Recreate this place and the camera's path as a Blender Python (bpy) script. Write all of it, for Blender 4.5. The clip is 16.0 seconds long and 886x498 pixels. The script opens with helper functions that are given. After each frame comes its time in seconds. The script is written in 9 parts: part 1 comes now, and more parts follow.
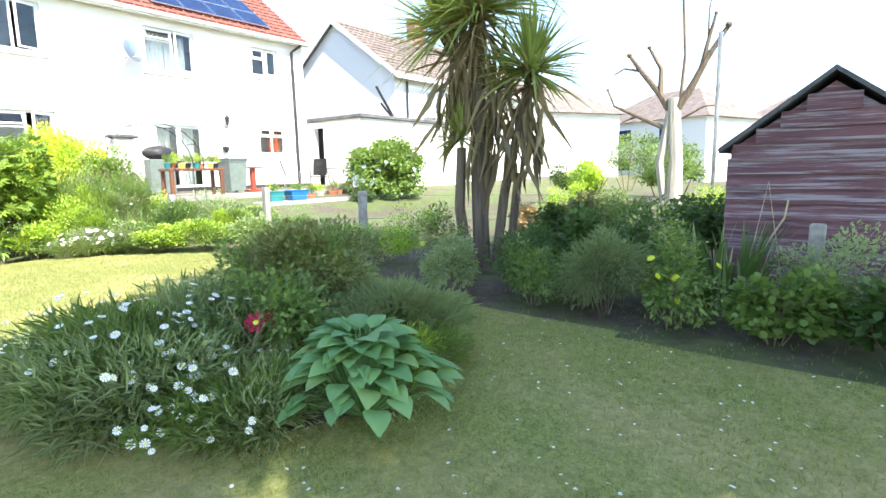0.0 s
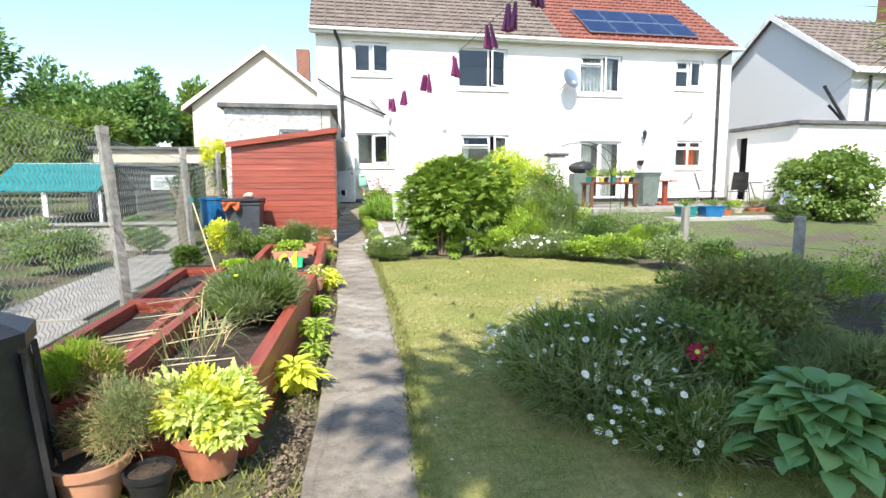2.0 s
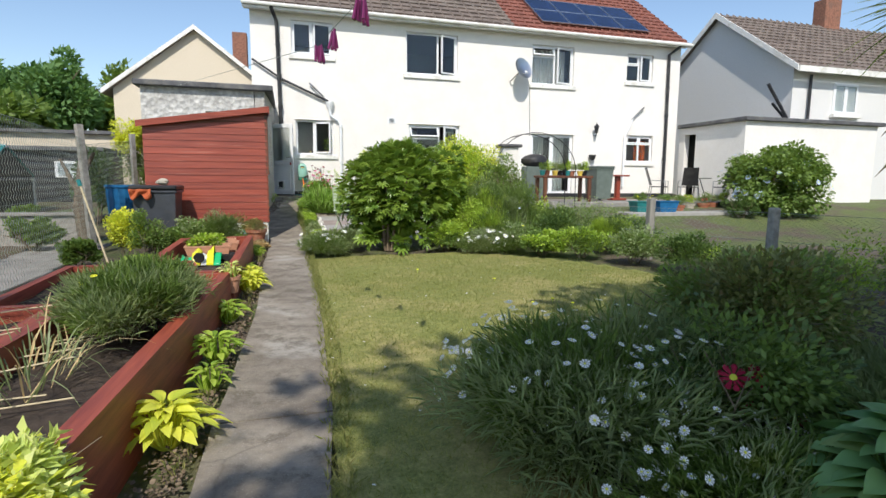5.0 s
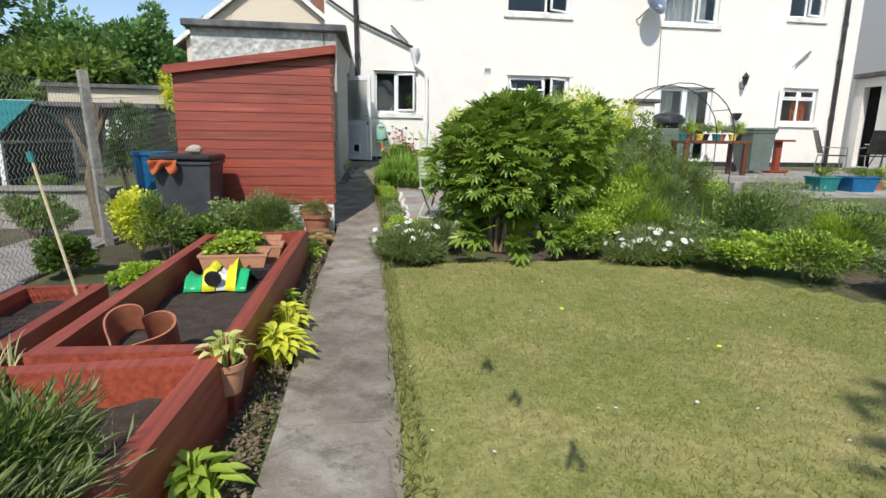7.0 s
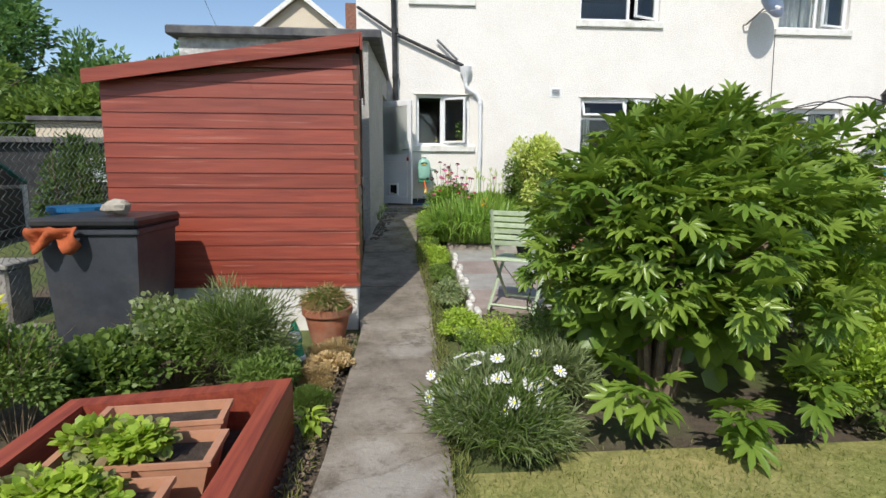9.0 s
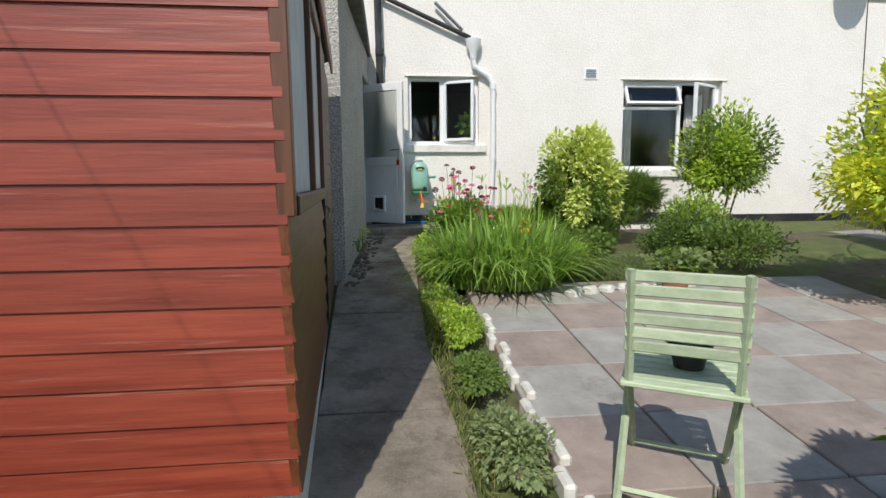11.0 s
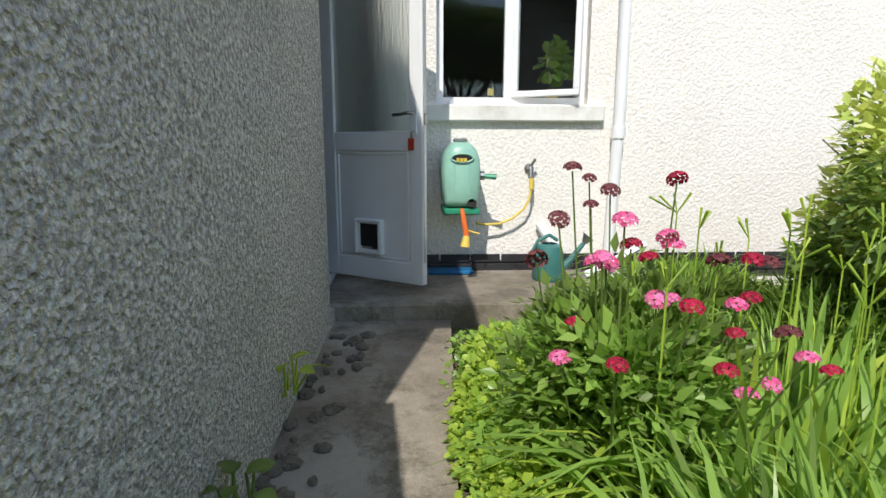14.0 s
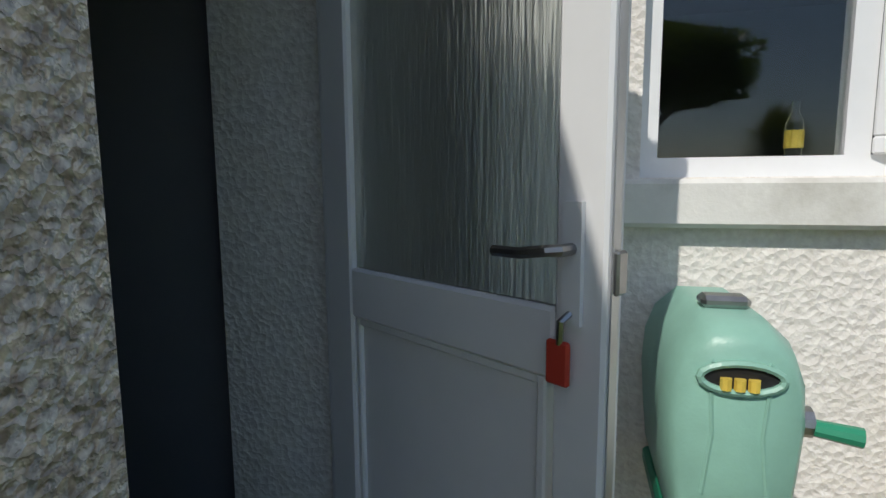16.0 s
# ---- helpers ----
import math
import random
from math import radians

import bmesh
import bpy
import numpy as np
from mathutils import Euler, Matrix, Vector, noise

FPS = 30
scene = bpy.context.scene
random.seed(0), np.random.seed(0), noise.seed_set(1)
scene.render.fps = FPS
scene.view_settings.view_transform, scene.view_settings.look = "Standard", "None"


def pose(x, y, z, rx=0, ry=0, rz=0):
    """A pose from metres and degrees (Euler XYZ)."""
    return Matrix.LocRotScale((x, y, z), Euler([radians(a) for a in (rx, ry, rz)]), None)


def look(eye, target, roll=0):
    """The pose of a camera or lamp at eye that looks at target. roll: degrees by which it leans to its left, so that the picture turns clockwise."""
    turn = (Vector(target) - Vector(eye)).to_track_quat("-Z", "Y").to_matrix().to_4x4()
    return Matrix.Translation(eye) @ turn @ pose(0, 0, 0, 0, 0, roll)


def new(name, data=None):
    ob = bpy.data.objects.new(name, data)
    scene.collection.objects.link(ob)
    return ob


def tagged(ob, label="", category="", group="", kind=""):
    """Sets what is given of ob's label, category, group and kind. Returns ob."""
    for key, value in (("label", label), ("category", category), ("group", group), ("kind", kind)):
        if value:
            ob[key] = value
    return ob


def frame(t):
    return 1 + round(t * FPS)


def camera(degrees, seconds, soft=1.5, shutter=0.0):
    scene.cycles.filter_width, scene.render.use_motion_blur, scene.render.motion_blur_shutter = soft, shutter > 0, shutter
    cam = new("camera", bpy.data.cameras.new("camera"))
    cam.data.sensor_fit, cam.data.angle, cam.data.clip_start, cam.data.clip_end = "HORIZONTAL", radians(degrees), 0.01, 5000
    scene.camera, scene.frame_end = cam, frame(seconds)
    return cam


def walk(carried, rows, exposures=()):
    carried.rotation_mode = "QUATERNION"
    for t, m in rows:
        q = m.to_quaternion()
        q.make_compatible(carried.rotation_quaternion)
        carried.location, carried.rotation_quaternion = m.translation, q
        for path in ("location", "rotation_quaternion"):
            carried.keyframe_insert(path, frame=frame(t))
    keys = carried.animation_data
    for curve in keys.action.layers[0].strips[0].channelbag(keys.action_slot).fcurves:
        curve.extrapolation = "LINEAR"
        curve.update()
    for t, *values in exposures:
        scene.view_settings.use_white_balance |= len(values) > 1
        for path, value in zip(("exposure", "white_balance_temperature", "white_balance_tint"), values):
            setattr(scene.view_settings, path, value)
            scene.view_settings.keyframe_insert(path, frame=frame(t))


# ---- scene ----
import collections
import itertools
cam = camera(79.5, 16.0)
METRES, EYE, TILT, LEAN, TURN = 17.2, 1.5, 0.0, 0.0, -51.1
PATH = [
    (0, (0.13, -0.097, 1.443), (1.681, 1.133, 1.151), -1.0),
    (0.5, (-0.092, -0.173, 1.497), (0.956, 1.496, 1.157), -0.8),
    (1, (-0.255, -0.23, 1.516), (0.25, 1.677, 1.191), -0.6),
    (1.5, (-0.3, -0.249, 1.579), (0.065, 1.688, 1.243), -0.4),
    (2, (-0.327, -0.25, 1.634), (0.04, 1.7, 1.385), -0.2),
    (2.5, (-0.328, -0.244, 1.655), (0.063, 1.712, 1.516), -0.0),
    (3, (-0.311, -0.24, 1.609), (0.131, 1.705, 1.459), 0.1),
    (3.5, (-0.239, -0.282, 1.596), (0.356, 1.604, 1.297), 0.4),
    (4.4, (-0.2, -0.1, 1.52), (0.44, 1.79, 1.26), 0.4),
    (5.2, (-0.09, 1.0, 1.47), (0.44, 2.92, 1.21), 0.5),
    (6, (-0.009, 2.064, 1.477), (0.471, 3.989, 1.221), 0.6),
    (6.5, (0.007, 2.717, 1.569), (0.311, 4.667, 1.249), 0.9),
    (7, (0.009, 3.419, 1.583), (0.282, 5.358, 1.175), 0.9),
    (7.5, (-0.013, 4.123, 1.646), (0.218, 6.069, 1.248), 0.9),
    (8, (-0.021, 4.839, 1.665), (0.178, 6.8, 1.324), 0.7),
    (8.5, (-0.029, 5.577, 1.687), (0.113, 7.553, 1.411), 0.5),
    (9, (-0.058, 6.35, 1.655), (0.084, 8.325, 1.368), 0.3),
    (9.5, (-0.092, 7.04, 1.693), (-0.004, 9.003, 1.321), 0.4),
    (10, (-0.122, 7.689, 1.68), (-0.005, 9.662, 1.376), 0.1),
    (12.5, (-0.164, 11.747, 1.611), (0.105, 13.714, 1.368), -0.4),
    (13, (-0.058, 12.464, 1.719), (0.149, 14.431, 1.419), -0.2),
    (13.5, (-0.025, 13.16, 1.785), (0.142, 15.125, 1.455), 0.0),
    (14, (0.012, 13.851, 1.867), (0.123, 15.815, 1.505), 0.1),
    (14.5, (0.066, 14.438, 1.982), (0.139, 16.401, 1.611), 0.0),
    (15, (0.11, 15.139, 2.035), (0.083, 17.119, 1.752), -0.2),
    (15.5, (0.113, 15.753, 2.122), (0.053, 17.726, 1.803), 0.1),
    (16, (0.025, 16.368, 2.201), (-0.454, 18.293, 1.953), -0.4),
]

EXPO = [(0.0, 1.95), (0.5, 1.75), (1.0, 1.5), (1.5, 1.3), (2.0, 1.1), (3.0, 0.65), (3.5, 0.35), (6.0, 0.15), (9.0, 0.05), (12.5, -0.1), (13.5, 0.0), (14.0, 0.15), (15.0, 0.05), (15.5, -0.15), (16.0, -0.4)]
walk(cam, [(t, look(eye, target, roll)) for t, eye, target, roll in PATH], EXPO)

# ---- light ----
LIGHT = Vector((0.285, 0.93, -1.01)).normalized()
world = bpy.data.worlds.new("world")
scene.world = world
world.use_nodes = True
wn = world.node_tree
sky = wn.nodes.new("ShaderNodeTexSky")
sky.sky_type, sky.sun_disc = "NISHITA", False
sky.sun_elevation = math.asin(-LIGHT.z)
sky.sun_rotation = math.atan2(-LIGHT.x, -LIGHT.y)
sky.air_density, sky.dust_density, sky.ozone_density = 1.0, 0.6, 1.6
wn.links.new(sky.outputs[0], wn.nodes["Background"].inputs[0])
wn.nodes["Background"].inputs[1].default_value = 0.15
sun = bpy.data.lights.new("sun", "SUN")
sun.energy, sun.angle, sun.color = 3.9, radians(0.6), (1.0, 0.95, 0.87)
sun_ob = new("sun", sun)
sun_ob.matrix_world = LIGHT.to_track_quat("-Z", "Y").to_matrix().to_4x4()

# ---- materials ----
def mat(name, build):
    m = bpy.data.materials.new(name)
    m.use_nodes = True
    nt = m.node_tree
    build(nt, nt.nodes["Principled BSDF"])
    return m


def node(nt, kind, **kw):
    n = nt.nodes.new(kind)
    for k, v in kw.items():
        if k in n.inputs:
            n.inputs[k].default_value = v
    return n


def coords(nt, scale=(1, 1, 1), world_space=False):
    if world_space:
        g = nt.nodes.new("ShaderNodeNewGeometry").outputs["Position"]
    else:
        g = nt.nodes.new("ShaderNodeTexCoord").outputs["Object"]
    mp = nt.nodes.new("ShaderNodeMapping")
    mp.inputs["Scale"].default_value = scale
    nt.links.new(g, mp.inputs["Vector"])
    return mp.outputs[0]


def noise_tex(nt, vec, scale, detail=4, rough=0.6):
    n = node(nt, "ShaderNodeTexNoise", Scale=scale, Detail=detail, Roughness=rough)
    nt.links.new(vec, n.inputs["Vector"])
    return n.outputs["Fac"]


def ramp(nt, fac, stops):
    r = nt.nodes.new("ShaderNodeValToRGB")
    el = r.color_ramp.elements
    while len(el) < len(stops):
        el.new(0.5)
    for e, (p, c) in zip(el, stops):
        e.position, e.color = p, (*c, 1)
    nt.links.new(fac, r.inputs[0])
    return r.outputs[0]


def mix(nt, fac, a, b, kind="MIX"):
    m = nt.nodes.new("ShaderNodeMix")
    m.data_type, m.blend_type = "RGBA", kind
    for sock, v in ((m.inputs[0], fac), (m.inputs[6], a), (m.inputs[7], b)):
        if isinstance(v, (int, float)):
            sock.default_value = v
        elif isinstance(v, tuple):
            sock.default_value = (*v, 1)
        else:
            nt.links.new(v, sock)
    return m.outputs[2]


def bump(nt, p, height, strength, dist, prev=None):
    b = node(nt, "ShaderNodeBump", Strength=strength, Distance=dist)
    nt.links.new(height, b.inputs["Height"])
    if prev is not None:
        nt.links.new(prev, b.inputs["Normal"])
    nt.links.new(b.outputs[0], p.inputs["Normal"])
    return b.outputs[0]


def plain(name, col, rough=0.6, metal=0.0, var=0.18, scale=9.0, grime=None, bumps=0.15, spec=0.4):
    """A painted or moulded surface with broad stains, fine grain and relief."""
    def build(nt, p):
        v = coords(nt, world_space=True)
        a = noise_tex(nt, v, scale, 5)
        dark = tuple(c * (1 - var) for c in col)
        light = tuple(min(1, c * (1 + var)) for c in col)
        c = ramp(nt, a, [(0.3, dark), (0.7, light)])
        if grime:
            g = ramp(nt, noise_tex(nt, v, 2.1, 6, 0.7), [(0.5, (0, 0, 0)), (0.75, (1, 1, 1))])
            c = mix(nt, g, c, grime)
        nt.links.new(c, p.inputs["Base Color"])
        p.inputs["Roughness"].default_value, p.inputs["Metallic"].default_value = rough, metal
        p.inputs["Specular IOR Level"].default_value = spec
        bump(nt, p, noise_tex(nt, v, scale * 14, 3), bumps, 0.004)
    return mat(name, build)


def timber(name, col, dark, along=0, rough=0.6, worn=None, wamt=0.0):
    """Painted or weathered timber; the grain runs along the axis given."""
    def build(nt, p):
        s = [28.0, 28.0, 28.0]
        s[along] = 1.6
        v = coords(nt, tuple(s), True)
        g = noise_tex(nt, v, 1.0, 6, 0.65)
        c = ramp(nt, g, [(0.3, dark), (0.62, col)])
        oi = nt.nodes.new("ShaderNodeObjectInfo")
        hs = node(nt, "ShaderNodeHueSaturation")
        mr = node(nt, "ShaderNodeMapRange")
        mr.inputs[3].default_value, mr.inputs[4].default_value = 0.85, 1.14
        nt.links.new(oi.outputs["Random"], mr.inputs[0])
        nt.links.new(mr.outputs[0], hs.inputs["Value"])
        nt.links.new(c, hs.inputs["Color"])
        c = hs.outputs[0]
        if worn:
            s2 = [30.0, 30.0, 30.0]
            s2[along] = 0.9
            w = noise_tex(nt, coords(nt, tuple(s2), True), 1.0, 8, 0.72)
            c = mix(nt, ramp(nt, w, [(0.62 - wamt, (0, 0, 0)), (0.70 - wamt, (1, 1, 1))]), c, worn)
        nt.links.new(c, p.inputs["Base Color"])
        p.inputs["Roughness"].default_value = rough
        bump(nt, p, g, 0.5, 0.004)
    return mat(name, build)


def leafy(name, a, b, trans=0.42, rough=0.42, tip=None):
    """Leaves: each island its own shade, light comes through them."""
    a, b = tuple(min(0.9, x * 2.15) for x in a), tuple(min(0.92, x * 1.95) for x in b)
    def build(nt, p):
        geo = nt.nodes.new("ShaderNodeNewGeometry")
        oi = nt.nodes.new("ShaderNodeObjectInfo")
        add = nt.nodes.new("ShaderNodeMath")
        add.operation = "ADD"
        nt.links.new(geo.outputs["Random Per Island"], add.inputs[0])
        nt.links.new(oi.outputs["Random"], add.inputs[1])
        fr = nt.nodes.new("ShaderNodeMath")
        fr.operation = "FRACT"
        nt.links.new(add.outputs[0], fr.inputs[0])
        stops = [(0.0, a), (0.85, b)]
        if tip:
            stops.append((1.0, tip))
        c = ramp(nt, fr.outputs[0], stops)
        n = noise_tex(nt, coords(nt, world_space=True), 3.0, 3)
        c = mix(nt, 0.4, c, ramp(nt, n, [(0.3, tuple(x * 0.85 for x in a)), (0.75, b)]))
        nt.links.new(c, p.inputs["Base Color"])
        p.inputs["Roughness"].default_value = rough
        p.inputs["Specular IOR Level"].default_value = 0.35
        tr = nt.nodes.new("ShaderNodeBsdfTranslucent")
        warm = mix(nt, 0.5, c, (b[0] * 1.3, b[1] * 1.3, b[2] * 0.5))
        nt.links.new(warm, tr.inputs[0])
        ms = nt.nodes.new("ShaderNodeMixShader")
        ms.inputs[0].default_value = trans
        nt.links.new(p.outputs[0], ms.inputs[1])
        nt.links.new(tr.outputs[0], ms.inputs[2])
        nt.links.new(ms.outputs[0], nt.nodes["Material Output"].inputs[0])
    return mat(name, build)


def dash(name, base, chips, scale, strength, dist, dirt=0.0, dirtcol=(0.3, 0.3, 0.27)):
    """Roughcast and pebbledash render."""
    def build(nt, p):
        v = coords(nt, world_space=True)
        wob = noise_tex(nt, v, scale * 0.6, 3)
        vm = nt.nodes.new("ShaderNodeVectorMath")
        vm.operation = "MULTIPLY_ADD"
        nt.links.new(wob, vm.inputs[0])
        vm.inputs[1].default_value = (0.03, 0.03, 0.03)
        nt.links.new(v, vm.inputs[2])
        vo = node(nt, "ShaderNodeTexVoronoi", Scale=scale)
        nt.links.new(vm.outputs[0], vo.inputs["Vector"])
        c = ramp(nt, noise_tex(nt, v, scale * 0.9, 2), [(0.35, base), (0.65, chips)])
        if dirt:
            c = mix(nt, ramp(nt, noise_tex(nt, v, 1.3, 7, 0.7), [(0.45, (0, 0, 0)), (0.8, (dirt,) * 3)]), c, dirtcol)
        nt.links.new(c, p.inputs["Base Color"])
        p.inputs["Roughness"].default_value = 0.92
        p.inputs["Specular IOR Level"].default_value = 0.15
        h = mix(nt, 0.5, vo.outputs["Distance"], noise_tex(nt, v, scale * 0.45, 4), "ADD")
        bump(nt, p, h, strength, dist)
    return mat(name, build)


def soil_build(nt, p, a=(0.035, 0.024, 0.018), b=(0.13, 0.095, 0.07)):
    v = coords(nt, world_space=True)
    c = ramp(nt, noise_tex(nt, v, 9, 9, 0.75), [(0.32, a), (0.72, b)])
    st = ramp(nt, noise_tex(nt, v, 55, 2), [(0.68, (0, 0, 0)), (0.74, (0.6, 0.6, 0.6))])
    c = mix(nt, st, c, (0.3, 0.26, 0.21))
    nt.links.new(c, p.inputs["Base Color"])
    p.inputs["Roughness"].default_value = 0.95
    bump(nt, p, noise_tex(nt, v, 24, 8, 0.75), 0.9, 0.04)


def ground_build(nt, p):
    v = coords(nt, world_space=True)
    soil = ramp(nt, noise_tex(nt, v, 9, 9, 0.75), [(0.32, (0.06, 0.045, 0.03)), (0.72, (0.18, 0.14, 0.1))])
    grass = ramp(nt, noise_tex(nt, v, 5, 9, 0.75), [(0.3, (0.05, 0.085, 0.02)), (0.72, (0.17, 0.19, 0.06))])
    c = mix(nt, ramp(nt, noise_tex(nt, v, 0.9, 5), [(0.42, (0, 0, 0)), (0.55, (1, 1, 1))]), soil, grass)
    nt.links.new(c, p.inputs["Base Color"])
    p.inputs["Roughness"].default_value = 0.95
    bump(nt, p, noise_tex(nt, v, 30, 6, 0.75), 0.7, 0.03)


def lawn_build(nt, p):
    v = coords(nt, world_space=True)
    fine = ramp(nt, noise_tex(nt, v, 60, 4, 0.8), [(0.3, (0.12, 0.135, 0.036)), (0.7, (0.33, 0.34, 0.125))])
    broad = noise_tex(nt, v, 1.3, 6, 0.6)
    dry = ramp(nt, broad, [(0.42, (0, 0, 0)), (0.68, (0.8, 0.8, 0.8))])
    c = mix(nt, dry, fine, (0.40, 0.33, 0.16))
    tuft = ramp(nt, noise_tex(nt, v, 14, 6, 0.8), [(0.35, (0.7, 0.76, 0.62)), (0.65, (1.35, 1.3, 1.25))])
    c = mix(nt, 1.0, c, tuft, "MULTIPLY")
    nt.links.new(c, p.inputs["Base Color"])
    p.inputs["Roughness"].default_value = 0.9
    p.inputs["Specular IOR Level"].default_value = 0.15
    bump(nt, p, noise_tex(nt, v, 90, 4, 0.8), 0.45, 0.012)


def concrete_build(nt, p, a=(0.20, 0.185, 0.165), b=(0.36, 0.335, 0.30)):
    v = coords(nt, world_space=True)
    c = ramp(nt, noise_tex(nt, v, 3.5, 9, 0.7), [(0.3, a), (0.7, b)])
    spots = ramp(nt, noise_tex(nt, v, 90, 2), [(0.66, (0, 0, 0)), (0.72, (0.5, 0.5, 0.5))])
    c = mix(nt, spots, c, (0.5, 0.48, 0.44))
    moss = ramp(nt, noise_tex(nt, v, 1.7, 8, 0.75), [(0.57, (0, 0, 0)), (0.72, (0.65, 0.65, 0.65))])
    c = mix(nt, moss, c, (0.11, 0.10, 0.085))
    nt.links.new(c, p.inputs["Base Color"])
    p.inputs["Roughness"].default_value = 0.9
    hb = bump(nt, p, noise_tex(nt, v, 120, 3), 0.35, 0.005)
    bump(nt, p, noise_tex(nt, v, 6, 6), 0.5, 0.02, hb)


def path_build(nt, p):
    v = coords(nt, world_space=True)
    c = ramp(nt, noise_tex(nt, v, 2.2, 10, 0.72), [(0.3, (0.13, 0.106, 0.082)), (0.5, (0.26, 0.222, 0.175)), (0.72, (0.39, 0.345, 0.28))])
    pale = ramp(nt, noise_tex(nt, v, 1.15, 8, 0.6), [(0.58, (0, 0, 0)), (0.66, (0.55, 0.55, 0.55))])
    c = mix(nt, pale, c, (0.46, 0.43, 0.38))
    dirt = ramp(nt, noise_tex(nt, v, 4.5, 9, 0.8), [(0.50, (0, 0, 0)), (0.62, (0.8, 0.8, 0.8))])
    c = mix(nt, dirt, c, (0.13, 0.11, 0.08))
    grit = ramp(nt, noise_tex(nt, v, 110, 2), [(0.62, (0, 0, 0)), (0.72, (0.45, 0.45, 0.45))])
    c = mix(nt, grit, c, (0.5, 0.47, 0.42))
    vo = node(nt, "ShaderNodeTexVoronoi", Scale=0.55)
    vo.feature = "DISTANCE_TO_EDGE"
    vm = nt.nodes.new("ShaderNodeVectorMath")
    vm.operation = "MULTIPLY_ADD"
    nt.links.new(noise_tex(nt, v, 5, 5), vm.inputs[0])
    vm.inputs[1].default_value = (0.25, 0.25, 0.25)
    nt.links.new(v, vm.inputs[2])
    nt.links.new(vm.outputs[0], vo.inputs["Vector"])
    crack = ramp(nt, vo.outputs["Distance"], [(0.001, (0.4, 0.4, 0.4)), (0.005, (0, 0, 0))])
    c = mix(nt, crack, c, (0.09, 0.075, 0.055))
    nt.links.new(c, p.inputs["Base Color"])
    p.inputs["Roughness"].default_value = 0.92
    hb = bump(nt, p, noise_tex(nt, v, 120, 3), 0.4, 0.006)
    bump(nt, p, noise_tex(nt, v, 7, 8, 0.7), 0.7, 0.03, hb)


def glass_build(nt, p, rough=0.0, tint=(0.9, 0.95, 0.95)):
    p.inputs["Base Color"].default_value = (*tint, 1)
    p.inputs["Transmission Weight"].default_value = 1.0
    p.inputs["Roughness"].default_value = rough
    p.inputs["IOR"].default_value = 1.45


def frosted_build(nt, p):
    glass_build(nt, p, 0.35, (0.75, 0.8, 0.78))
    v = coords(nt, (90, 90, 5), True)
    bump(nt, p, noise_tex(nt, v, 1.0, 2), 0.6, 0.01)


M = {}
M["ground"] = mat("ground", ground_build)
M["soil"] = mat("soil", soil_build)
M["lawn"] = mat("lawn", lawn_build)
M["concrete"] = mat("concrete", concrete_build)
M["path"] = mat("path", path_build)
M["slab"] = mat("slab", lambda nt, p: concrete_build(nt, p, (0.24, 0.19, 0.17), (0.40, 0.33, 0.29)))
M["slabgrey"] = mat("slabgrey", lambda nt, p: concrete_build(nt, p, (0.26, 0.25, 0.23), (0.42, 0.40, 0.37)))
M["glass"] = mat("glass", glass_build)
M["frosted"] = mat("frosted", frosted_build)
M["render_white"] = dash("render_white", (0.76, 0.725, 0.68), (0.88, 0.85, 0.805), 46, 0.42, 0.015, 0.35, (0.62, 0.57, 0.5))
M["render_annex"] = dash("render_annex", (0.38, 0.345, 0.315), (0.80, 0.77, 0.71), 60, 1.0, 0.02, 0.5, (0.30, 0.33, 0.27))
M["render_grey"] = dash("render_grey", (0.66, 0.65, 0.63), (0.74, 0.73, 0.71), 30, 0.4, 0.02)
M["render_cream"] = dash("render_cream", (0.62, 0.54, 0.42), (0.70, 0.62, 0.50), 30, 0.4, 0.02)
M["render_old"] = dash("render_old", (0.40, 0.39, 0.37), (0.62, 0.61, 0.58), 9, 0.7, 0.05, 0.6, (0.30, 0.29, 0.27))
M["upvc"] = plain("upvc", (0.80, 0.81, 0.82), 0.28, 0, 0.03, 4, None, 0.03)
M["white_paint"] = plain("white_paint", (0.78, 0.77, 0.73), 0.6, 0, 0.06, 6, (0.5, 0.48, 0.42), 0.3)
M["black_paint"] = plain("black_paint", (0.025, 0.025, 0.028), 0.5, 0, 0.4, 8, (0.08, 0.08, 0.075))
M["felt"] = plain("felt", (0.10, 0.10, 0.105), 0.85, 0, 0.35, 5, (0.22, 0.21, 0.19), 0.5)
M["red_wood"] = timber("red_wood", (0.30, 0.058, 0.030), (0.17, 0.028, 0.016), 0, 0.42, (0.36, 0.13, 0.09), 0.04)
M["red_wood_y"] = timber("red_wood_y", (0.36, 0.080, 0.042), (0.17, 0.030, 0.020), 1, 0.5)
M["door_wood"] = timber("door_wood", (0.15, 0.058, 0.028), (0.055, 0.020, 0.012), 2, 0.45)
M["brown_wood"] = timber("brown_wood", (0.17, 0.055, 0.018), (0.10, 0.028, 0.011), 1, 0.45)
M["old_wood"] = timber("old_wood", (0.22, 0.10, 0.11), (0.09, 0.045, 0.05), 1, 0.85, (0.32, 0.27, 0.28), 0.12)
M["grey_wood"] = timber("grey_wood", (0.33, 0.31, 0.27), (0.16, 0.15, 0.13), 2, 0.9)
M["green_wood"] = timber("green_wood", (0.50, 0.58, 0.40), (0.36, 0.44, 0.28), 0, 0.6)
M["roof_grey"] = plain("roof_grey", (0.17, 0.135, 0.115), 0.9, 0, 0.35, 2.5, (0.23, 0.2, 0.17), 0.6)
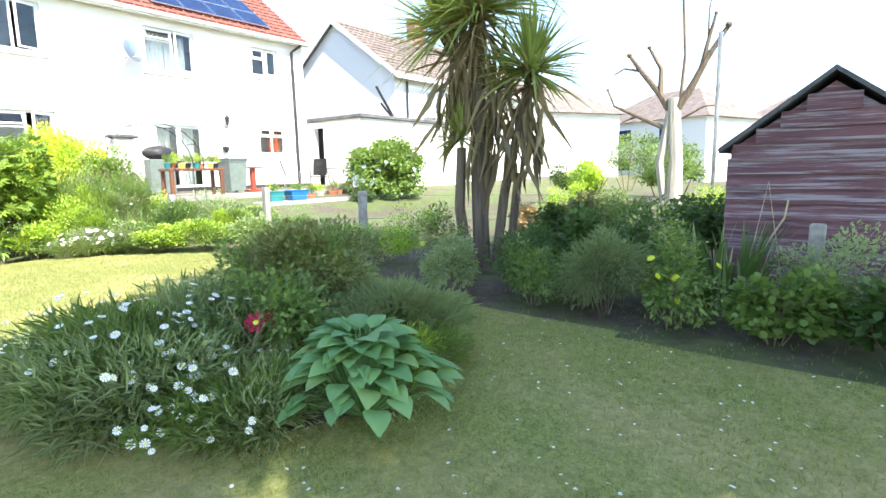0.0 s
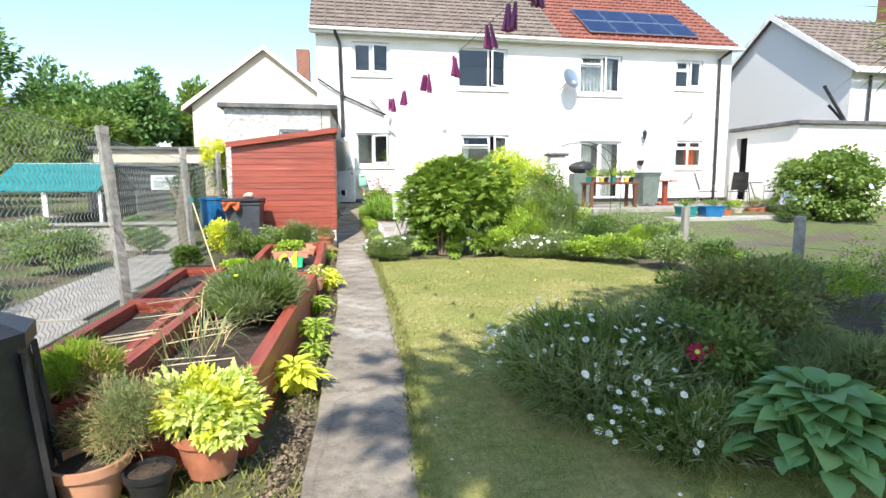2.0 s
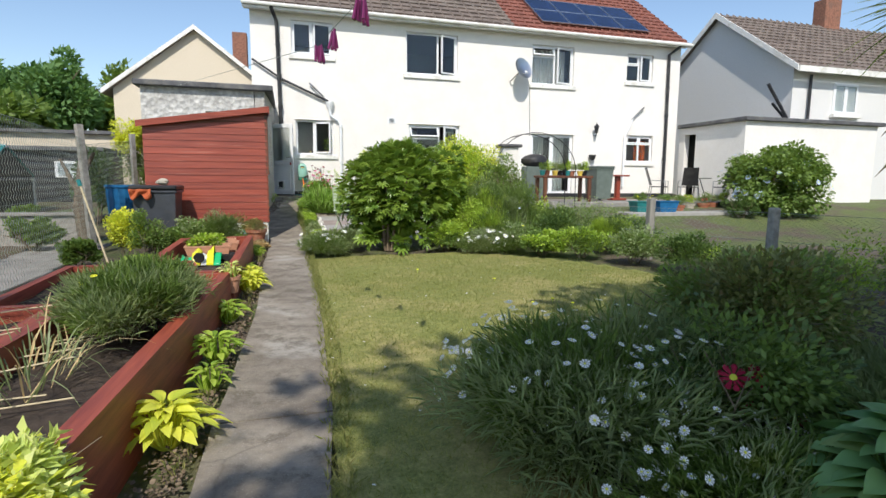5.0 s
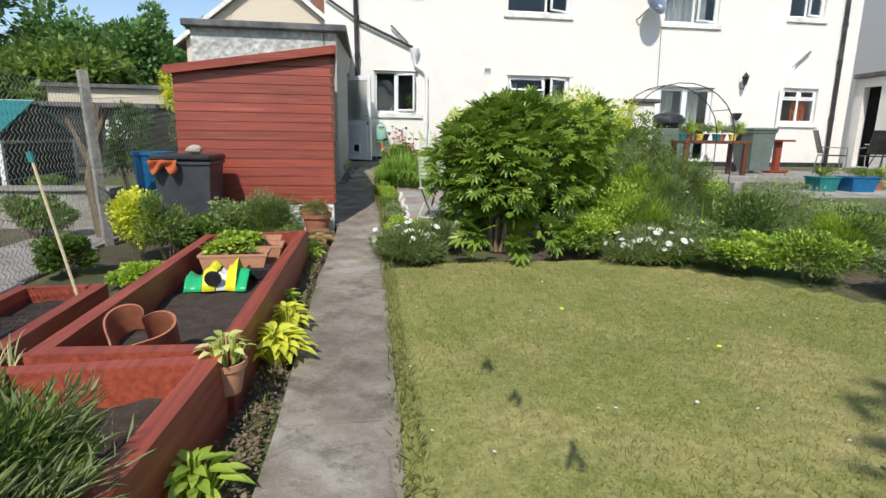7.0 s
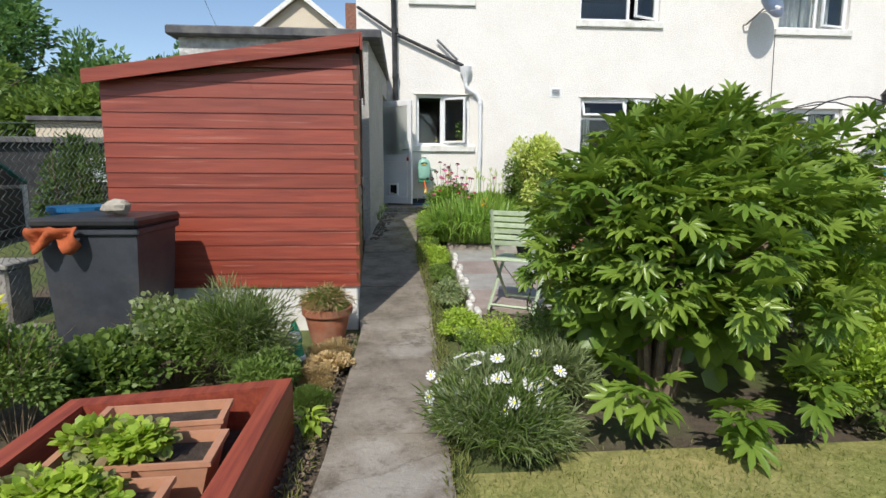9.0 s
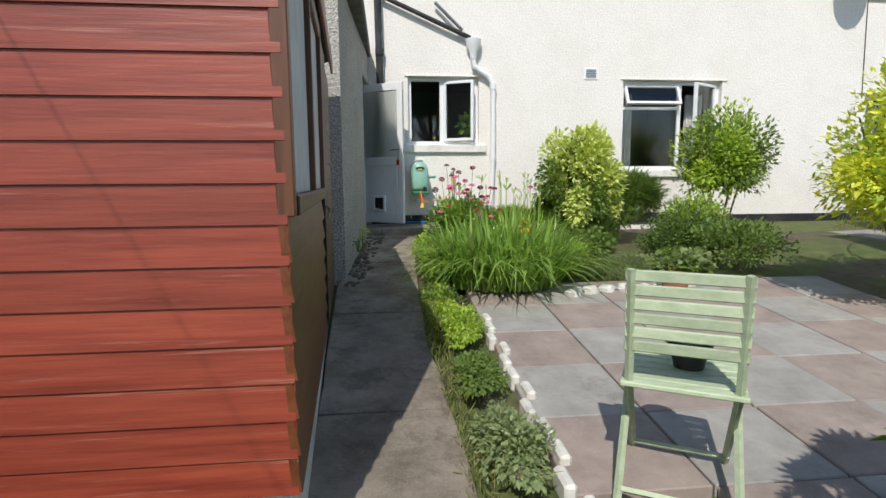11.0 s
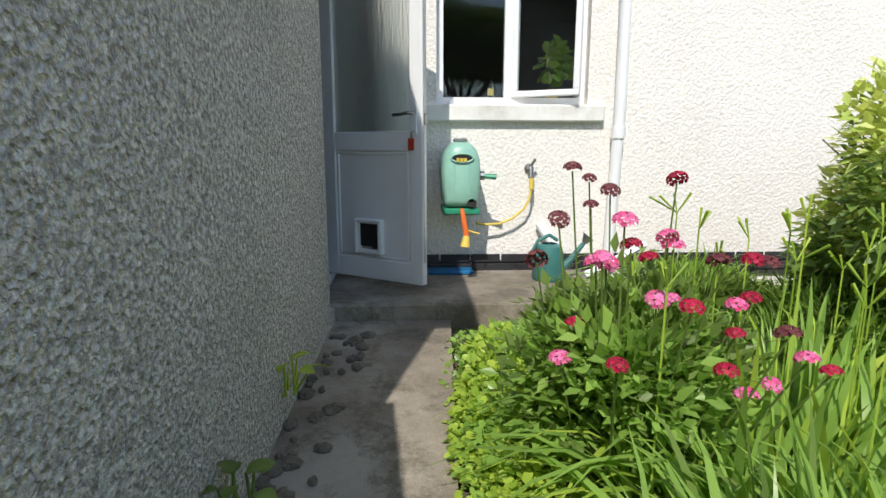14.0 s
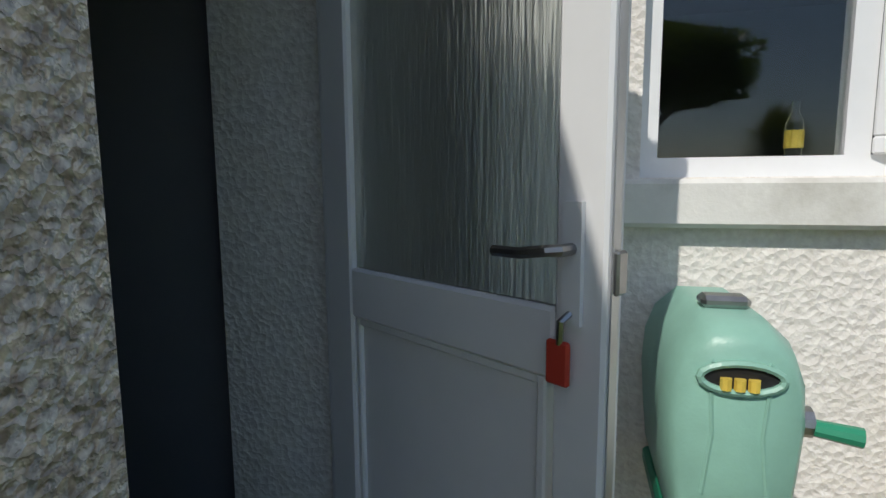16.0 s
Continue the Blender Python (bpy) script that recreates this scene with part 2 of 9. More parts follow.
M["roof_red"] = plain("roof_red", (0.22, 0.085, 0.062), 0.85, 0, 0.28, 2.5, (0.2, 0.07, 0.05), 0.5)
M["brick"] = plain("brick", (0.26, 0.12, 0.08), 0.9, 0, 0.35, 12, (0.15, 0.1, 0.08), 0.6)
M["solar"] = plain("solar", (0.012, 0.025, 0.075), 0.12, 0, 0.3, 3, None, 0.01)
M["alu"] = plain("alu", (0.55, 0.56, 0.58), 0.35, 1, 0.1, 5, None, 0.05)
M["steel"] = plain("steel", (0.42, 0.42, 0.42), 0.35, 1, 0.15, 20, (0.2, 0.17, 0.13), 0.1)
M["wire"] = plain("wire", (0.30, 0.34, 0.30), 0.5, 0.4, 0.2, 20)
M["conc_post"] = plain("conc_post", (0.34, 0.315, 0.28), 0.95, 0, 0.3, 14, (0.16, 0.16, 0.12), 0.8)
M["terracotta"] = plain("terracotta", (0.36, 0.13, 0.07), 0.8, 0, 0.22, 10, (0.40, 0.26, 0.18), 0.3)
M["trough"] = plain("trough", (0.50, 0.25, 0.15), 0.6, 0, 0.12, 10)
M["bin"] = plain("bin", (0.045, 0.05, 0.06), 0.45, 0, 0.25, 7, (0.09, 0.085, 0.08), 0.3)
M["greybin"] = plain("greybin", (0.13, 0.16, 0.14), 0.5, 0, 0.15, 7)
M["black_plastic"] = plain("black_plastic", (0.022, 0.022, 0.024), 0.4, 0, 0.3, 9, (0.07, 0.065, 0.06), 0.2)
M["blue_plastic"] = plain("blue_plastic", (0.015, 0.13, 0.30), 0.4, 0, 0.2, 9)
M["teal"] = plain("teal", (0.02, 0.18, 0.18), 0.4, 0, 0.2, 9)
M["reel_green"] = plain("reel_green", (0.27, 0.50, 0.41), 0.35, 0, 0.08, 9)
M["reel_dark"] = plain("reel_dark", (0.03, 0.26, 0.15), 0.35, 0, 0.1, 9)
M["can_green"] = plain("can_green", (0.05, 0.17, 0.16), 0.4, 0, 0.15, 9)
M["yellow"] = plain("yellow", (0.75, 0.55, 0.10), 0.4, 0, 0.12, 20)
M["cloth"] = plain("cloth", (0.42, 0.10, 0.035), 0.9, 0, 0.25, 12)
M["orange"] = plain("orange", (0.75, 0.16, 0.03), 0.7, 0, 0.15, 12)
M["redtag"] = plain("redtag", (0.50, 0.05, 0.03), 0.5, 0, 0.1, 12)
M["rubble"] = plain("rubble", (0.17, 0.145, 0.115), 0.95, 0, 0.35, 18, (0.07, 0.075, 0.045), 0.8)
M["stone"] = plain("stone", (0.42, 0.38, 0.31), 0.9, 0, 0.25, 14, None, 0.8)
M["white_stone"] = plain("white_stone", (0.72, 0.70, 0.65), 0.85, 0, 0.1, 14, (0.4, 0.38, 0.33), 0.6)
M["bark"] = timber("bark", (0.19, 0.145, 0.10), (0.07, 0.052, 0.036), 2, 0.95)
M["bark_pale"] = timber("bark_pale", (0.50, 0.46, 0.38), (0.26, 0.23, 0.18), 2, 0.95)
M["twig"] = plain("twig", (0.20, 0.15, 0.10), 0.9, 0, 0.3, 20)
M["cane"] = plain("cane", (0.50, 0.42, 0.27), 0.8, 0, 0.2, 20)
M["curtain"] = plain("curtain", (0.62, 0.62, 0.60), 0.9, 0, 0.12, 6)
# Surfaces behind doorways: indoor shade put into a near-black colour.
M["shaded_int"] = plain("shaded_int", (0.06, 0.055, 0.05), 0.9, 0, 0.3, 3)
# Room walls: the dim bluish shade indoors is put into this grey.
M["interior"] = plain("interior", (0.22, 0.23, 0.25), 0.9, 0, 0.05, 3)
M["bag_green"] = plain("bag_green", (0.02, 0.42, 0.16), 0.3, 0, 0.12, 9)
M["bag_yellow"] = plain("bag_yellow", (0.72, 0.70, 0.03), 0.3, 0, 0.1, 9)
M["bag_white"] = plain("bag_white", (0.75, 0.78, 0.75), 0.35, 0, 0.08, 9)
M["peg_purple"] = plain("peg_purple", (0.16, 0.02, 0.09), 0.4, 0, 0.15, 9)
M["peg_blue"] = plain("peg_blue", (0.01, 0.16, 0.26), 0.4, 0, 0.15, 9)
M["petal_white"] = leafy("petal_white", (0.60, 0.60, 0.64), (0.80, 0.80, 0.82), 0.2, 0.6)
M["petal_red"] = leafy("petal_red", (0.12, 0.005, 0.015), (0.30, 0.008, 0.04), 0.2, 0.6)
M["petal_seed"] = leafy("petal_seed", (0.05, 0.008, 0.015), (0.10, 0.03, 0.03), 0.1, 0.7)
M["petal_pink"] = leafy("petal_pink", (0.35, 0.015, 0.09), (0.55, 0.15, 0.30), 0.2, 0.6)
M["petal_orange"] = leafy("petal_orange", (0.85, 0.14, 0.01), (0.90, 0.28, 0.02), 0.25, 0.5)
M["petal_yellow"] = leafy("petal_yellow", (0.80, 0.60, 0.02), (0.90, 0.75, 0.05), 0.25, 0.5)
M["petal_blue"] = leafy("petal_blue", (0.20, 0.25, 0.55), (0.35, 0.40, 0.75), 0.2, 0.6)
M["lf_mid"] = leafy("lf_mid", (0.045, 0.078, 0.020), (0.135, 0.19, 0.048))
M["lf_dark"] = leafy("lf_dark", (0.022, 0.046, 0.014), (0.075, 0.115, 0.032))
M["lf_grey"] = leafy("lf_grey", (0.090, 0.12, 0.055), (0.22, 0.26, 0.13))
M["lf_lime"] = leafy("lf_lime", (0.09, 0.16, 0.02), (0.30, 0.37, 0.06), 0.4)
M["lf_yellow"] = leafy("lf_yellow", (0.20, 0.25, 0.03), (0.46, 0.45, 0.06), 0.35)
M["lf_varieg"] = leafy("lf_varieg", (0.13, 0.20, 0.035), (0.46, 0.48, 0.18), 0.35, 0.4, (0.78, 0.78, 0.48))
M["lf_fatsia"] = leafy("lf_fatsia", (0.038, 0.082, 0.012), (0.145, 0.20, 0.034), 0.3, 0.27)
M["lf_hosta"] = leafy("lf_hosta", (0.055, 0.125, 0.045), (0.14, 0.23, 0.08), 0.3, 0.4, (0.30, 0.34, 0.10))
M["lf_bronze"] = leafy("lf_bronze", (0.065, 0.08, 0.03), (0.16, 0.17, 0.06), 0.3, 0.5, (0.24, 0.08, 0.05))
M["lf_grass"] = leafy("lf_grass", (0.070, 0.125, 0.024), (0.21, 0.32, 0.07), 0.45, 0.3)
M["lf_lawn"] = leafy("lf_lawn", (0.09, 0.11, 0.03), (0.20, 0.20, 0.07), 0.4, 0.7, (0.48, 0.40, 0.20))
M["lf_dry"] = leafy("lf_dry", (0.20, 0.14, 0.07), (0.36, 0.28, 0.15), 0.2, 0.8)
M["lf_palm"] = leafy("lf_palm", (0.06, 0.09, 0.025), (0.22, 0.25, 0.07), 0.3, 0.35, (0.42, 0.38, 0.18))
M["lf_thatch"] = leafy("lf_thatch", (0.085, 0.065, 0.035), (0.19, 0.15, 0.08), 0.15, 0.8)
M["lf_far"] = leafy("lf_far", (0.035, 0.08, 0.025), (0.10, 0.17, 0.055), 0.35, 0.6)

# ---- mesh helpers ----
BASE = {}


def link_mesh(name, me, parent=None, base=(0, 0, 0), label="", kind=""):
    ob = new(name, me)
    if parent is not None:
        ob.parent = parent
        BASE[ob] = BASE[parent]
    else:
        ob.location = base
        BASE[ob] = Vector(base)
    return tagged(ob, label=label, kind=kind)


def thing(name, base, label, category, group=""):
    ob = new(name)
    ob.location = base
    ob.empty_display_size = 0.1
    BASE[ob] = Vector(base)
    return tagged(ob, label=label, category=category, group=group)


class Build:
    """Collects vertices and faces in world metres."""

    def __init__(self):
        self.v, self.f, self.n = [], [], 0

    def add(self, verts, faces):
        self.v.append(np.asarray(verts, float).reshape(-1, 3))
        self.f.extend([tuple(i + self.n for i in fc) for fc in faces])
        self.n += len(self.v[-1])
        return self

    def box(self, x0, x1, y0, y1, z0, z1, c=0.0, m=None):
        """A box, with its edges chamfered by c."""
        lo, hi = np.array([x0, y0, z0], float), np.array([x1, y1, z1], float)
        mid, h = (lo + hi) / 2, (hi - lo) / 2
        if c <= 0 or min(h) <= c * 1.2:
            vs = [[sx, sy, sz] for sx in (-1, 1) for sy in (-1, 1) for sz in (-1, 1)]
            vs = np.array(vs) * h + mid
            fs = [(0, 1, 3, 2), (4, 6, 7, 5), (0, 4, 5, 1), (2, 3, 7, 6), (0, 2, 6, 4), (1, 5, 7, 3)]
        else:
            vs, idx = [], {}
            for s in itertools.product((-1, 1), repeat=3):
                for a in range(3):
                    p = [s[k] * (h[k] if k == a else h[k] - c) for k in range(3)]
                    idx[s, a] = len(vs)
                    vs.append(p)
            fs = []
            for a in range(3):
                b, d = (a + 1) % 3, (a + 2) % 3
                for sg in (-1, 1):
                    q = []
                    for sb, sd in ((-1, -1), (1, -1), (1, 1), (-1, 1)):
                        s = [0, 0, 0]
                        s[a], s[b], s[d] = sg, sb, sd
                        q.append(idx[tuple(s), a])
                    fs.append(tuple(q if sg > 0 else q[::-1]))
                for sb in (-1, 1):
                    for sd in (-1, 1):
                        s0, s1 = [0, 0, 0], [0, 0, 0]
                        s0[a], s1[a] = -1, 1
                        s0[b] = s1[b] = sb
                        s0[d] = s1[d] = sd
                        s0, s1 = tuple(s0), tuple(s1)
                        q = (idx[s0, b], idx[s1, b], idx[s1, d], idx[s0, d])
                        fs.append(q if sb * sd < 0 else q[::-1])
            for s in itertools.product((-1, 1), repeat=3):
                q = (idx[s, 0], idx[s, 1], idx[s, 2])
                fs.append(q if s[0] * s[1] * s[2] > 0 else q[::-1])
            vs = np.array(vs) + mid
        if m is not None:
            vs = vs @ np.array(m.to_3x3()).T + np.array(m.translation)
        return self.add(vs, fs)

    def tube(self, pts, r, n=8, cap=True):
        """A round bar through the points; r is one radius or one for each point."""
        pts = [Vector(p) for p in pts]
        rs = [r] * len(pts) if isinstance(r, (int, float)) else list(r)
        ring, side = [], None
        for i, p in enumerate(pts):
            d = (pts[min(i + 1, len(pts) - 1)] - pts[max(i - 1, 0)])
            d = d.normalized() if d.length > 1e-9 else Vector((0, 0, 1))
            if side is None:
                side = d.cross((0, 0, 1)) if abs(d.z) < 0.95 else d.cross((1, 0, 0))
            side = (side - d * side.dot(d)).normalized()
            up = d.cross(side)
            for k in range(n):
                a = 2 * math.pi * k / n
                ring.append(p + (side * math.cos(a) + up * math.sin(a)) * rs[i])
        fs = []
        for i in range(len(pts) - 1):
            for k in range(n):
                k2 = (k + 1) % n
                fs.append((i * n + k, i * n + k2, (i + 1) * n + k2, (i + 1) * n + k))
        if cap:
            fs.append(tuple(range(n))[::-1])
            fs.append(tuple(range((len(pts) - 1) * n, len(pts) * n)))
        return self.add([tuple(v) for v in ring], fs)

    def lathe(self, c, prof, n=20):
        """A turned shape about the upright through c; prof: radius and height pairs."""
        vs, fs = [], []
        for r, z in prof:
            for k in range(n):
                a = 2 * math.pi * k / n
                vs.append((c[0] + r * math.cos(a), c[1] + r * math.sin(a), c[2] + z))
        for i in range(len(prof) - 1):
            for k in range(n):
                k2 = (k + 1) % n
                fs.append((i * n + k, i * n + k2, (i + 1) * n + k2, (i + 1) * n + k))
        fs.append(tuple(range(n))[::-1])
        fs.append(tuple(range((len(prof) - 1) * n, len(prof) * n)))
        return self.add(vs, fs)

    def prism(self, outline, axis, a, b):
        """The outline (pairs) pushed from a to b along the axis x, y or z."""
        n, vs = len(outline), []
        for d in (a, b):
            for p, q in outline:
                vs.append({"x": (d, p, q), "y": (p, d, q), "z": (p, q, d)}[axis])
        fs = [(i, (i + 1) % n, n + (i + 1) % n, n + i) for i in range(n)]
        fs += [tuple(range(n))[::-1], tuple(range(n, 2 * n))]
        return self.add(vs, fs)

    def blob(self, c, r, seed=0, n=10, rough=0.18):
        """A worn lump such as a stone."""
        vs, fs = [], []
        for i in range(n // 2 + 1):
            for k in range(n):
                th, ph = math.pi * i / (n // 2), 2 * math.pi * k / n
                d = Vector((math.sin(th) * math.cos(ph), math.sin(th) * math.sin(ph), math.cos(th)))
                s = 1 + rough * noise.noise(d * 1.7 + Vector((seed * 3.1, seed, 0)))*2
                vs.append((c[0] + d.x * r[0] * s, c[1] + d.y * r[1] * s, c[2] + d.z * r[2] * s))
        for i in range(n // 2):
            for k in range(n):
                k2 = (k + 1) % n
                fs.append((i * n + k, (i + 1) * n + k, (i + 1) * n + k2, i * n + k2))
        return self.add(vs, fs)

    def mesh(self, name, base, material, smooth=False, weld=False):
        me = bpy.data.meshes.new(name)
        v = np.concatenate(self.v) - np.array(base)
        me.from_pydata(v.tolist(), [], self.f)
        me.materials.append(material)
        bm = bmesh.new()
        bm.from_mesh(me)
        if weld:
            bmesh.ops.remove_doubles(bm, verts=bm.verts, dist=0.0004)
        bmesh.ops.recalc_face_normals(bm, faces=bm.faces)
        bm.to_mesh(me)
        bm.free()
        if smooth:
            me.shade_smooth()
            me.set_sharp_from_angle(angle=radians(35))
        return me


def part(name, b, material, parent=None, label="", kind="", base=(0, 0, 0), smooth=False, weld=False):
    """Links what was built as ONE mesh under a thing or a part, or by itself at a base."""
    base = BASE[parent] if parent is not None else Vector(base)
    return link_mesh(name, b.mesh(name, base, M[material], smooth, weld or name in ("wall", "window")), parent, base, label, kind)


def fast(name, v, f, material, base=(0, 0, 0)):
    """A mesh from arrays of vertices and of faces of one size."""
    me = bpy.data.meshes.new(name)
    v = np.asarray(v, np.float32) - np.array(base, np.float32)
    k = f.shape[1]
    me.vertices.add(len(v))
    me.vertices.foreach_set("co", v.ravel())
    me.loops.add(f.size)
    me.loops.foreach_set("vertex_index", f.astype(np.int32).ravel())
    me.polygons.add(len(f))
    me.polygons.foreach_set("loop_start", np.arange(0, f.size, k, dtype=np.int32))
    me.update(calc_edges=True)
    me.materials.append(M[material])
    return me


LEAF = (np.array([(0, 0, 0), (0.26, 0.42, 0.05), (0, 1, -0.06), (-0.26, 0.42, 0.05), (0, 0.45, -0.03)]), np.array([(0, 1, 4), (1, 2, 4), (2, 3, 4), (3, 0, 4)]))
ROUND = (np.array([(0, 0, 0), (0.42, 0.3, 0.06), (0.36, 0.75, 0.04), (0, 1, -0.05), (-0.36, 0.75, 0.04), (-0.42, 0.3, 0.06), (0, 0.5, -0.03)]),
         np.array([(0, 1, 6), (1, 2, 6), (2, 3, 6), (3, 4, 6), (4, 5, 6), (5, 0, 6)]))
NEEDLE = (np.array([(0.02, 0, 0), (0.032, 0.5, 0.05), (0, 1, -0.08), (-0.032, 0.5, 0.05), (-0.02, 0, 0)]), np.array([(0, 1, 2), (0, 2, 3), (0, 3, 4)]))


def unit(a):
    return a / np.maximum(np.linalg.norm(a, axis=1, keepdims=True), 1e-9)


def scatter(tpl, pos, along, up, size):
    """One copy of the template at each place, turned along and up."""
    tv, tf = tpl
    along = unit(along)
    side = unit(np.cross(along, up))
    nrm = np.cross(side, along)
    size = np.asarray(size).reshape(-1, 1, 1)
    v = tv[None, :, 0:1] * side[:, None] + tv[None, :, 1:2] * along[:, None] + tv[None, :, 2:3] * nrm[:, None]
    v = v * size + pos[:, None]
    f = tf[None] + (np.arange(len(pos)) * len(tv))[:, None, None]
    return v.reshape(-1, 3), f.reshape(-1, tf.shape[1])


def blades(rs, base, az, length, width, lean, segs=5):
    """Arching strap leaves from points at the ground."""
    n = len(base)
    s = np.linspace(0, 1, segs + 1)[None]
    lean = lean[:, None]
    r = length[:, None] * (lean * s + 0.45 * lean * s ** 2)
    z = length[:, None] * ((1.05 - 0.30 * lean) * s - (0.15 + 0.95 * lean) * s ** 2.6)
    d = np.stack([np.cos(az), np.sin(az)], 1)
    mid = np.stack([base[:, 0:1] + r * d[:, 0:1], base[:, 1:2] + r * d[:, 1:2], base[:, 2:3] + np.maximum(z, 0.02 - 0 * z)], -1)
    w = (width[:, None] * (1 - s ** 2.2) * (0.5 + 1.2 * s * (1 - s) * 2) + 0.0008)[..., None]
    side = np.stack([-d[:, 1], d[:, 0], np.zeros(n)], 1)[:, None]
    v = np.stack([mid - side * w / 2, mid + side * w / 2], 2).reshape(n, -1, 3)
    k = np.arange(segs)
    q = np.stack([2 * k, 2 * k + 1, 2 * k + 3, 2 * k + 2], 1)
    f = q[None] + (np.arange(n) * (2 * segs + 2))[:, None, None]
    return v.reshape(-1, 3), f.reshape(-1, 4)


def foliage_pos(rs, c, r, n, clumps=14, spread=0.36, low=-0.25):
    """Places and outward ways of leaves in a clumpy, uneven crown."""
    d = unit(rs.normal(size=(clumps, 3)))
    d[:, 2] = np.maximum(d[:, 2], low)
    cc = d * (0.42 + 0.52 * rs.random((clumps, 1)))
    cs = spread * (0.7 + 0.6 * rs.random(clumps))
    pick = rs.integers(0, clumps, n)
    o = unit(rs.normal(size=(n, 3))) * (rs.random((n, 1)) ** 0.4)
    p = cc[pick] + o * cs[pick][:, None]
    out = unit(o * 0.8 + unit(p) * 0.9)
    return np.array(c) + 0.88 * p * np.array(r), out


def bush(name, base, label, category, c, r, n, tpl, size, m, seed, clumps=14, spread=0.36, stems=7, stemr=0.012, droop=0.3, m2=None, flowers=None, group="", low=-0.25, upward=0.0, foliage="foliage", dense=1.75, fine=0.68):
    """A shrub: branching stems, and leaves in uneven clumps; flowers: (material, count, size)."""
    rs = np.random.default_rng(seed)
    n, size = int(n * dense * (2.0 if tpl is NEEDLE else 1)), size * fine
    t = thing(name, base, label, category, group)
    for k, (mm, share) in enumerate([(m, 1.0 if m2 is None else 0.65)] + ([(m2, 0.35)] if m2 else [])):
        pos, out = foliage_pos(rs, c, r, int(n * share), clumps, spread, low)
        along = out + rs.normal(size=out.shape) * 0.45 + np.array([0, 0, upward - droop])
        up = np.array([0, 0, 1.0]) + out * 0.5 + rs.normal(size=out.shape) * 0.35
        pos[:, 2] = np.maximum(pos[:, 2], base[2] + 0.02)
        v, f = scatter(tpl, pos, along, up, size * (0.6 + 0.8 * rs.random(len(pos))))
        link_mesh(foliage, fast(foliage, v, f, mm, base), t)
    if stems:
        b = Build()
        for i in range(stems):
            a = 2 * math.pi * (i + rs.random() * 0.6) / stems
            e = Vector(c) + Vector((math.cos(a) * r[0] * 0.6, math.sin(a) * r[1] * 0.6, r[2] * (0.1 + 0.5 * rs.random())))
            s = Vector(base) + Vector((math.cos(a) * r[0] * 0.12, math.sin(a) * r[1] * 0.12, 0))
            mid = s.lerp(e, 0.5) + Vector((rs.normal() * 0.05, rs.normal() * 0.05, 0.12 * r[2]))
            b.tube([s, mid, e], [stemr, stemr * 0.7, stemr * 0.3], 5)
            for j in range(2):
                e2 = mid + (e - mid) * 0.4 + Vector((rs.normal() * r[0] * 0.3, rs.normal() * r[1] * 0.3, r[2] * 0.4 * rs.random()))
                b.tube([mid, e2], [stemr * 0.6, stemr * 0.25], 4)
        part("stem", b, "twig", t)
    if flowers:
        fm, cnt, fs = flowers
        pos, out = foliage_pos(rs, c, tuple(x * 1.22 for x in r), cnt, clumps, spread * 1.1, 0.0)
        pos[:, 2] += 0.06 if tpl is NEEDLE else 0.0
        flower_heads(t, pos, out, fs, fm, rs)
    return t


PETALS = 9
_a = np.arange(PETALS) * 2 * math.pi / PETALS
DAISY_V = np.concatenate([[(0, 0, 0.02)], np.stack([np.cos(_a - 0.26) * 0.45, np.sin(_a - 0.26) * 0.45, 0 * _a], 1), np.stack([np.cos(_a) * 0.52, np.sin(_a) * 0.52, 0 * _a + 0.05], 1), np.stack([np.cos(_a + 0.26) * 0.45, np.sin(_a + 0.26) * 0.45, 0 * _a], 1)])
DAISY_F = np.concatenate([[(0, 1 + k, 1 + PETALS + k), (0, 1 + PETALS + k, 1 + 2 * PETALS + k)] for k in range(PETALS)])
EYE_V = np.concatenate([[(0, 0, 0.09)], np.stack([np.cos(_a) * 0.13, np.sin(_a) * 0.13, 0 * _a + 0.04], 1)])
EYE_F = np.array([(0, 1 + k, 1 + (k + 1) % PETALS) for k in range(PETALS)])


def flower_heads(parent, pos, out, size, material, rs, eye="petal_yellow", name="flower"):
    """Open flower heads, each a mesh of its own on shared data."""
    base = np.zeros(3)
    pm = fast(name, DAISY_V, DAISY_F, material, base)
    em = fast("flower_eye", EYE_V, EYE_F, eye, base) if eye else None
    for p, o in zip(pos, out):
        d = Vector(o) + Vector((0, -0.35, 0.8)) + Vector(rs.normal(size=3)) * 0.25
        m = Matrix.Translation(Vector(p) - BASE[parent]) @ d.to_track_quat("Z", "Y").to_matrix().to_4x4() @ Matrix.Diagonal((*[size * (0.75 + 0.5 * rs.random())] * 3, 1))
        ob = link_mesh(name, pm, parent)
        ob.matrix_basis = m
        if em:
            e = link_mesh("flower_eye", em, ob)


def copies(name, me, parent, mats):
    for m in mats:
        ob = link_mesh(name, me, parent)
        ob.matrix_basis = Matrix.Translation(-BASE[parent]) @ m


def G(y):
    """Height of the garden at y."""
    return float(np.interp(y, [-4, 2, 5, 9, 10.5, 11.5, 13.5, 14.5, 17], [0.24, 0.27, 0.32, 0.31, 0.32, 0.39, 0.55, 0.65, 0.83]))


def terrace(y):
    """Height of the neighbour's levelled ground at y."""
    return float(np.interp(y, [-4, 2, 5, 9, 10.5, 11.5, 13.5, 17], [0.24, 0.27, 0.32, 0.31, 0.32, 0.40, 0.75, 0.93]))


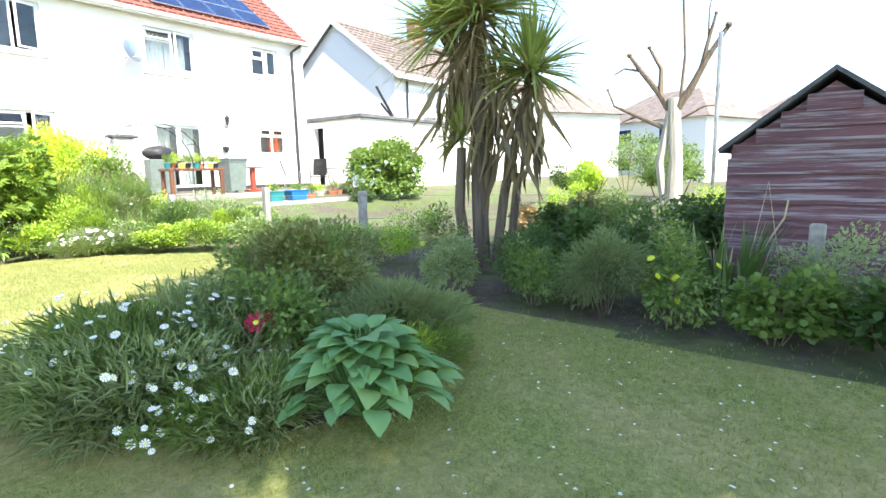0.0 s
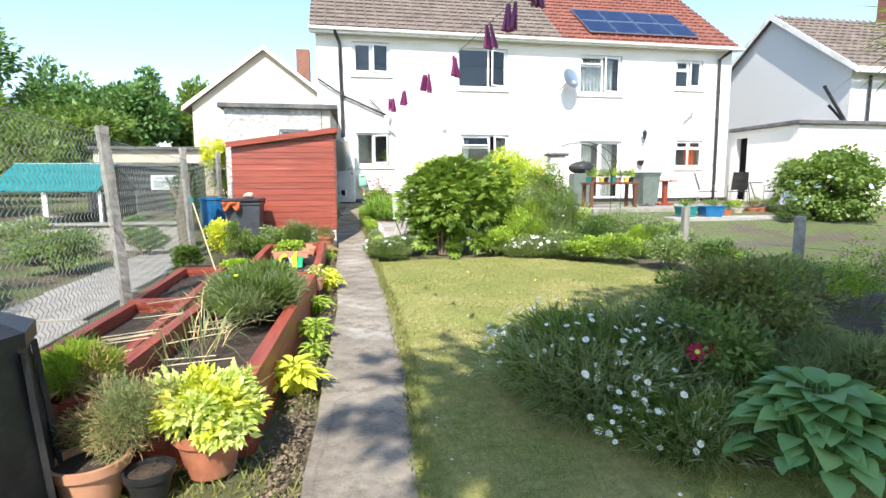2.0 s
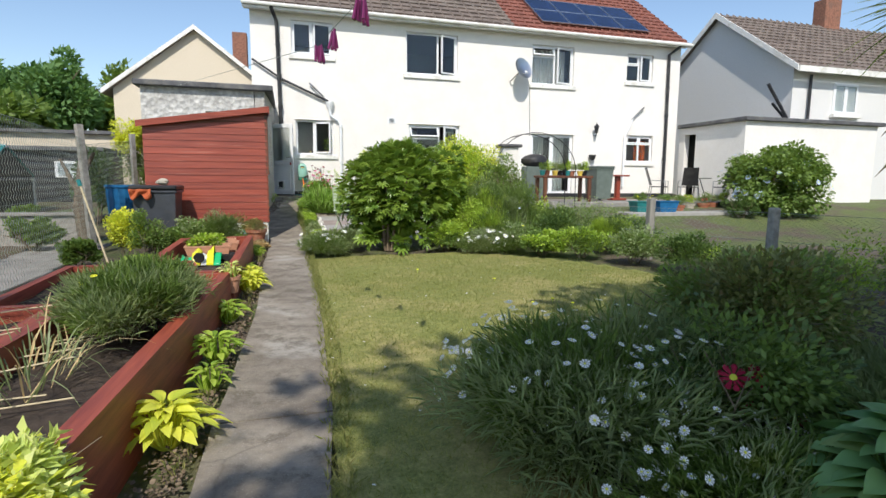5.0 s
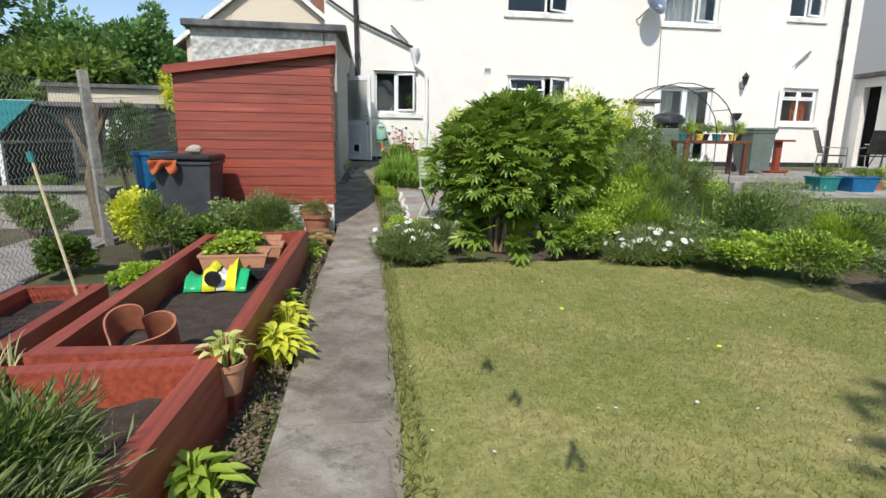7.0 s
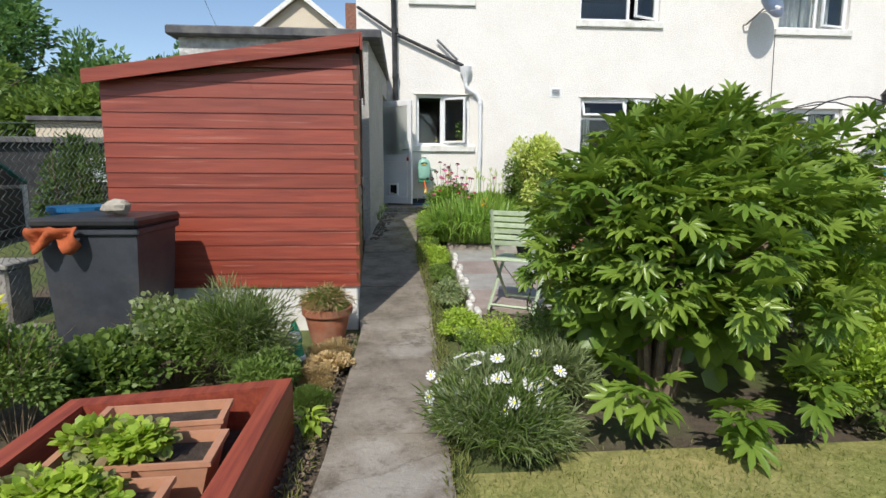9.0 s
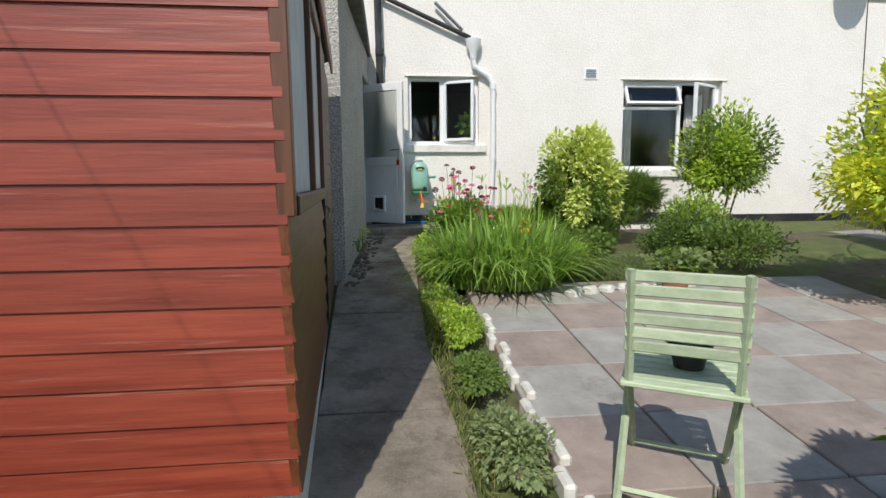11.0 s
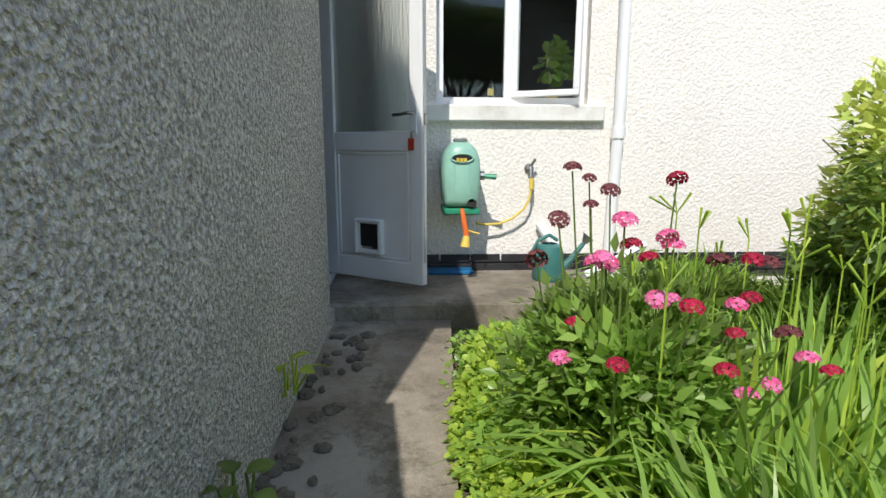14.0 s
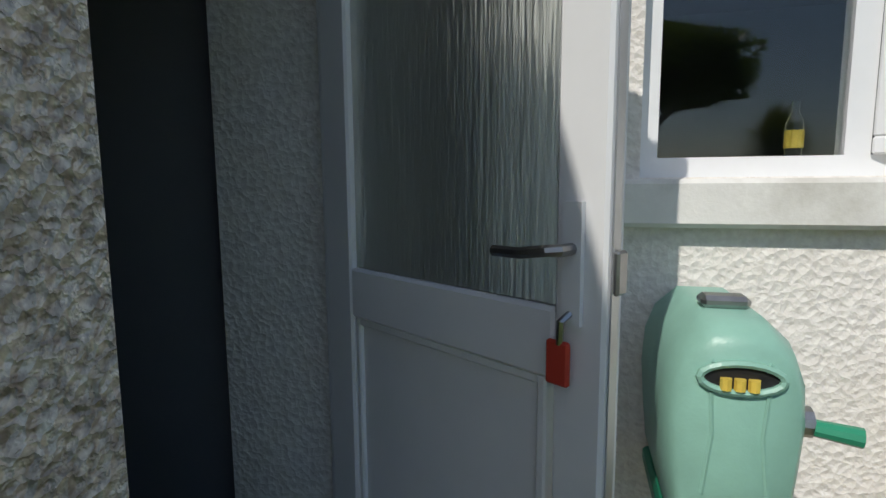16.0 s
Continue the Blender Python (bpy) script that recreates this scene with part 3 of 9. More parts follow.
# ---- ground, lawn, path ----
def grid_sheet(name, xs, ys, zf, material, label=""):
    xs, ys = np.asarray(xs, float), np.asarray(ys, float)
    v = [(x, y, zf(x, y)) for y in ys for x in xs]
    w = len(xs)
    f = np.array([(j * w + i, j * w + i + 1, (j + 1) * w + i + 1, (j + 1) * w + i) for j in range(len(ys) - 1) for i in range(w - 1)])
    return link_mesh(name, fast(name, v, f, material), None, (0, 0, 0), label, "structure")


def gz(x, y):
    near = max(0.0, 1 - max(0, abs(x) - 12) / 10)
    k = min(1.0, max(0.0, (x - 4.2) / 1.4, (-3.0 - x) / 1.0))
    return G(y) * (1 - k) + terrace(y) * k + 0.015 * noise.noise(Vector((x * 1.3, y * 1.3, 0))) * near - 0.03


span = [-900, -300, -120, -60, -30, -16, -10] + list(np.arange(-7, 7.01, 0.35)) + [9, 12, 16, 24, 40, 80, 160, 400, 900]
spany = [-900, -300, -100, -40, -20, -10] + list(np.arange(-5, 19, 0.35)) + [22, 26, 32, 45, 70, 120, 300, 900]
grid_sheet("ground", span, spany, gz, "ground", "bare brown garden soil with patches of rough grass")

LAWN = [(-0.04, -6), (-0.04, 1.6), (0.1, 3.5), (0.15, 5.3), (0.13, 8.45), (1.2, 8.7), (2.4, 8.6), (3.3, 8.0), (3.95, 7.0), (4.3, 5.9), (4.35, 5.1), (4.25, 4.3), (3.9, 3.4), (3.78, 2.4), (3.65, 1.1), (3.6, -0.3), (3.7, -6)]


def inside(poly, x, y):
    c = np.zeros(np.shape(x), bool)
    for (x0, y0), (x1, y1) in zip(poly, poly[1:] + poly[:1]):
        with np.errstate(divide="ignore", invalid="ignore"):
            c ^= ((y0 > y) != (y1 > y)) & (x < (x1 - x0) * (y - y0) / ((y1 - y0) + 1e-12) + x0)
    return c


def lawn_mesh():
    st = 0.15
    xs, ys = np.arange(-0.1, 4.6, st), np.arange(-6, 9.1, st)
    X, Y = np.meshgrid(xs, ys)
    ok = inside(LAWN, X, Y)
    v, f, ids = [], [], {}

    def vid(i, j):
        if (i, j) not in ids:
            x, y = xs[i], ys[j]
            ids[i, j] = len(v)
            v.append((x, y, G(y) + 0.012 + 0.012 * noise.noise(Vector((x, y, 0)))))
        return ids[i, j]
    for j in range(len(ys) - 1):
        for i in range(len(xs) - 1):
            if ok[j, i] or ok[j + 1, i + 1]:
                f.append((vid(i, j), vid(i + 1, j), vid(i + 1, j + 1), vid(i, j + 1)))
    return link_mesh("lawn", fast("lawn", v, np.array(f), "lawn"), None, (0, 0, 0), "mown lawn, green with dry straw-coloured patches", "structure")


lawn_mesh()
rs = np.random.default_rng(5)
n = 170000
x, y = rs.uniform(-0.08, 4.6, n), rs.uniform(-3.5, 8.9, n) 
keep = inside(LAWN, x, y) | (rs.random(n) < 0.05)
x, y = x[keep], y[keep]
gzv = np.interp(y, [-4, 2, 5, 9, 10.5, 11.5, 13.5, 17], [0.24, 0.27, 0.32, 0.31, 0.32, 0.40, 0.75, 0.93])
pos = np.stack([x, y, gzv + 0.012], 1)
al = np.stack([rs.normal(size=len(x)) * 0.6, rs.normal(size=len(x)) * 0.6, np.ones(len(x))], 1)
tri = (np.array([(-0.09, 0, 0), (0.09, 0, 0), (0, 1, 0)]), np.array([(0, 1, 2)]))
v, f = scatter(tri, pos, al, rs.normal(size=(len(x), 3)), 0.018 + 0.018 * rs.random(len(x)))
link_mesh("grass", fast("grass", v, f, "lf_lawn"), None, (0, 0, 0), "short green and straw-coloured grass blades of the lawn", "stuff")

# rough grass to the left of the path's near end, and weeds along edges
n = 26000
x, y = rs.uniform(-2.6, -0.55, n), rs.uniform(-1.5, 2.5, n)
keep = rs.random(n) < np.clip(0.9 - (y > 1.9) * 0.5, 0, 1)
x, y = x[keep], y[keep]
pos = np.stack([x, y, np.interp(y, [-4, 2], [0.24, 0.27]) - 0.02], 1)
al = np.stack([rs.normal(size=len(x)) * 0.7, rs.normal(size=len(x)) * 0.7, np.ones(len(x))], 1)
v, f = scatter(tri, pos, al, rs.normal(size=(len(x), 3)), 0.04 + 0.04 * rs.random(len(x)))
link_mesh("rough_grass", fast("rough_grass", v, f, "lf_lawn"), None, (0, 0, 0), "rough dry grass beside the concrete path", "stuff")

PL = lambda y: float(np.interp(y, [-4, 1.8, 5.4, 8, 10.6, 11.2, 14.2, 17], [-0.6, -0.54, -0.40, -0.45, -0.42, -0.50, -0.64, -0.50]))
PR = lambda y: float(np.interp(y, [-4, 1.6, 3.5, 5.3, 8, 11.5, 13, 15, 17], [-0.08, -0.06, 0.08, 0.13, 0.14, 0.18, 0.09, 0.13, 0.24]))
path_joints = [-4.0, -1.8, 0.5, 3.27, 5.6, 7.9, 8.9, 10.3, 11.9, 13.5, 15.2, 16.97]
for a, bb in zip(path_joints, path_joints[1:]):
    ys = np.linspace(a + 0.008, bb - 0.008, 6)
    b = Build()
    vs = []
    for yy in ys:
        l, r = PL(yy) + 0.015 * noise.noise(Vector((0, yy * 2, 0))), PR(yy) + 0.02 * noise.noise(Vector((5, yy * 2, 0)))
        for xx in np.linspace(l, r, 4):
            vs.append((xx, yy, G(yy) + 0.028))
        for xx in np.linspace(r, l, 4):
            vs.append((xx, yy, G(yy) - 0.06))
    fs = [(8 * i + k, 8 * i + (k + 1) % 8, 8 * i + 8 + (k + 1) % 8, 8 * i + 8 + k) for i in range(5) for k in range(8)] + [tuple(range(8))[::-1], tuple(range(40, 48))]
    b.add(vs, fs)
    part("path", b, "path", None, "grey-brown concrete garden path slab with worn and mossy surface", "structure")
# doorstep and yard by the door
b = Build().box(-0.56, 1.9, 16.97, 17.9, 0.60, 0.955, 0.012)
part("pavement", b, "path", None, "raised concrete apron along the house wall", "structure")

# broken stones and crumbs in the gutter along the outhouse
rs = np.random.default_rng(61)
gut = thing("rubble_strip", (-0.5, 15.4, 0.7), "dark broken stones and crumbs along foot of roughcast wall", "rubble")
for i in range(80):
    y = 14.25 + 2.5 * rs.random()
    x = -0.585 + 0.048 * (y - 14.5) + 0.03 + 0.20 * rs.random() ** 1.6
    r = 0.015 + 0.035 * rs.random() ** 1.5
    part("stone", Build().blob((x, y, G(y) + 0.03), (r, r * (0.8 + 0.8 * rs.random()), 0.012 + 0.012 * rs.random()), i), "rubble", gut)

# patio slabs
patio = tagged(new("patio"), kind="structure", label="patio of pinkish and grey square paving slabs")
BASE[patio] = Vector((0, 0, 0))
slab_m = {}
for i in range(7):
    for j in range(6):
        x0, y0 = 0.55 + i * 0.605, 10.55 + j * 0.605
        if x0 > 3.6 or (i == 0 and j < 1):
            continue
        kind = "slab" if (i + j) % 2 else "slabgrey"
        b = Build().box(x0 + 0.005, x0 + 0.6, y0 + 0.005, y0 + 0.6, -0.05, 0.03 + 0.003 * ((i * 7 + j * 3) % 3), 0.006)
        b.v[-1][:, 2] += np.where(b.v[-1][:, 1] < y0 + 0.3, G(y0), G(y0 + 0.605))
        part("slab", b, kind, patio)


# ---- buildings ----
def wall_cells(b, us, zs, holes, put):
    """Solid cells of a wall between the cuts, without the holes."""
    for u0, u1 in zip(us, us[1:]):
        for z0, z1 in zip(zs, zs[1:]):
            if not any(h[0] <= (u0 + u1) / 2 <= h[1] and h[2] <= (z0 + z1) / 2 <= h[3] for h in holes):
                put(u0, u1, z0, z1)


def wall_y(x0, x1, y, thick, z0, z1, holes):
    b = Build()
    us = sorted({x0, x1, *[h[0] for h in holes], *[h[1] for h in holes]})
    zs = sorted({z0, z1, *[h[2] for h in holes], *[h[3] for h in holes]})
    wall_cells(b, us, zs, holes, lambda a, c, d, e: b.box(a, c, y, y + thick, d, e))
    return b


def wall_x(y0, y1, x, thick, z0, z1, holes):
    b = Build()
    us = sorted({y0, y1, *[h[0] for h in holes], *[h[1] for h in holes]})
    zs = sorted({z0, z1, *[h[2] for h in holes], *[h[3] for h in holes]})
    wall_cells(b, us, zs, holes, lambda a, c, d, e: b.box(x, x + thick, a, c, d, e))
    return b


def window(house, x0, x1, z0, z1, y, lights, sill=True, sillx=0.08, depth=0.09, drop=0.14):
    """A plastic window: frame, its lights (x share, z share, opened degrees, hinge side), and the sill."""
    fy = y + depth
    t = 0.055
    holes = []
    for l in lights:
        holes.append((max(x0 + (x1 - x0) * l[0] + 0.03, x0 + t), min(x0 + (x1 - x0) * l[1] - 0.03, x1 - t), max(z0 + (z1 - z0) * l[2] + 0.025, z0 + t), min(z0 + (z1 - z0) * l[3] - 0.025, z1 - t)))
    b = wall_y(x0, x1, fy, 0.06, z0, z1, holes)
    w = part("window", b, "upvc", house, "white plastic framed window")
    for l in lights:
        a0, a1 = max(x0 + (x1 - x0) * l[0] + 0.03, x0 + t), min(x0 + (x1 - x0) * l[1] - 0.03, x1 - t)
        c0, c1 = max(z0 + (z1 - z0) * l[2] + 0.025, z0 + t), min(z0 + (z1 - z0) * l[3] - 0.025, z1 - t)
        if a1 - a0 < 0.05 or c1 - c0 < 0.05:
            continue
        ang, side = l[4], l[5]
        s, g = Build(), Build()
        W_, H_ = a1 - a0, c1 - c0
        r = 0.045
        hinge = {"l": (a0, 0), "r": (a1, 0), "t": (a0, H_), "": (a0, 0)}[side]
        o = Matrix.Translation((hinge[0], fy - 0.004, c0 + (H_ if side == "t" else 0)))
        if side == "l":
            o = o @ Matrix.Rotation(radians(-ang), 4, "Z")
        elif side == "r":
            o = o @ Matrix.Rotation(radians(ang), 4, "Z") @ Matrix.Translation((-W_, 0, 0))
        elif side == "t":
            o = o @ Matrix.Rotation(radians(-ang), 4, "X") @ Matrix.Translation((0, 0, -H_))
        if side:
            for q in ((0, W_, 0, r), (0, W_, H_ - r, H_), (0, r, r, H_ - r), (W_ - r, W_, r, H_ - r)):
                s.box(q[0], q[1], -0.012, 0.045, q[2], q[3], 0.005, o)
            part("sash", s, "upvc", w)
            g.box(r - 0.004, W_ - r + 0.004, 0.012, 0.024, r - 0.004, H_ - r + 0.004, 0, o)
        else:
            g.box(-0.004, W_ + 0.004, 0.02, 0.032, -0.004, H_ + 0.004, 0, o)
        pane = part("pane", g, "glass", w)
    if sill:
        b = Build().box(x0 - sillx, x1 + sillx, y - 0.06, y + 0.14, z0 - drop, z0 - 0.004, 0.012)
        part("sill", b, "white_paint", w)
    return w


def curtains(house, x0, x1, z0, z1, y, share=0.28, material="curtain"):
    for s0, s1 in ((x0, x0 + (x1 - x0) * share), (x1 - (x1 - x0) * share, x1)):
        b = Build()
        xs = np.linspace(s0, s1, 18)
        vs = []
        for i, xx in enumerate(xs):
            yy = y + 0.03 * math.sin(i * 1.9)
            vs += [(xx, yy, z0), (xx, yy, z1), (xx, yy + 0.008, z0), (xx, yy + 0.008, z1)]
        fs = []
        for i in range(17):
            k = 4 * i
            fs += [(k, k + 4, k + 5, k + 1), (k + 2, k + 3, k + 7, k + 6)]
        b.add(vs, fs)
        part("curtain", b, material, house)


def roof_slope(b, x0, x1, y0, z0, y1, z1, t=0.06, lap=0.34, side=1):
    """A slope of lapped tile courses, along x, from the eave to the ridge."""
    L = math.hypot(y1 - y0, z1 - z0)
    k = int(L / lap)
    d = ((y1 - y0) / L, (z1 - z0) / L)
    nz = (-d[1] * side, d[0] * side)
    for i in range(k):
        a0, a1 = L * i / k, L * (i + 1) / k
        p = [(y0 + d[0] * s + nz[0] * h, z0 + d[1] * s + nz[1] * h) for s, h in ((a0, 0), (a0, t), (a1, 0.015), (a1, -0.02))]
        xs = (x0, x1)
        vs = [(xx, q[0], q[1]) for xx in xs for q in p]
        b.add(vs, [(0, 1, 2, 3), (7, 6, 5, 4), (0, 4, 5, 1), (1, 5, 6, 2), (2, 6, 7, 3), (3, 7, 4, 0)])
    return b


def roll_tiles(b, x0, x1, y0, z0, y1, z1, step=0.33):
    """The upright rolls of interlocking tiles."""
    x = x0 + step / 2
    while x < x1:
        b.prism([(x - 0.035, 0.0), (x, 0.05), (x + 0.035, 0.0)], "y", 0, 1)
        v = b.v[-1]
        s = v[:, 1].copy()
        h = v[:, 2].copy()
        v[:, 1] = y0 + (y1 - y0) * s
        v[:, 2] = z0 + (z1 - z0) * s + h + 0.03
        x += step
    return b


W = 17.9
house = thing("semi_detached_house", (0, W, 0.9), "white semi-detached houses with grey and red tiled roof and solar panels", "house")
HX0, HX1, EAVE, RY, RZ = -1.03, 14.03, 6.42, 21.7, 9.45
wins = {"uw1": (0.12, 1.34, 5.18, 6.17), "uw2": (3.63, 5.36, 4.83, 6.12), "uw3": (8.02, 9.62, 4.76, 6.06), "uw4": (11.76, 12.86, 5.05, 6.02),
        "kw": (0.19, 1.32, 2.21, 3.26), "lw2": (3.72, 5.44, 1.80, 3.25), "fr": (8.08, 9.70, 1.00, 3.08), "lw4": (11.90, 13.02, 2.18, 3.15)}
b = wall_y(HX0, HX1, W, 0.26, 0.6, EAVE, list(wins.values()))
b.box(HX0, HX0 + 0.26, W + 0.26, W + 7.5, 0.6, EAVE)
b.box(HX1 - 0.26, HX1, W + 0.26, W + 7.5, 0.6, EAVE)
b.box(HX0 + 0.26, HX1 - 0.26, W + 7.24, W + 7.5, 0.6, EAVE)
wl = part("wall", b, "render_white", house)
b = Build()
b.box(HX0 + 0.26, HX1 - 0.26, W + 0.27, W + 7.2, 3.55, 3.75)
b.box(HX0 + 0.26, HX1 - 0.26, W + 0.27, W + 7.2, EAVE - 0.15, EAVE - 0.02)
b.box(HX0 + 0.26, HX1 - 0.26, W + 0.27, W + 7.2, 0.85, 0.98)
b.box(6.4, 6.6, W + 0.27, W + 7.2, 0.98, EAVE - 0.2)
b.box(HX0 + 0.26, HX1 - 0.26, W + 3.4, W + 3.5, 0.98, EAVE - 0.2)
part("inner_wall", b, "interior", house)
b = Build().box(HX0 - 0.0, HX1, W - 0.025, W - 0.003, 0.9, 1.03)
plinth = part("plinth", b, "black_paint", house, "black painted brick plinth")
rows_ = []
for r in range(2):
    for i in range(24):
        x0 = -0.6 + i * 0.235 + (0.117 if r else 0)
        rows_.append((x0, 0.915 + r * 0.075))
bm_ = Build().box(0, 0.222, -0.012, 0.0, 0, 0.064, 0.004).mesh("brick", (0, 0, 0), M["black_paint"])
copies("brick", bm_, plinth, [Matrix.Translation((x0, W - 0.026, z0 + 0.03)) for x0, z0 in rows_])
L_ = EAVE + 0.06
split = 7.3
for nm, xa, xb, mm in (("roof", HX0 - 0.18, split, "roof_grey"), ("roof", split, HX1 + 0.18, "roof_red")):
    b = Build()
    courses = roof_slope(Build(), xa, xb, W - 0.32, L_ - 0.1, RY, RZ)
    roll_tiles(b, xa, xb, W - 0.30, L_ - 0.07, RY, RZ)
    # back slope
    b.prism([(RY, RZ), (RY, RZ - 0.1), (W + 7.8, L_ - 0.2), (W + 7.8, L_ - 0.1)], "x", xa, xb)
    b.tube([(xa, RY, RZ + 0.04), (xb, RY, RZ + 0.04)], 0.11, 8)
    rf_ = part(nm, b, mm, house, "grey-brown concrete tiles" if mm == "roof_grey" else "red clay-coloured tiles")
    for v_c in courses.v:
        part("tile_course", Build().add(v_c, [(0, 1, 2, 3), (7, 6, 5, 4), (0, 4, 5, 1), (1, 5, 6, 2), (2, 6, 7, 3), (3, 7, 4, 0)]), mm, rf_)
for xx in (HX0, HX1 - 0.26):
    part("gable_wall", Build().prism([(W, EAVE), (W + 7.5, EAVE), (RY, RZ - 0.12)], "x", xx, xx + 0.26), "render_white", house)
b = Build()
b.box(HX0 - 0.15, HX1 + 0.15, W - 0.30, W - 0.02, EAVE - 0.06, EAVE - 0.02)
b.box(HX0 - 0.18, HX1 + 0.18, W - 0.33, W - 0.30, EAVE - 0.1, EAVE + 0.06, 0.004)
part("soffit", b, "white_paint", house)
b = Build()
b.tube([(HX0 - 0.2, W - 0.38, EAVE + 0.03), (HX1 + 0.2, W - 0.38, EAVE - 0.03)], 0.055, 8)
part("gutter", b, "white_paint", house)
for cx in (4.25, 8.7):
    b = Build().box(cx - 0.55, cx + 0.55, RY - 0.32, RY + 0.32, RZ - 0.6, RZ + 0.62, 0.01).box(cx - 0.6, cx + 0.6, RY - 0.37, RY + 0.37, RZ + 0.62, RZ + 0.72, 0.01)
    ch = part("chimney", b, "brick", house)
    for px in (-0.28, 0.28):
        b = Build().lathe((cx + px, RY, RZ + 0.72), [(0.14, 0), (0.12, 0.05), (0.11, 0.36), (0.14, 0.4), (0.10, 0.4)], 12)
        part("chimney_pot", b, "terracotta", ch)
# solar panels
for i in range(4):
    for j in range(2):
        u0, v0 = 8.42 + i * 1.08 - j * 0.06 * 0, 0.62 + j * 1.12
        L0 = math.hypot(RY - (W - 0.3), RZ - L_)
        dy, dz = (RY - (W - 0.3)) / L0, (RZ - L_) / L0
        pts = []
        o = Matrix(((1, 0, 0, u0), (0, dy, -dz, W - 0.3 + dy * v0 - dz * 0.12), (0, dz, dy, L_ - 0.08 + dz * v0 + dy * 0.12), (0, 0, 0, 1)))
        b = Build()
        for q in ((0, 1.06, 0, 0.03), (0, 1.06, 1.07, 1.10), (0, 0.03, 0.03, 1.07), (1.03, 1.06, 0.03, 1.07)):
            b.box(q[0], q[1], q[2], q[3], 0, 0.04, 0.004, o)
        sp = part("solar_panel", b, "alu", house, "dark blue solar panel with silver frame")
        g = Build()
        for ci in range(6):
            for cj in range(6):
                g.box(0.035 + ci * 0.166, 0.035 + ci * 0.166 + 0.160, 0.035 + cj * 0.173, 0.035 + cj * 0.173 + 0.167, 0.02, 0.034, 0, o)
        part("cell", g, "solar", sp)
window(house, *wins["uw1"][:2], *wins["uw1"][2:], W, [(0, 0.5, 0, 1, 0, "l"), (0.5, 1, 0, 1, 12, "r")])
window(house, *wins["uw2"], W, [(0, 0.62, 0, 1, 0, ""), (0.62, 1, 0, 1, 22, "r")])
window(house, *wins["uw3"], W, [(0, 0.55, 0, 0.72, 0, ""), (0, 0.55, 0.72, 1, 18, "t"), (0.55, 1, 0, 1, 14, "r")])
window(house, *wins["uw4"], W, [(0, 0.5, 0, 0.62, 0, ""), (0, 0.5, 0.62, 1, 0, "t"), (0.5, 1, 0, 1, 10, "r")])
window(house, *wins["kw"], W, [(0, 0.48, 0, 1, 0, ""), (0.48, 1, 0, 1, 26, "l")], drop=0.13, sillx=0.12)
window(house, *wins["lw2"], W, [(0, 0.6, 0, 0.70, 0, ""), (0, 0.6, 0.70, 1, 24, "t"), (0.6, 1, 0, 1, 30, "r")], drop=0.13)
window(house, *wins["lw4"], W, [(0, 0.5, 0, 0.68, 0, ""), (0, 0.5, 0.68, 1, 0, "t"), (0.5, 1, 0, 0.68, 0, ""), (0.5, 1, 0.68, 1, 0, "t")])
window(house, *wins["fr"], W, [(0, 0.5, 0, 1, 0, "l"), (0.5, 1, 0, 1, 0, "r")], sill=False)
curtains(house, 8.2, 9.6, 1.1, 3.0, W + 0.5, 0.42)
curtains(house, 3.8, 5.4, 1.8, 3.1, W + 0.5, 0.2)
curtains(house, 8.1, 9.5, 4.8, 6.0, W + 0.45, 0.5)
curtains(house, 12.5, 13.0, 2.2, 3.0, W + 0.4, 0.9, "orange")
# lintel drips over the ground floor windows
for k in ("fr", "kw", "lw2"):
    x0, x1, z0, z1 = wins[k]
    part("lintel", Build().box(x0 - 0.05, x1 + 0.08, W - 0.022, W - 0.003, z1 + 0.004, z1 + 0.03, 0.004), "render_white", house)


# pipes and fittings on the house wall
def pipe_thing(name, label, pts, r, m, collars=()):
    t = thing(name, pts[-1], label, "drainpipe")
    part("pipe", Build().tube(pts, r, 10), m, t, smooth=True)
    for c in collars:
        part("collar", Build().tube([(c[0], c[1], c[2] - 0.05), (c[0], c[1], c[2] + 0.05)], r * 1.25, 10), m, t, smooth=True)
    return t


py = W - 0.09
pipe_thing("drainpipe", "black cast-iron downpipe on white wall", [(-0.42, W - 0.35, EAVE), (-0.40, W - 0.3, EAVE - 0.1), (-0.28, py, EAVE - 0.35), (-0.24, py, 3.2), (-0.24, py, 1.0)], 0.055, "black_paint", [(-0.27, py, 5.4), (-0.24, py, 4.5), (-0.24, py, 3.6)])
pipe_thing("drainpipe", "black cast-iron downpipe at house corner", [(13.75, W - 0.35, EAVE), (13.7, W - 0.3, EAVE - 0.12), (13.46, py, EAVE - 0.35), (13.5, py, 3.5), (13.52, py, 0.98)], 0.055, "black_paint", [(13.48, py, 4.9), (13.49, py, 3.9), (13.5, py, 2.3)])
pipe_thing("waste_pipe", "sloping dark waste pipe on white wall", [(-0.18, py, 4.42), (1.17, py, 3.84)], 0.035, "black_paint")
pipe_thing("waste_pipe", "short dark sloping pipe at house corner", [(-1.0, py, 4.95), (-0.3, py, 4.5)], 0.03, "black_paint")
pipe_thing("waste_pipe", "thin brown sloping pipe on white wall", [(0.62, py, 4.35), (1.05, py, 3.95)], 0.025, "steel")
hp = thing("hopper_pipe", (1.40, py, 1.15), "white plastic downpipe with hopper and bends", "drainpipe")
part("hopper", Build().lathe((1.22, py, 3.62), [(0.05, -0.1), (0.06, 0), (0.11, 0.08), (0.125, 0.2), (0.10, 0.2), (0.05, 0.05)], 14), "upvc", hp, smooth=True)
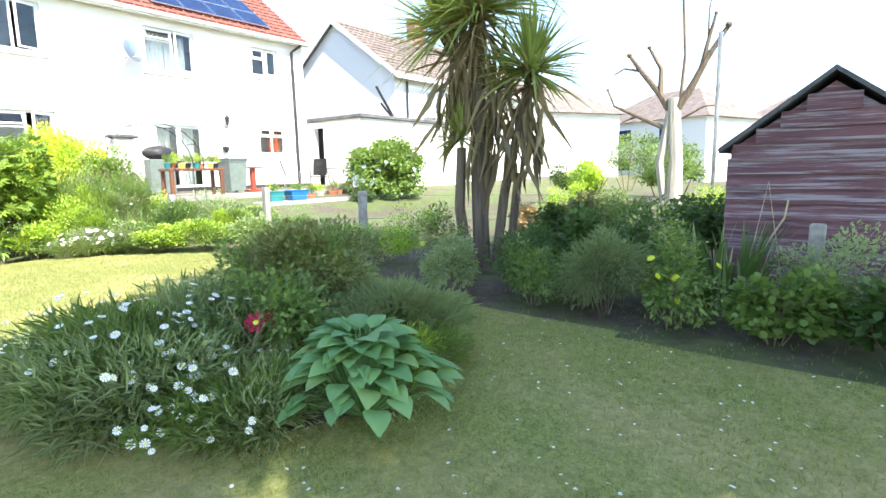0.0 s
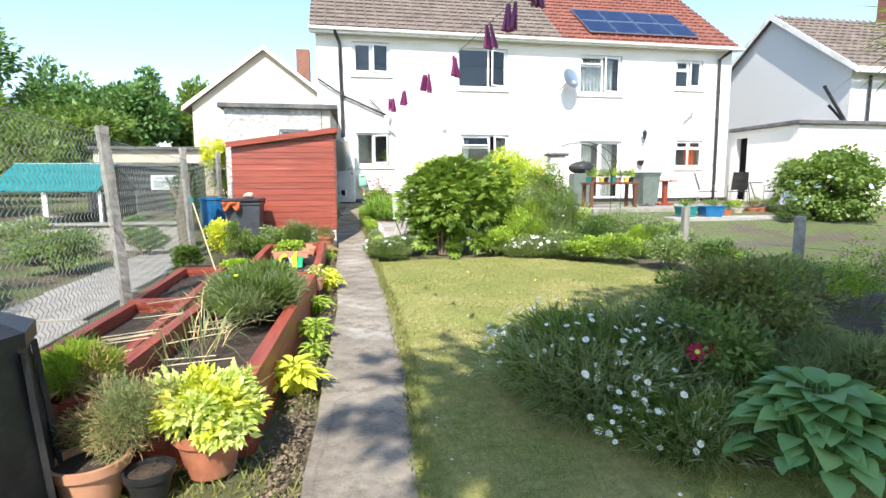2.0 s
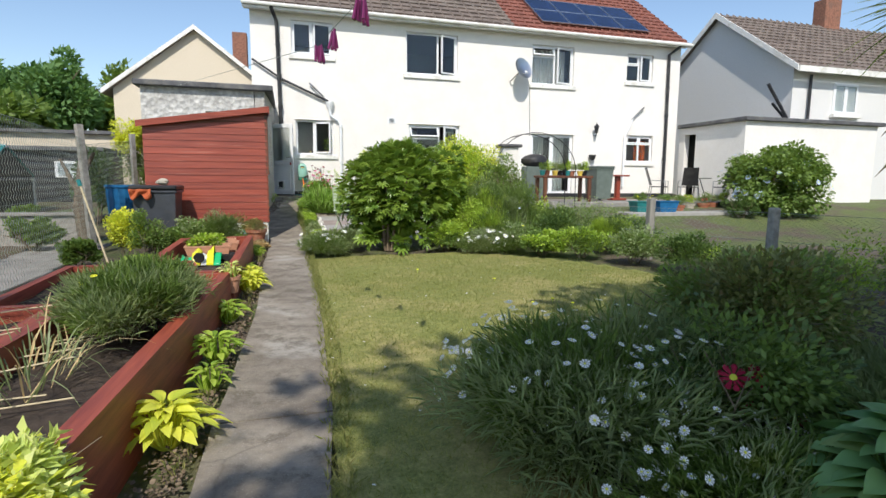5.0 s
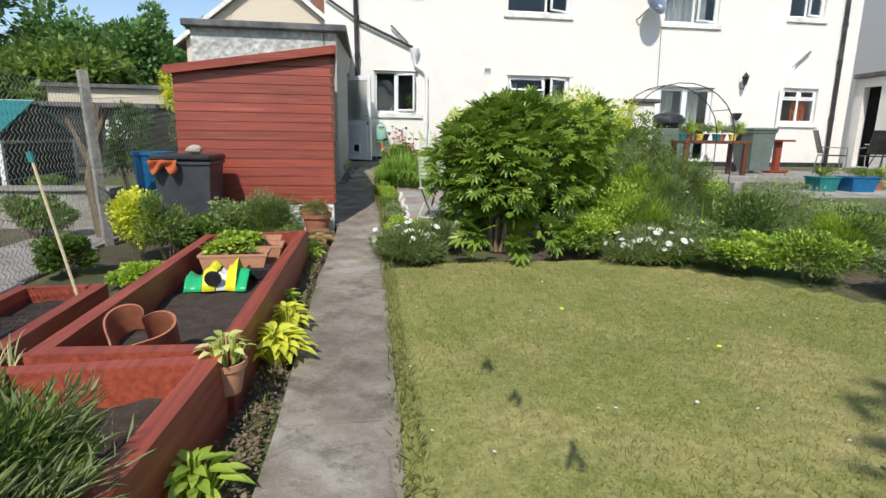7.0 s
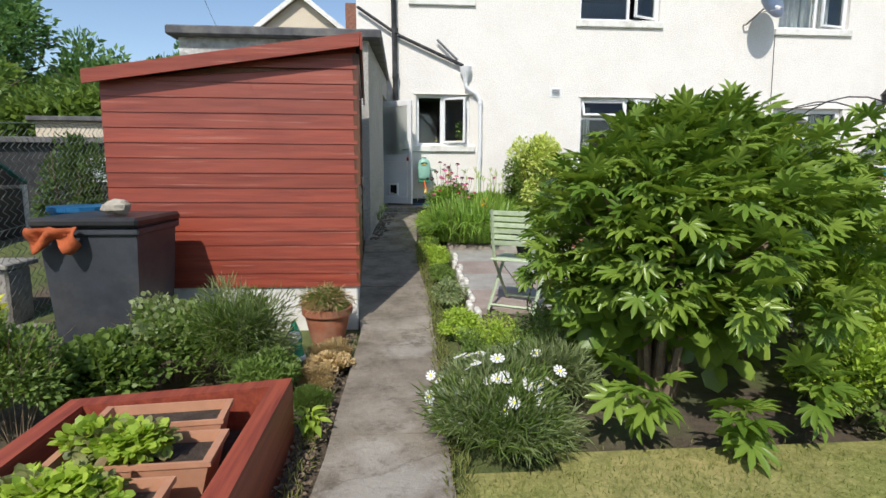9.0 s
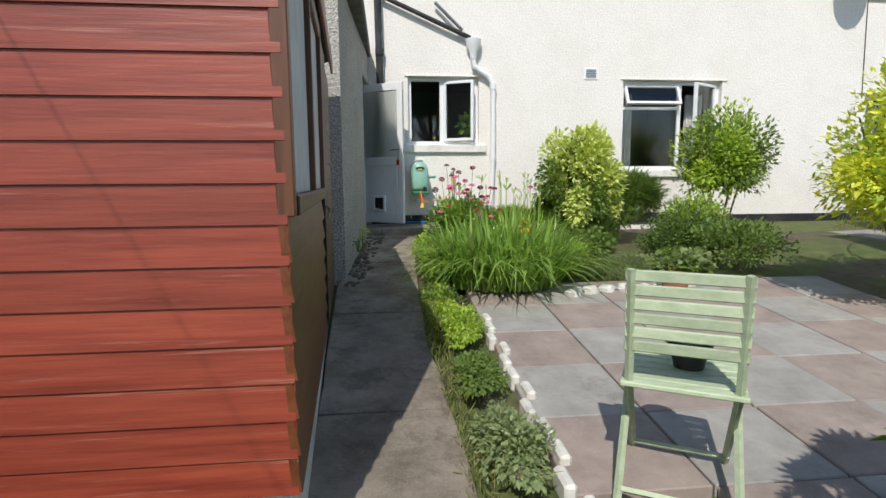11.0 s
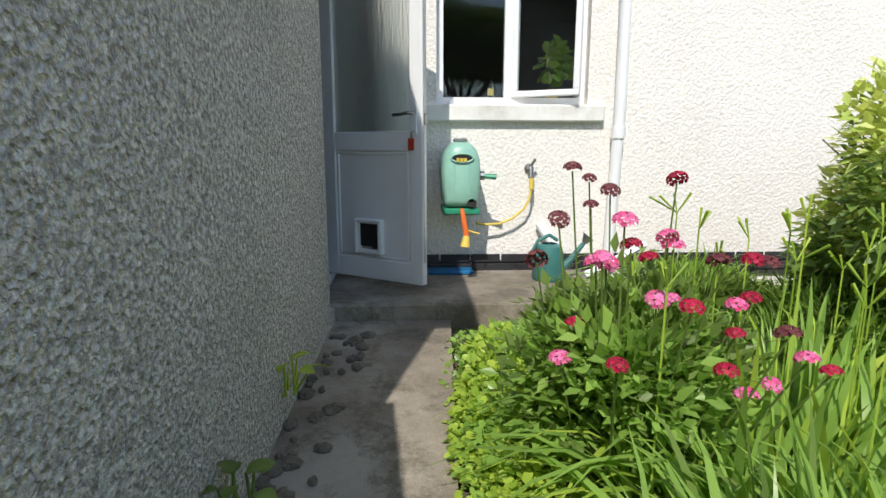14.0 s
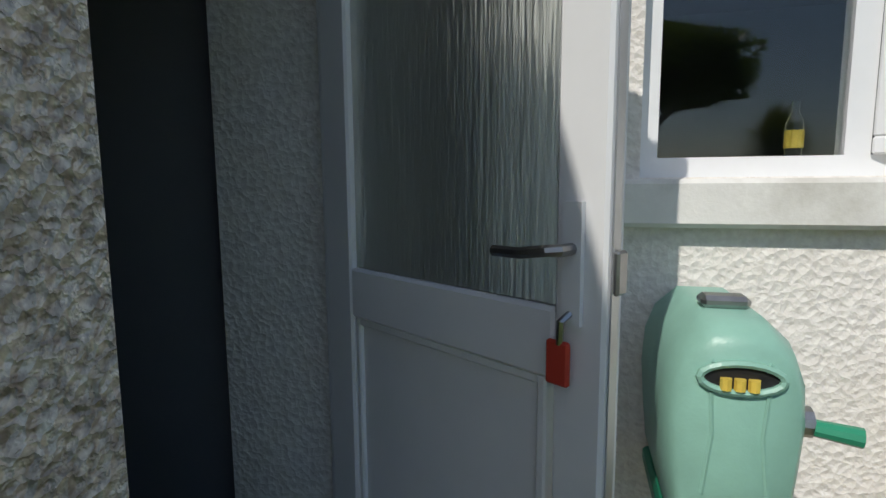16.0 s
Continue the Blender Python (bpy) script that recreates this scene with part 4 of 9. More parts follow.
part("pipe", Build().tube([(1.22, py, 3.55), (1.23, py, 3.42), (1.32, py, 3.35), (1.46, py, 3.27), (1.53, py, 3.14), (1.54, py, 2.2), (1.51, py, 1.03)], 0.042, 12), "upvc", hp, smooth=True)
for z_ in (3.1, 2.0):
    part("collar", Build().tube([(1.535, py, z_ - 0.04), (1.535, py, z_ + 0.04)], 0.052, 12), "upvc", hp, smooth=True)
pipe_thing("waste_pipe", "white plastic waste pipe with elbow on wall", [(11.75, py, 1.3), (11.75, py, 3.1), (11.95, py, 3.5), (12.05, py, 3.75)], 0.035, "upvc")
pipe_thing("waste_pipe", "white sloping overflow pipe near small window", [(12.0, py, 3.7), (12.5, py, 4.15)], 0.03, "steel")
pipe_thing("waste_pipe", "white plastic stub pipe low on wall", [(0.98, W - 0.04, 1.32), (1.08, W - 0.16, 1.16)], 0.038, "upvc")
v_ = thing("air_vent", (3.08, W, 3.24), "white square wall vent with louvres", "vent")
part("vent_frame", Build().box(2.96, 3.21, W - 0.012, W - 0.002, 3.15, 3.34, 0.003), "upvc", v_)
for i in range(5):
    part("louvre", Build().box(3.0, 3.17, W - 0.022, W - 0.013, 3.185 + i * 0.027, 3.197 + i * 0.027), "steel", v_)
v_.location += Vector((0.08, 0, 0.10))
part("cable", Build().tube([(7.95, W - 0.01, 4.7), (8.0, W - 0.01, 3.0)], 0.008, 5), "black_paint", house)
d_ = thing("satellite_dish", (7.2, W - 0.02, 4.7), "pale grey round satellite dish on wall bracket", "satellite dish")
o = Matrix.Translation((7.45, W - 0.42, 5.12)) @ Vector((0.35, -0.9, 0.32)).to_track_quat("Z", "Y").to_matrix().to_4x4()
b = Build().lathe((0, 0, 0), [(0.02, 0), (0.15, 0.012), (0.28, 0.05), (0.36, 0.09), (0.36, 0.10), (0.28, 0.065), (0.15, 0.027), (0.01, 0.015)], 24)
b.v[-1] = b.v[-1] @ np.array(o.to_3x3()).T + np.array(o.translation)
part("dish", b, "alu", d_, smooth=True)
part("arm", Build().tube([(7.4, W - 0.38, 4.98), (7.55, W - 0.75, 4.95)], 0.012, 6).tube([(7.42, W - 0.36, 5.05), (7.22, W - 0.12, 4.8), (7.22, W - 0.02, 4.8)], 0.02, 6), "steel", d_)
part("receiver", Build().tube([(7.53, W - 0.72, 4.96), (7.50, W - 0.62, 5.02)], 0.03, 8), "upvc", d_)
la = thing("wall_lantern", (10.5, W - 0.02, 3.2), "black coach lantern on white wall", "lamp")
part("bracket", Build().tube([(10.5, W - 0.01, 3.1), (10.5, W - 0.16, 3.05), (10.5, W - 0.2, 3.16)], 0.014, 6), "black_paint", la)
part("lantern", Build().lathe((10.5, W - 0.2, 3.16), [(0.05, 0), (0.09, 0.2), (0.11, 0.22), (0.03, 0.32), (0.01, 0.36)], 6), "black_paint", la)
bh = thing("hanging_basket", (10.42, W - 0.02, 2.4), "dark half-round wall basket on white wall", "planter")
part("basket", Build().lathe((10.42, W - 0.14, 2.2), [(0.03, 0), (0.09, 0.06), (0.13, 0.2), (0.11, 0.2)], 12), "black_plastic", bh)

# ---- annex with the open door ----
AX0, AX1, AY, AT = -3.25, -0.6, 14.5, 3.53


def skew(b):
    """The yard wall of the outhouse runs slightly out of square."""
    for v in b.v:
        v[:, 0] += 0.02 + 0.048 * (v[:, 1] - 14.53)
    return b


annex = thing("outhouse", (-1.5, AY, 0.8), "flat-roofed grey pebbledashed outhouse joined to the house", "outhouse")
b = wall_x(AY, 17.9, AX1 - 0.22, 0.22, 0.45, AT, [(16.84, 17.78, 0.94, 3.10)])
part("wall", skew(b), "render_annex", annex)
b = wall_y(AX0, AX1 - 0.22, AY, 0.22, 0.4, AT, [(-1.9, -1.15, 2.55, 3.02)])
b.box(AX0, AX0 + 0.22, AY + 0.22, 19.5, 0.4, AT).box(AX0 + 0.22, -1.03, 19.28, 19.5, 0.4, AT).box(AX0 + 0.22, AX1 - 0.22, 16.2, 16.3, 0.9, AT)
part("wall", b, "render_old", annex)
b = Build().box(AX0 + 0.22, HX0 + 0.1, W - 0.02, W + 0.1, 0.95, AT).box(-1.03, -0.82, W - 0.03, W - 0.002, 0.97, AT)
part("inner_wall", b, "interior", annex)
part("reveal", Build().box(-1.02, -0.645, 17.765, 17.776, 0.96, 3.1), "render_white", annex, "white painted roughcast reveal of the doorway")
# Floor coloured near black for the dimness indoors.
part("inner_floor", Build().box(AX0 + 0.22, AX1 - 0.22, 16.3, W - 0.02, 0.86, 0.96), "shaded_int", annex)
part("roof", Build().box(AX0 - 0.12, AX1 + 0.22, AY - 0.16, 17.88, AT, AT + 0.13, 0.02), "felt", annex, "grey felt flat roof edge")
b = Build()
window(annex, -1.9, -1.15, 2.55, 3.02, AY, [(0, 1, 0, 1, 0, "")], sill=False)
# door frame in the side wall
b = Build()
b.box(AX1 - 0.05, AX1 + 0.02, 16.85, 16.91, 0.96, 3.09, 0.006).box(AX1 - 0.05, AX1 + 0.02, 17.71, 17.775, 0.96, 3.09, 0.006).box(AX1 - 0.05, AX1 + 0.02, 16.91, 17.71, 3.03, 3.09, 0.006).box(AX1 - 0.07, AX1 + 0.04, 16.91, 17.71, 0.955, 1.0, 0.008)
part("door_frame", b, "upvc", annex)
door = thing("back_door", (-0.6, 17.70, 1.0), "open white plastic half-glazed door with cat flap", "door")
DW, DH = 0.82, 2.06
ang = radians(-33)
o = Matrix.Translation((-0.585, 17.70, 1.005)) @ Matrix.Rotation(ang, 4, "Z")
b = Build()
for q in ((0, 0.115, 0, DH), (DW - 0.095, DW, 0, DH), (0.115, DW - 0.095, 0, 0.14), (0.115, DW - 0.095, DH - 0.115, DH), (0.115, DW - 0.095, 0.86, 0.985)):
    b.box(q[0], q[1], -0.055, 0, q[2], q[3], 0.006, o)
leaf = part("leaf", b, "upvc", door)
b = Build()
for q in ((0.115, 0.135, 0.14, 0.86), (DW - 0.135, DW - 0.115, 0.14, 0.86), (0.135, DW - 0.135, 0.14, 0.16), (0.135, DW - 0.135, 0.84, 0.86)):
    b.box(q[0], q[1], -0.046, -0.008, q[2], q[3], 0.004, o)
b.box(0.135, 0.30, -0.034, -0.02, 0.16, 0.84, 0, o).box(0.47, DW - 0.135, -0.034, -0.02, 0.16, 0.84, 0, o).box(0.30, 0.47, -0.034, -0.02, 0.38, 0.84, 0, o).box(0.30, 0.47, -0.034, -0.02, 0.16, 0.20, 0, o)
part("lower_panel", b, "upvc", door)
part("pane", Build().box(0.115, DW - 0.095, -0.036, -0.018, 0.985, DH - 0.115, 0, o), "frosted", door, "obscured reeded glass")
b = Build()
for q in ((0.27, 0.30, 0.17, 0.41), (0.47, 0.50, 0.17, 0.41), (0.30, 0.47, 0.17, 0.20), (0.30, 0.47, 0.38, 0.41)):
    b.box(q[0], q[1], -0.075, -0.012, q[2], q[3], 0.008, o)
cf = part("cat_flap", b, "upvc", door)
part("flap", Build().box(0.305, 0.465, -0.040, -0.034, 0.22, 0.375, 0, o), "black_plastic", cf)
b = Build().box(DW - 0.072, DW - 0.038, -0.066, -0.056, 0.965, 1.165, 0.016, o)
hd = part("handle_plate", b, "upvc", door, "pale silver rounded handle plate")
part("lock_strip", Build().box(DW + 0.001, DW + 0.004, -0.042, -0.020, 0.15, 1.95, 0, o), "alu", door)
part("latch", Build().box(DW + 0.004, DW + 0.016, -0.046, -0.016, 1.02, 1.09, 0.004, o), "steel", door)
part("keys", Build().tube([tuple(o @ Vector((DW - 0.056, -0.066, 0.985))), tuple(o @ Vector((DW - 0.060, -0.085, 0.975))), tuple(o @ Vector((DW - 0.066, -0.078, 0.935)))], 0.006, 6), "steel", door)
pts = [o @ Vector(p) for p in ((DW - 0.055, -0.06, 1.09), (DW - 0.055, -0.100, 1.09), (DW - 0.070, -0.110, 1.09), (DW - 0.12, -0.112, 1.082), (DW - 0.185, -0.104, 1.08))]
part("handle", Build().tube(pts, 0.010, 8), "steel", hd, "steel lever handle", smooth=True)
part("key_tag", Build().box(DW - 0.092, DW - 0.048, -0.082, -0.070, 0.865, 0.94, 0.004, o), "redtag", door, "red key tag")

# ---- red shed ----
SX0, SX1, SY0, SY1 = -2.42, -0.44, 10.8, 14.15
shed = thing("garden_shed", (-1.4, 10.8, 0.4), "red-stained overlap timber shed with pent roof on white base", "shed")
part("base", Build().box(SX0 + 0.02, SX1 - 0.02, SY0 + 0.02, SY1, 0.2, 0.70, 0.01), "white_paint", shed, "white painted base")
top = lambda x: 2.38 + (x - SX0) / (SX1 - SX0) * 0.30
part("frame", Build().prism([(SX0 + 0.03, 0.70), (SX1 - 0.03, 0.70), (SX1 - 0.03, top(SX1) - 0.05), (SX0 + 0.03, top(SX0) - 0.05)], "y", SY0 + 0.03, SY0 + 0.07).box(SX0 + 0.03, SX0 + 0.07, SY0 + 0.07, SY1 - 0.03, 0.7, top(SX0) - 0.05).box(SX0 + 0.03, SX1 - 0.03, SY1 - 0.07, SY1 - 0.03, 0.7, top(SX0)), "brown_wood", shed)
bh_ = 0.118
nb = int((2.5 - 0.70) / bh_) + 1
rr = np.random.default_rng(3)
for i in range(nb + 2):
    z0 = 0.69 + i * bh_
    z1 = z0 + bh_ + 0.012
    zl, zr = min(z1, top(SX0) - 0.02), min(z1, top(SX1) - 0.02)
    if zr <= z0 + 0.01:
        break
    xs0 = SX0
    if zl <= z0 + 0.01:
        xs0 = SX0 + (z0 + 0.03 - 2.38) / 0.30 * (SX1 - SX0)
        zl = z0 + 0.012
    y_ = SY0
    vs = [(xs0, y_ - 0.002, z0 + 0.003), (SX1, y_ - 0.002, z0 + 0.003), (SX1, y_ + 0.007, zr), (xs0, y_ + 0.007, zl), (xs0, y_ + 0.014, z0), (SX1, y_ + 0.014, z0), (SX1, y_ + 0.028, zr), (xs0, y_ + 0.028, zl)]
    b = Build().add(vs, [(0, 1, 2, 3), (7, 6, 5, 4), (0, 4, 5, 1), (3, 2, 6, 7), (1, 5, 6, 2), (0, 3, 7, 4)])
    part("board", b, "red_wood", shed)
# side cladding low under the window, and the door
for i in range(7):
    z0 = 0.70 + i * bh_
    part("board", Build().add([(SX1 + 0.010, SY0, z0), (SX1 + 0.010, 12.72, z0), (SX1 - 0.010, 12.72, z0 + bh_ + 0.01), (SX1 - 0.010, SY0, z0 + bh_ + 0.01), (SX1 - 0.02, SY0, z0), (SX1 - 0.02, 12.72, z0), (SX1 - 0.03, 12.72, z0 + bh_ + 0.01), (SX1 - 0.03, SY0, z0 + bh_ + 0.01)],
                             [(0, 1, 2, 3), (7, 6, 5, 4), (0, 4, 5, 1), (3, 2, 6, 7), (1, 5, 6, 2), (0, 3, 7, 4)]), "brown_wood", shed)
b = Build()
for q in ((10.8, 10.86, 1.54, 2.58), (11.76, 11.81, 1.60, 2.50), (12.64, 12.72, 1.54, 2.58)):
    b.box(SX1 - 0.03, SX1 + 0.022, q[0], q[1], q[2], q[3], 0.004)
b.box(SX1 - 0.03, SX1 + 0.03, 10.86, 12.64, 1.54, 1.60, 0.004).box(SX1 - 0.03, SX1 + 0.02, 10.86, 12.64, 2.50, 2.58, 0.004)
sw = part("window_frame", b, "door_wood", shed)
# Opaque pale colour stands in for the glass reflection and the net.
part("pane", Build().box(SX1 - 0.012, SX1 - 0.004, 10.86, 11.76, 1.60, 2.50).box(SX1 - 0.012, SX1 - 0.004, 11.81, 12.64, 1.60, 2.50), "greyglass" if "greyglass" in M else "curtain", sw, "pane coloured pale for its grey reflection and net behind")
part("door_post", Build().box(SX1 - 0.03, SX1 + 0.016, 12.722, 12.80, 0.70, 2.58), "black_paint", shed, "dark gap and post beside the door")
for i in range(5):
    y0 = 12.805 + i * 0.125
    part("door_board", Build().box(SX1 - 0.02, SX1 + 0.012, y0, y0 + 0.121, 0.70, 2.56, 0.004), "door_wood", shed)
for i in range(15):
    part("end_board", Build().box(SX1 - 0.02, SX1 + 0.010, 13.43, 14.13, 0.70 + i * 0.12, 0.70 + i * 0.12 + 0.115, 0.004), "door_wood", shed)
hz = Build().box(SX1 + 0.013, SX1 + 0.02, 12.76, 12.88, 1.455, 1.48, 0.003).tube([(SX1 + 0.022, 12.84, 1.475), (SX1 + 0.034, 12.85, 1.46), (SX1 + 0.034, 12.87, 1.435)], 0.004, 6)
hs_ = part("hasp", hz, "black_paint", shed)
part("padlock", Build().box(SX1 + 0.022, SX1 + 0.036, 12.85, 12.89, 1.395, 1.435, 0.005), "steel", hs_)
b = Build().prism([(SX0 - 0.08, top(SX0) + 0.0), (SX1 + 0.03, top(SX1) + 0.012), (SX1 + 0.03, top(SX1) + 0.035), (SX0 - 0.08, top(SX0) + 0.023)], "y", SY0 - 0.08, SY1 + 0.10)
part("roof", b, "felt", shed)
b = Build().prism([(SX0 - 0.08, top(SX0) - 0.075), (SX1 + 0.03, top(SX1) - 0.062), (SX1 + 0.03, top(SX1) + 0.04), (SX0 - 0.08, top(SX0) + 0.028)], "y", SY0 - 0.105, SY0 - 0.082)
b.box(SX1 + 0.032, SX1 + 0.052, SY0 - 0.1, SY1 + 0.10, top(SX1) - 0.09, top(SX1) + 0.04, 0.003)
part("fascia", b, "red_wood", shed)
shed.location = (-0.44, 10.8, 0.4)
for o_ in shed.children:
    o_.location = Vector((-1.4, 10.8, 0.4)) - Vector((-0.44, 10.8, 0.4))
for ob in shed.children_recursive:
    co = np.empty(len(ob.data.vertices) * 3, np.float32)
    ob.data.vertices.foreach_get("co", co)
    co = co.reshape(-1, 3)
    co[:, 0] -= 0.068 * co[:, 1]
    ob.data.vertices.foreach_set("co", co.ravel())

# ---- weathered shed ----
s2 = thing("weathered_shed", (5.3, 0.2, 0.26), "old shed with peeling purple-red overlap boards", "shed")
QX, QY0, QY1, QA = 5.42, -0.58, 0.88, 0.15
eave = 1.60
tz = lambda y: eave + 0.53 * (1 - abs(y - QA) / (QY1 - QA))
for i in range(15):
    z0 = 0.24 + i * 0.125
    z1 = z0 + 0.135
    lo, hi = QY0, QY1
    if z1 > eave:
        k = (z1 - eave) / 0.53
        lo, hi = QA - (QA - QY0) * (1 - k), QA + (QY1 - QA) * (1 - k)
    if hi - lo < 0.06:
        break
    vs = [(QX - 0.014, lo, z0), (QX - 0.014, hi, z0), (QX + 0.008, hi, z1), (QX + 0.008, lo, z1), (QX + 0.012, lo, z0), (QX + 0.012, hi, z0), (QX + 0.025, hi, z1), (QX + 0.025, lo, z1)]
    part("board", Build().add(vs, [(3, 2, 1, 0), (4, 5, 6, 7), (1, 5, 4, 0), (7, 6, 2, 3), (2, 6, 5, 1), (4, 7, 3, 0)]), "old_wood", s2)
part("wall", Build().box(QX + 0.03, QX + 2.2, QY0 + 0.02, QY1 - 0.02, 0.2, eave - 0.02).prism([(QY0 + 0.02, eave - 0.02), (QY1 - 0.02, eave - 0.02), (QA, eave + 0.49)], "x", QX + 0.03, QX + 2.2), "old_wood", s2)
part("roof", Build().prism([(QY1 + 0.06, eave - 0.05), (QA, eave + 0.56), (QA, eave + 0.60), (QY1 + 0.07, eave - 0.01)], "x", QX - 0.07, QX + 2.3).prism([(QY0 - 0.06, eave - 0.05), (QA, eave + 0.56), (QA, eave + 0.60), (QY0 - 0.07, eave - 0.01)], "x", QX - 0.07, QX + 2.3), "felt", s2)
tr_ = thing("wire_trellis", (5.35, 0.5, 0.3), "thin bent wire plant support against shed boards", "trellis")
part("wire_frame", Build().tube([(5.36, 0.70, 0.3), (5.37, 0.55, 1.3), (5.36, 0.38, 0.32)], 0.007, 5).tube([(5.36, 0.75, 0.35), (5.37, 0.42, 1.0), (5.37, 0.40, 1.15)], 0.008, 5), "cane", tr_)

# ---- neighbouring houses ----
nb_ = thing("neighbour_annex", (14.2, 14.85, 0.7), "white flat-roofed single-storey annex with dark doorway", "annex")
b = wall_x(14.85, 17.9, 14.2, 0.2, 0.5, 3.45, [(17.05, 17.6, 0.95, 3.2)])
part("wall", b, "render_white", nb_)
b = wall_y(14.4, 20.0, 14.85, 0.2, 0.5, 3.45, [(15.7, 16.3, 2.2, 2.55)])
part("wall", b, "render_white", nb_)
part("roof", Build().box(14.05, 20.2, 14.7, 17.88, 3.45, 3.58, 0.02), "felt", nb_)
# Inner walls coloured near black so the doorway looks shaded.
part("inner_wall", Build().box(15.9, 16.0, 15.1, 17.85, 0.9, 3.4).box(14.4, 20, 17.7, 17.85, .9, 3.4), "shaded_int", nb_)
h3 = thing("gabled_house", (17.3, 16.0, 0.8), "grey-white rendered house with brown tiled gable roof", "house")
part("wall", Build().box(17.3, 30, 16.0, 23.2, 0.5, 5.75).prism([(16.0, 5.75), (23.2, 5.75), (19.6, 8.25)], "x", 17.3, 17.6), "render_grey", h3)
b = roof_slope(Build(), 17.05, 30.3, 15.65, 5.5, 19.6, 8.3)
roll_tiles(b, 17.05, 30.3, 15.65, 5.5, 19.6, 8.3)
roof_slope(b, 17.05, 30.3, 23.55, 5.5, 19.6, 8.3, side=-1)
part("roof", b, "roof_grey", h3)
part("bargeboard", Build().prism([(15.6, 5.35), (15.6, 5.55), (19.6, 8.38), (19.6, 8.14)], "x", 17.0, 17.04).prism([(23.6, 5.35), (23.6, 5.55), (19.6, 8.38), (19.6, 8.14)], "x", 17.0, 17.04).box(17.05, 30.2, 15.55, 15.62, 5.32, 5.52), "white_paint", h3)
part("chimney", Build().box(22.5, 23.4, 19.3, 19.9, 7.9, 9.4, 0.02), "brick", h3)
window(h3, 19.2, 20.4, 4.0, 5.1, 15.99 - 0.12, [(0, 0.5, 0, 1, 0, "l"), (0.5, 1, 0, 1, 0, "r")])
window(h3, 22.4, 23.8, 4.0, 5.1, 15.99 - 0.12, [(0, 0.5, 0, 1, 0, "l"), (0.5, 1, 0, 1, 0, "r")])
part("drainpipe", Build().tube([(18.0, 15.9, 5.3), (18.0, 15.9, 3.4)], 0.05, 8), "black_paint", h3)
lt = thing("leaning_timber", (16.9, 16.0, 3.6), "dark timbers leaning against gable wall on flat roof", "timber")
part("timber", Build().tube([(16.4, 16.2, 4.95), (17.15, 15.9, 3.62)], 0.06, 4), "black_paint", lt)
part("timber", Build().tube([(16.7, 16.25, 4.3), (17.22, 16.0, 3.62)], 0.05, 4), "black_paint", lt)

h4 = thing("cream_house", (-3.8, 27, 0.9), "cream rendered house with white bargeboards and gable end", "house")
part("wall", Build().box(-7.1, -0.5, 27, 36, 0.6, 5.25).prism([(-7.1, 5.25), (-0.5, 5.25), (-3.8, 7.85)], "y", 27, 27.3), "render_cream", h4)
part("roof", Build().prism([(-7.45, 4.95), (-3.8, 7.86), (-3.8, 8.02), (-7.5, 5.12)], "y", 26.8, 36.2).prism([(-0.15, 4.95), (-3.8, 7.86), (-3.8, 8.02), (-0.1, 5.12)], "y", 26.8, 36.2), "roof_grey", h4)
part("bargeboard", Build().prism([(-7.5, 4.95), (-3.8, 7.83), (-3.8, 8.03), (-7.5, 5.15)], "y", 26.72, 26.79).prism([(-0.1, 4.95), (-3.8, 7.83), (-3.8, 8.03), (-0.1, 5.15)], "y", 26.72, 26.79), "white_paint", h4)
part("chimney", Build().box(-2.6, -1.9, 31, 31.8, 7.0, 8.9, 0.02), "brick", h4)
gw = thing("garden_wall", (-6, 20, 0.9), "low cream rendered garden outbuilding with flat roof", "outbuilding")
part("wall", Build().box(-8.2, -4.0, 19.0, 22.0, 0.8, 2.72), "render_cream", gw)
part("roof", Build().box(-8.3, -3.9, 18.85, 22.1, 2.72, 2.82, 0.01), "felt", gw)
for i, (hx, hy, hw, hz, ang) in enumerate([(34, 22, 9, 5.2, 0.5), (44, 14, 10, 5.0, 0.3), (52, 4, 10, 4.8, 0.1), (58, -6, 10, 4.8, 0.0)]):
    h = thing("far_house", (hx, hy, 0.5), "pale rendered house with brown hipped roof, further along the road", "house")
    o = Matrix.Translation((hx, hy, 0)) @ Matrix.Rotation(-ang, 4, "Z")
    part("wall", Build().box(0, 8, -hw / 2, hw / 2, 0.2, hz, 0, o), "render_grey", h)
    rf = Build()
    q = [(-0.4, -hw / 2 - 0.4, hz), (8.4, -hw / 2 - 0.4, hz), (8.4, hw / 2 + 0.4, hz), (-0.4, hw / 2 + 0.4, hz), (4, -hw / 2 + 3, hz + 2.6), (4, hw / 2 - 3, hz + 2.6)]
    rf.add([tuple(o @ Vector(p)) for p in q], [(0, 1, 4), (1, 2, 5, 4), (2, 3, 5), (3, 0, 4, 5), (0, 3, 2, 1)])
    part("roof", rf, "roof_grey", h)
    for k in (-2.6, 1.2):
        for z_ in (1.1, 3.4):
            w_ = part("window", Build().box(-0.05, -0.01, k, k + 1.4, z_, z_ + 1.1, 0, o), "upvc", h)
            part("pane", Build().box(-0.07, -0.055, k + 0.08, k + 1.32, z_ + 0.08, z_ + 1.02, 0, o), "solar", w_)


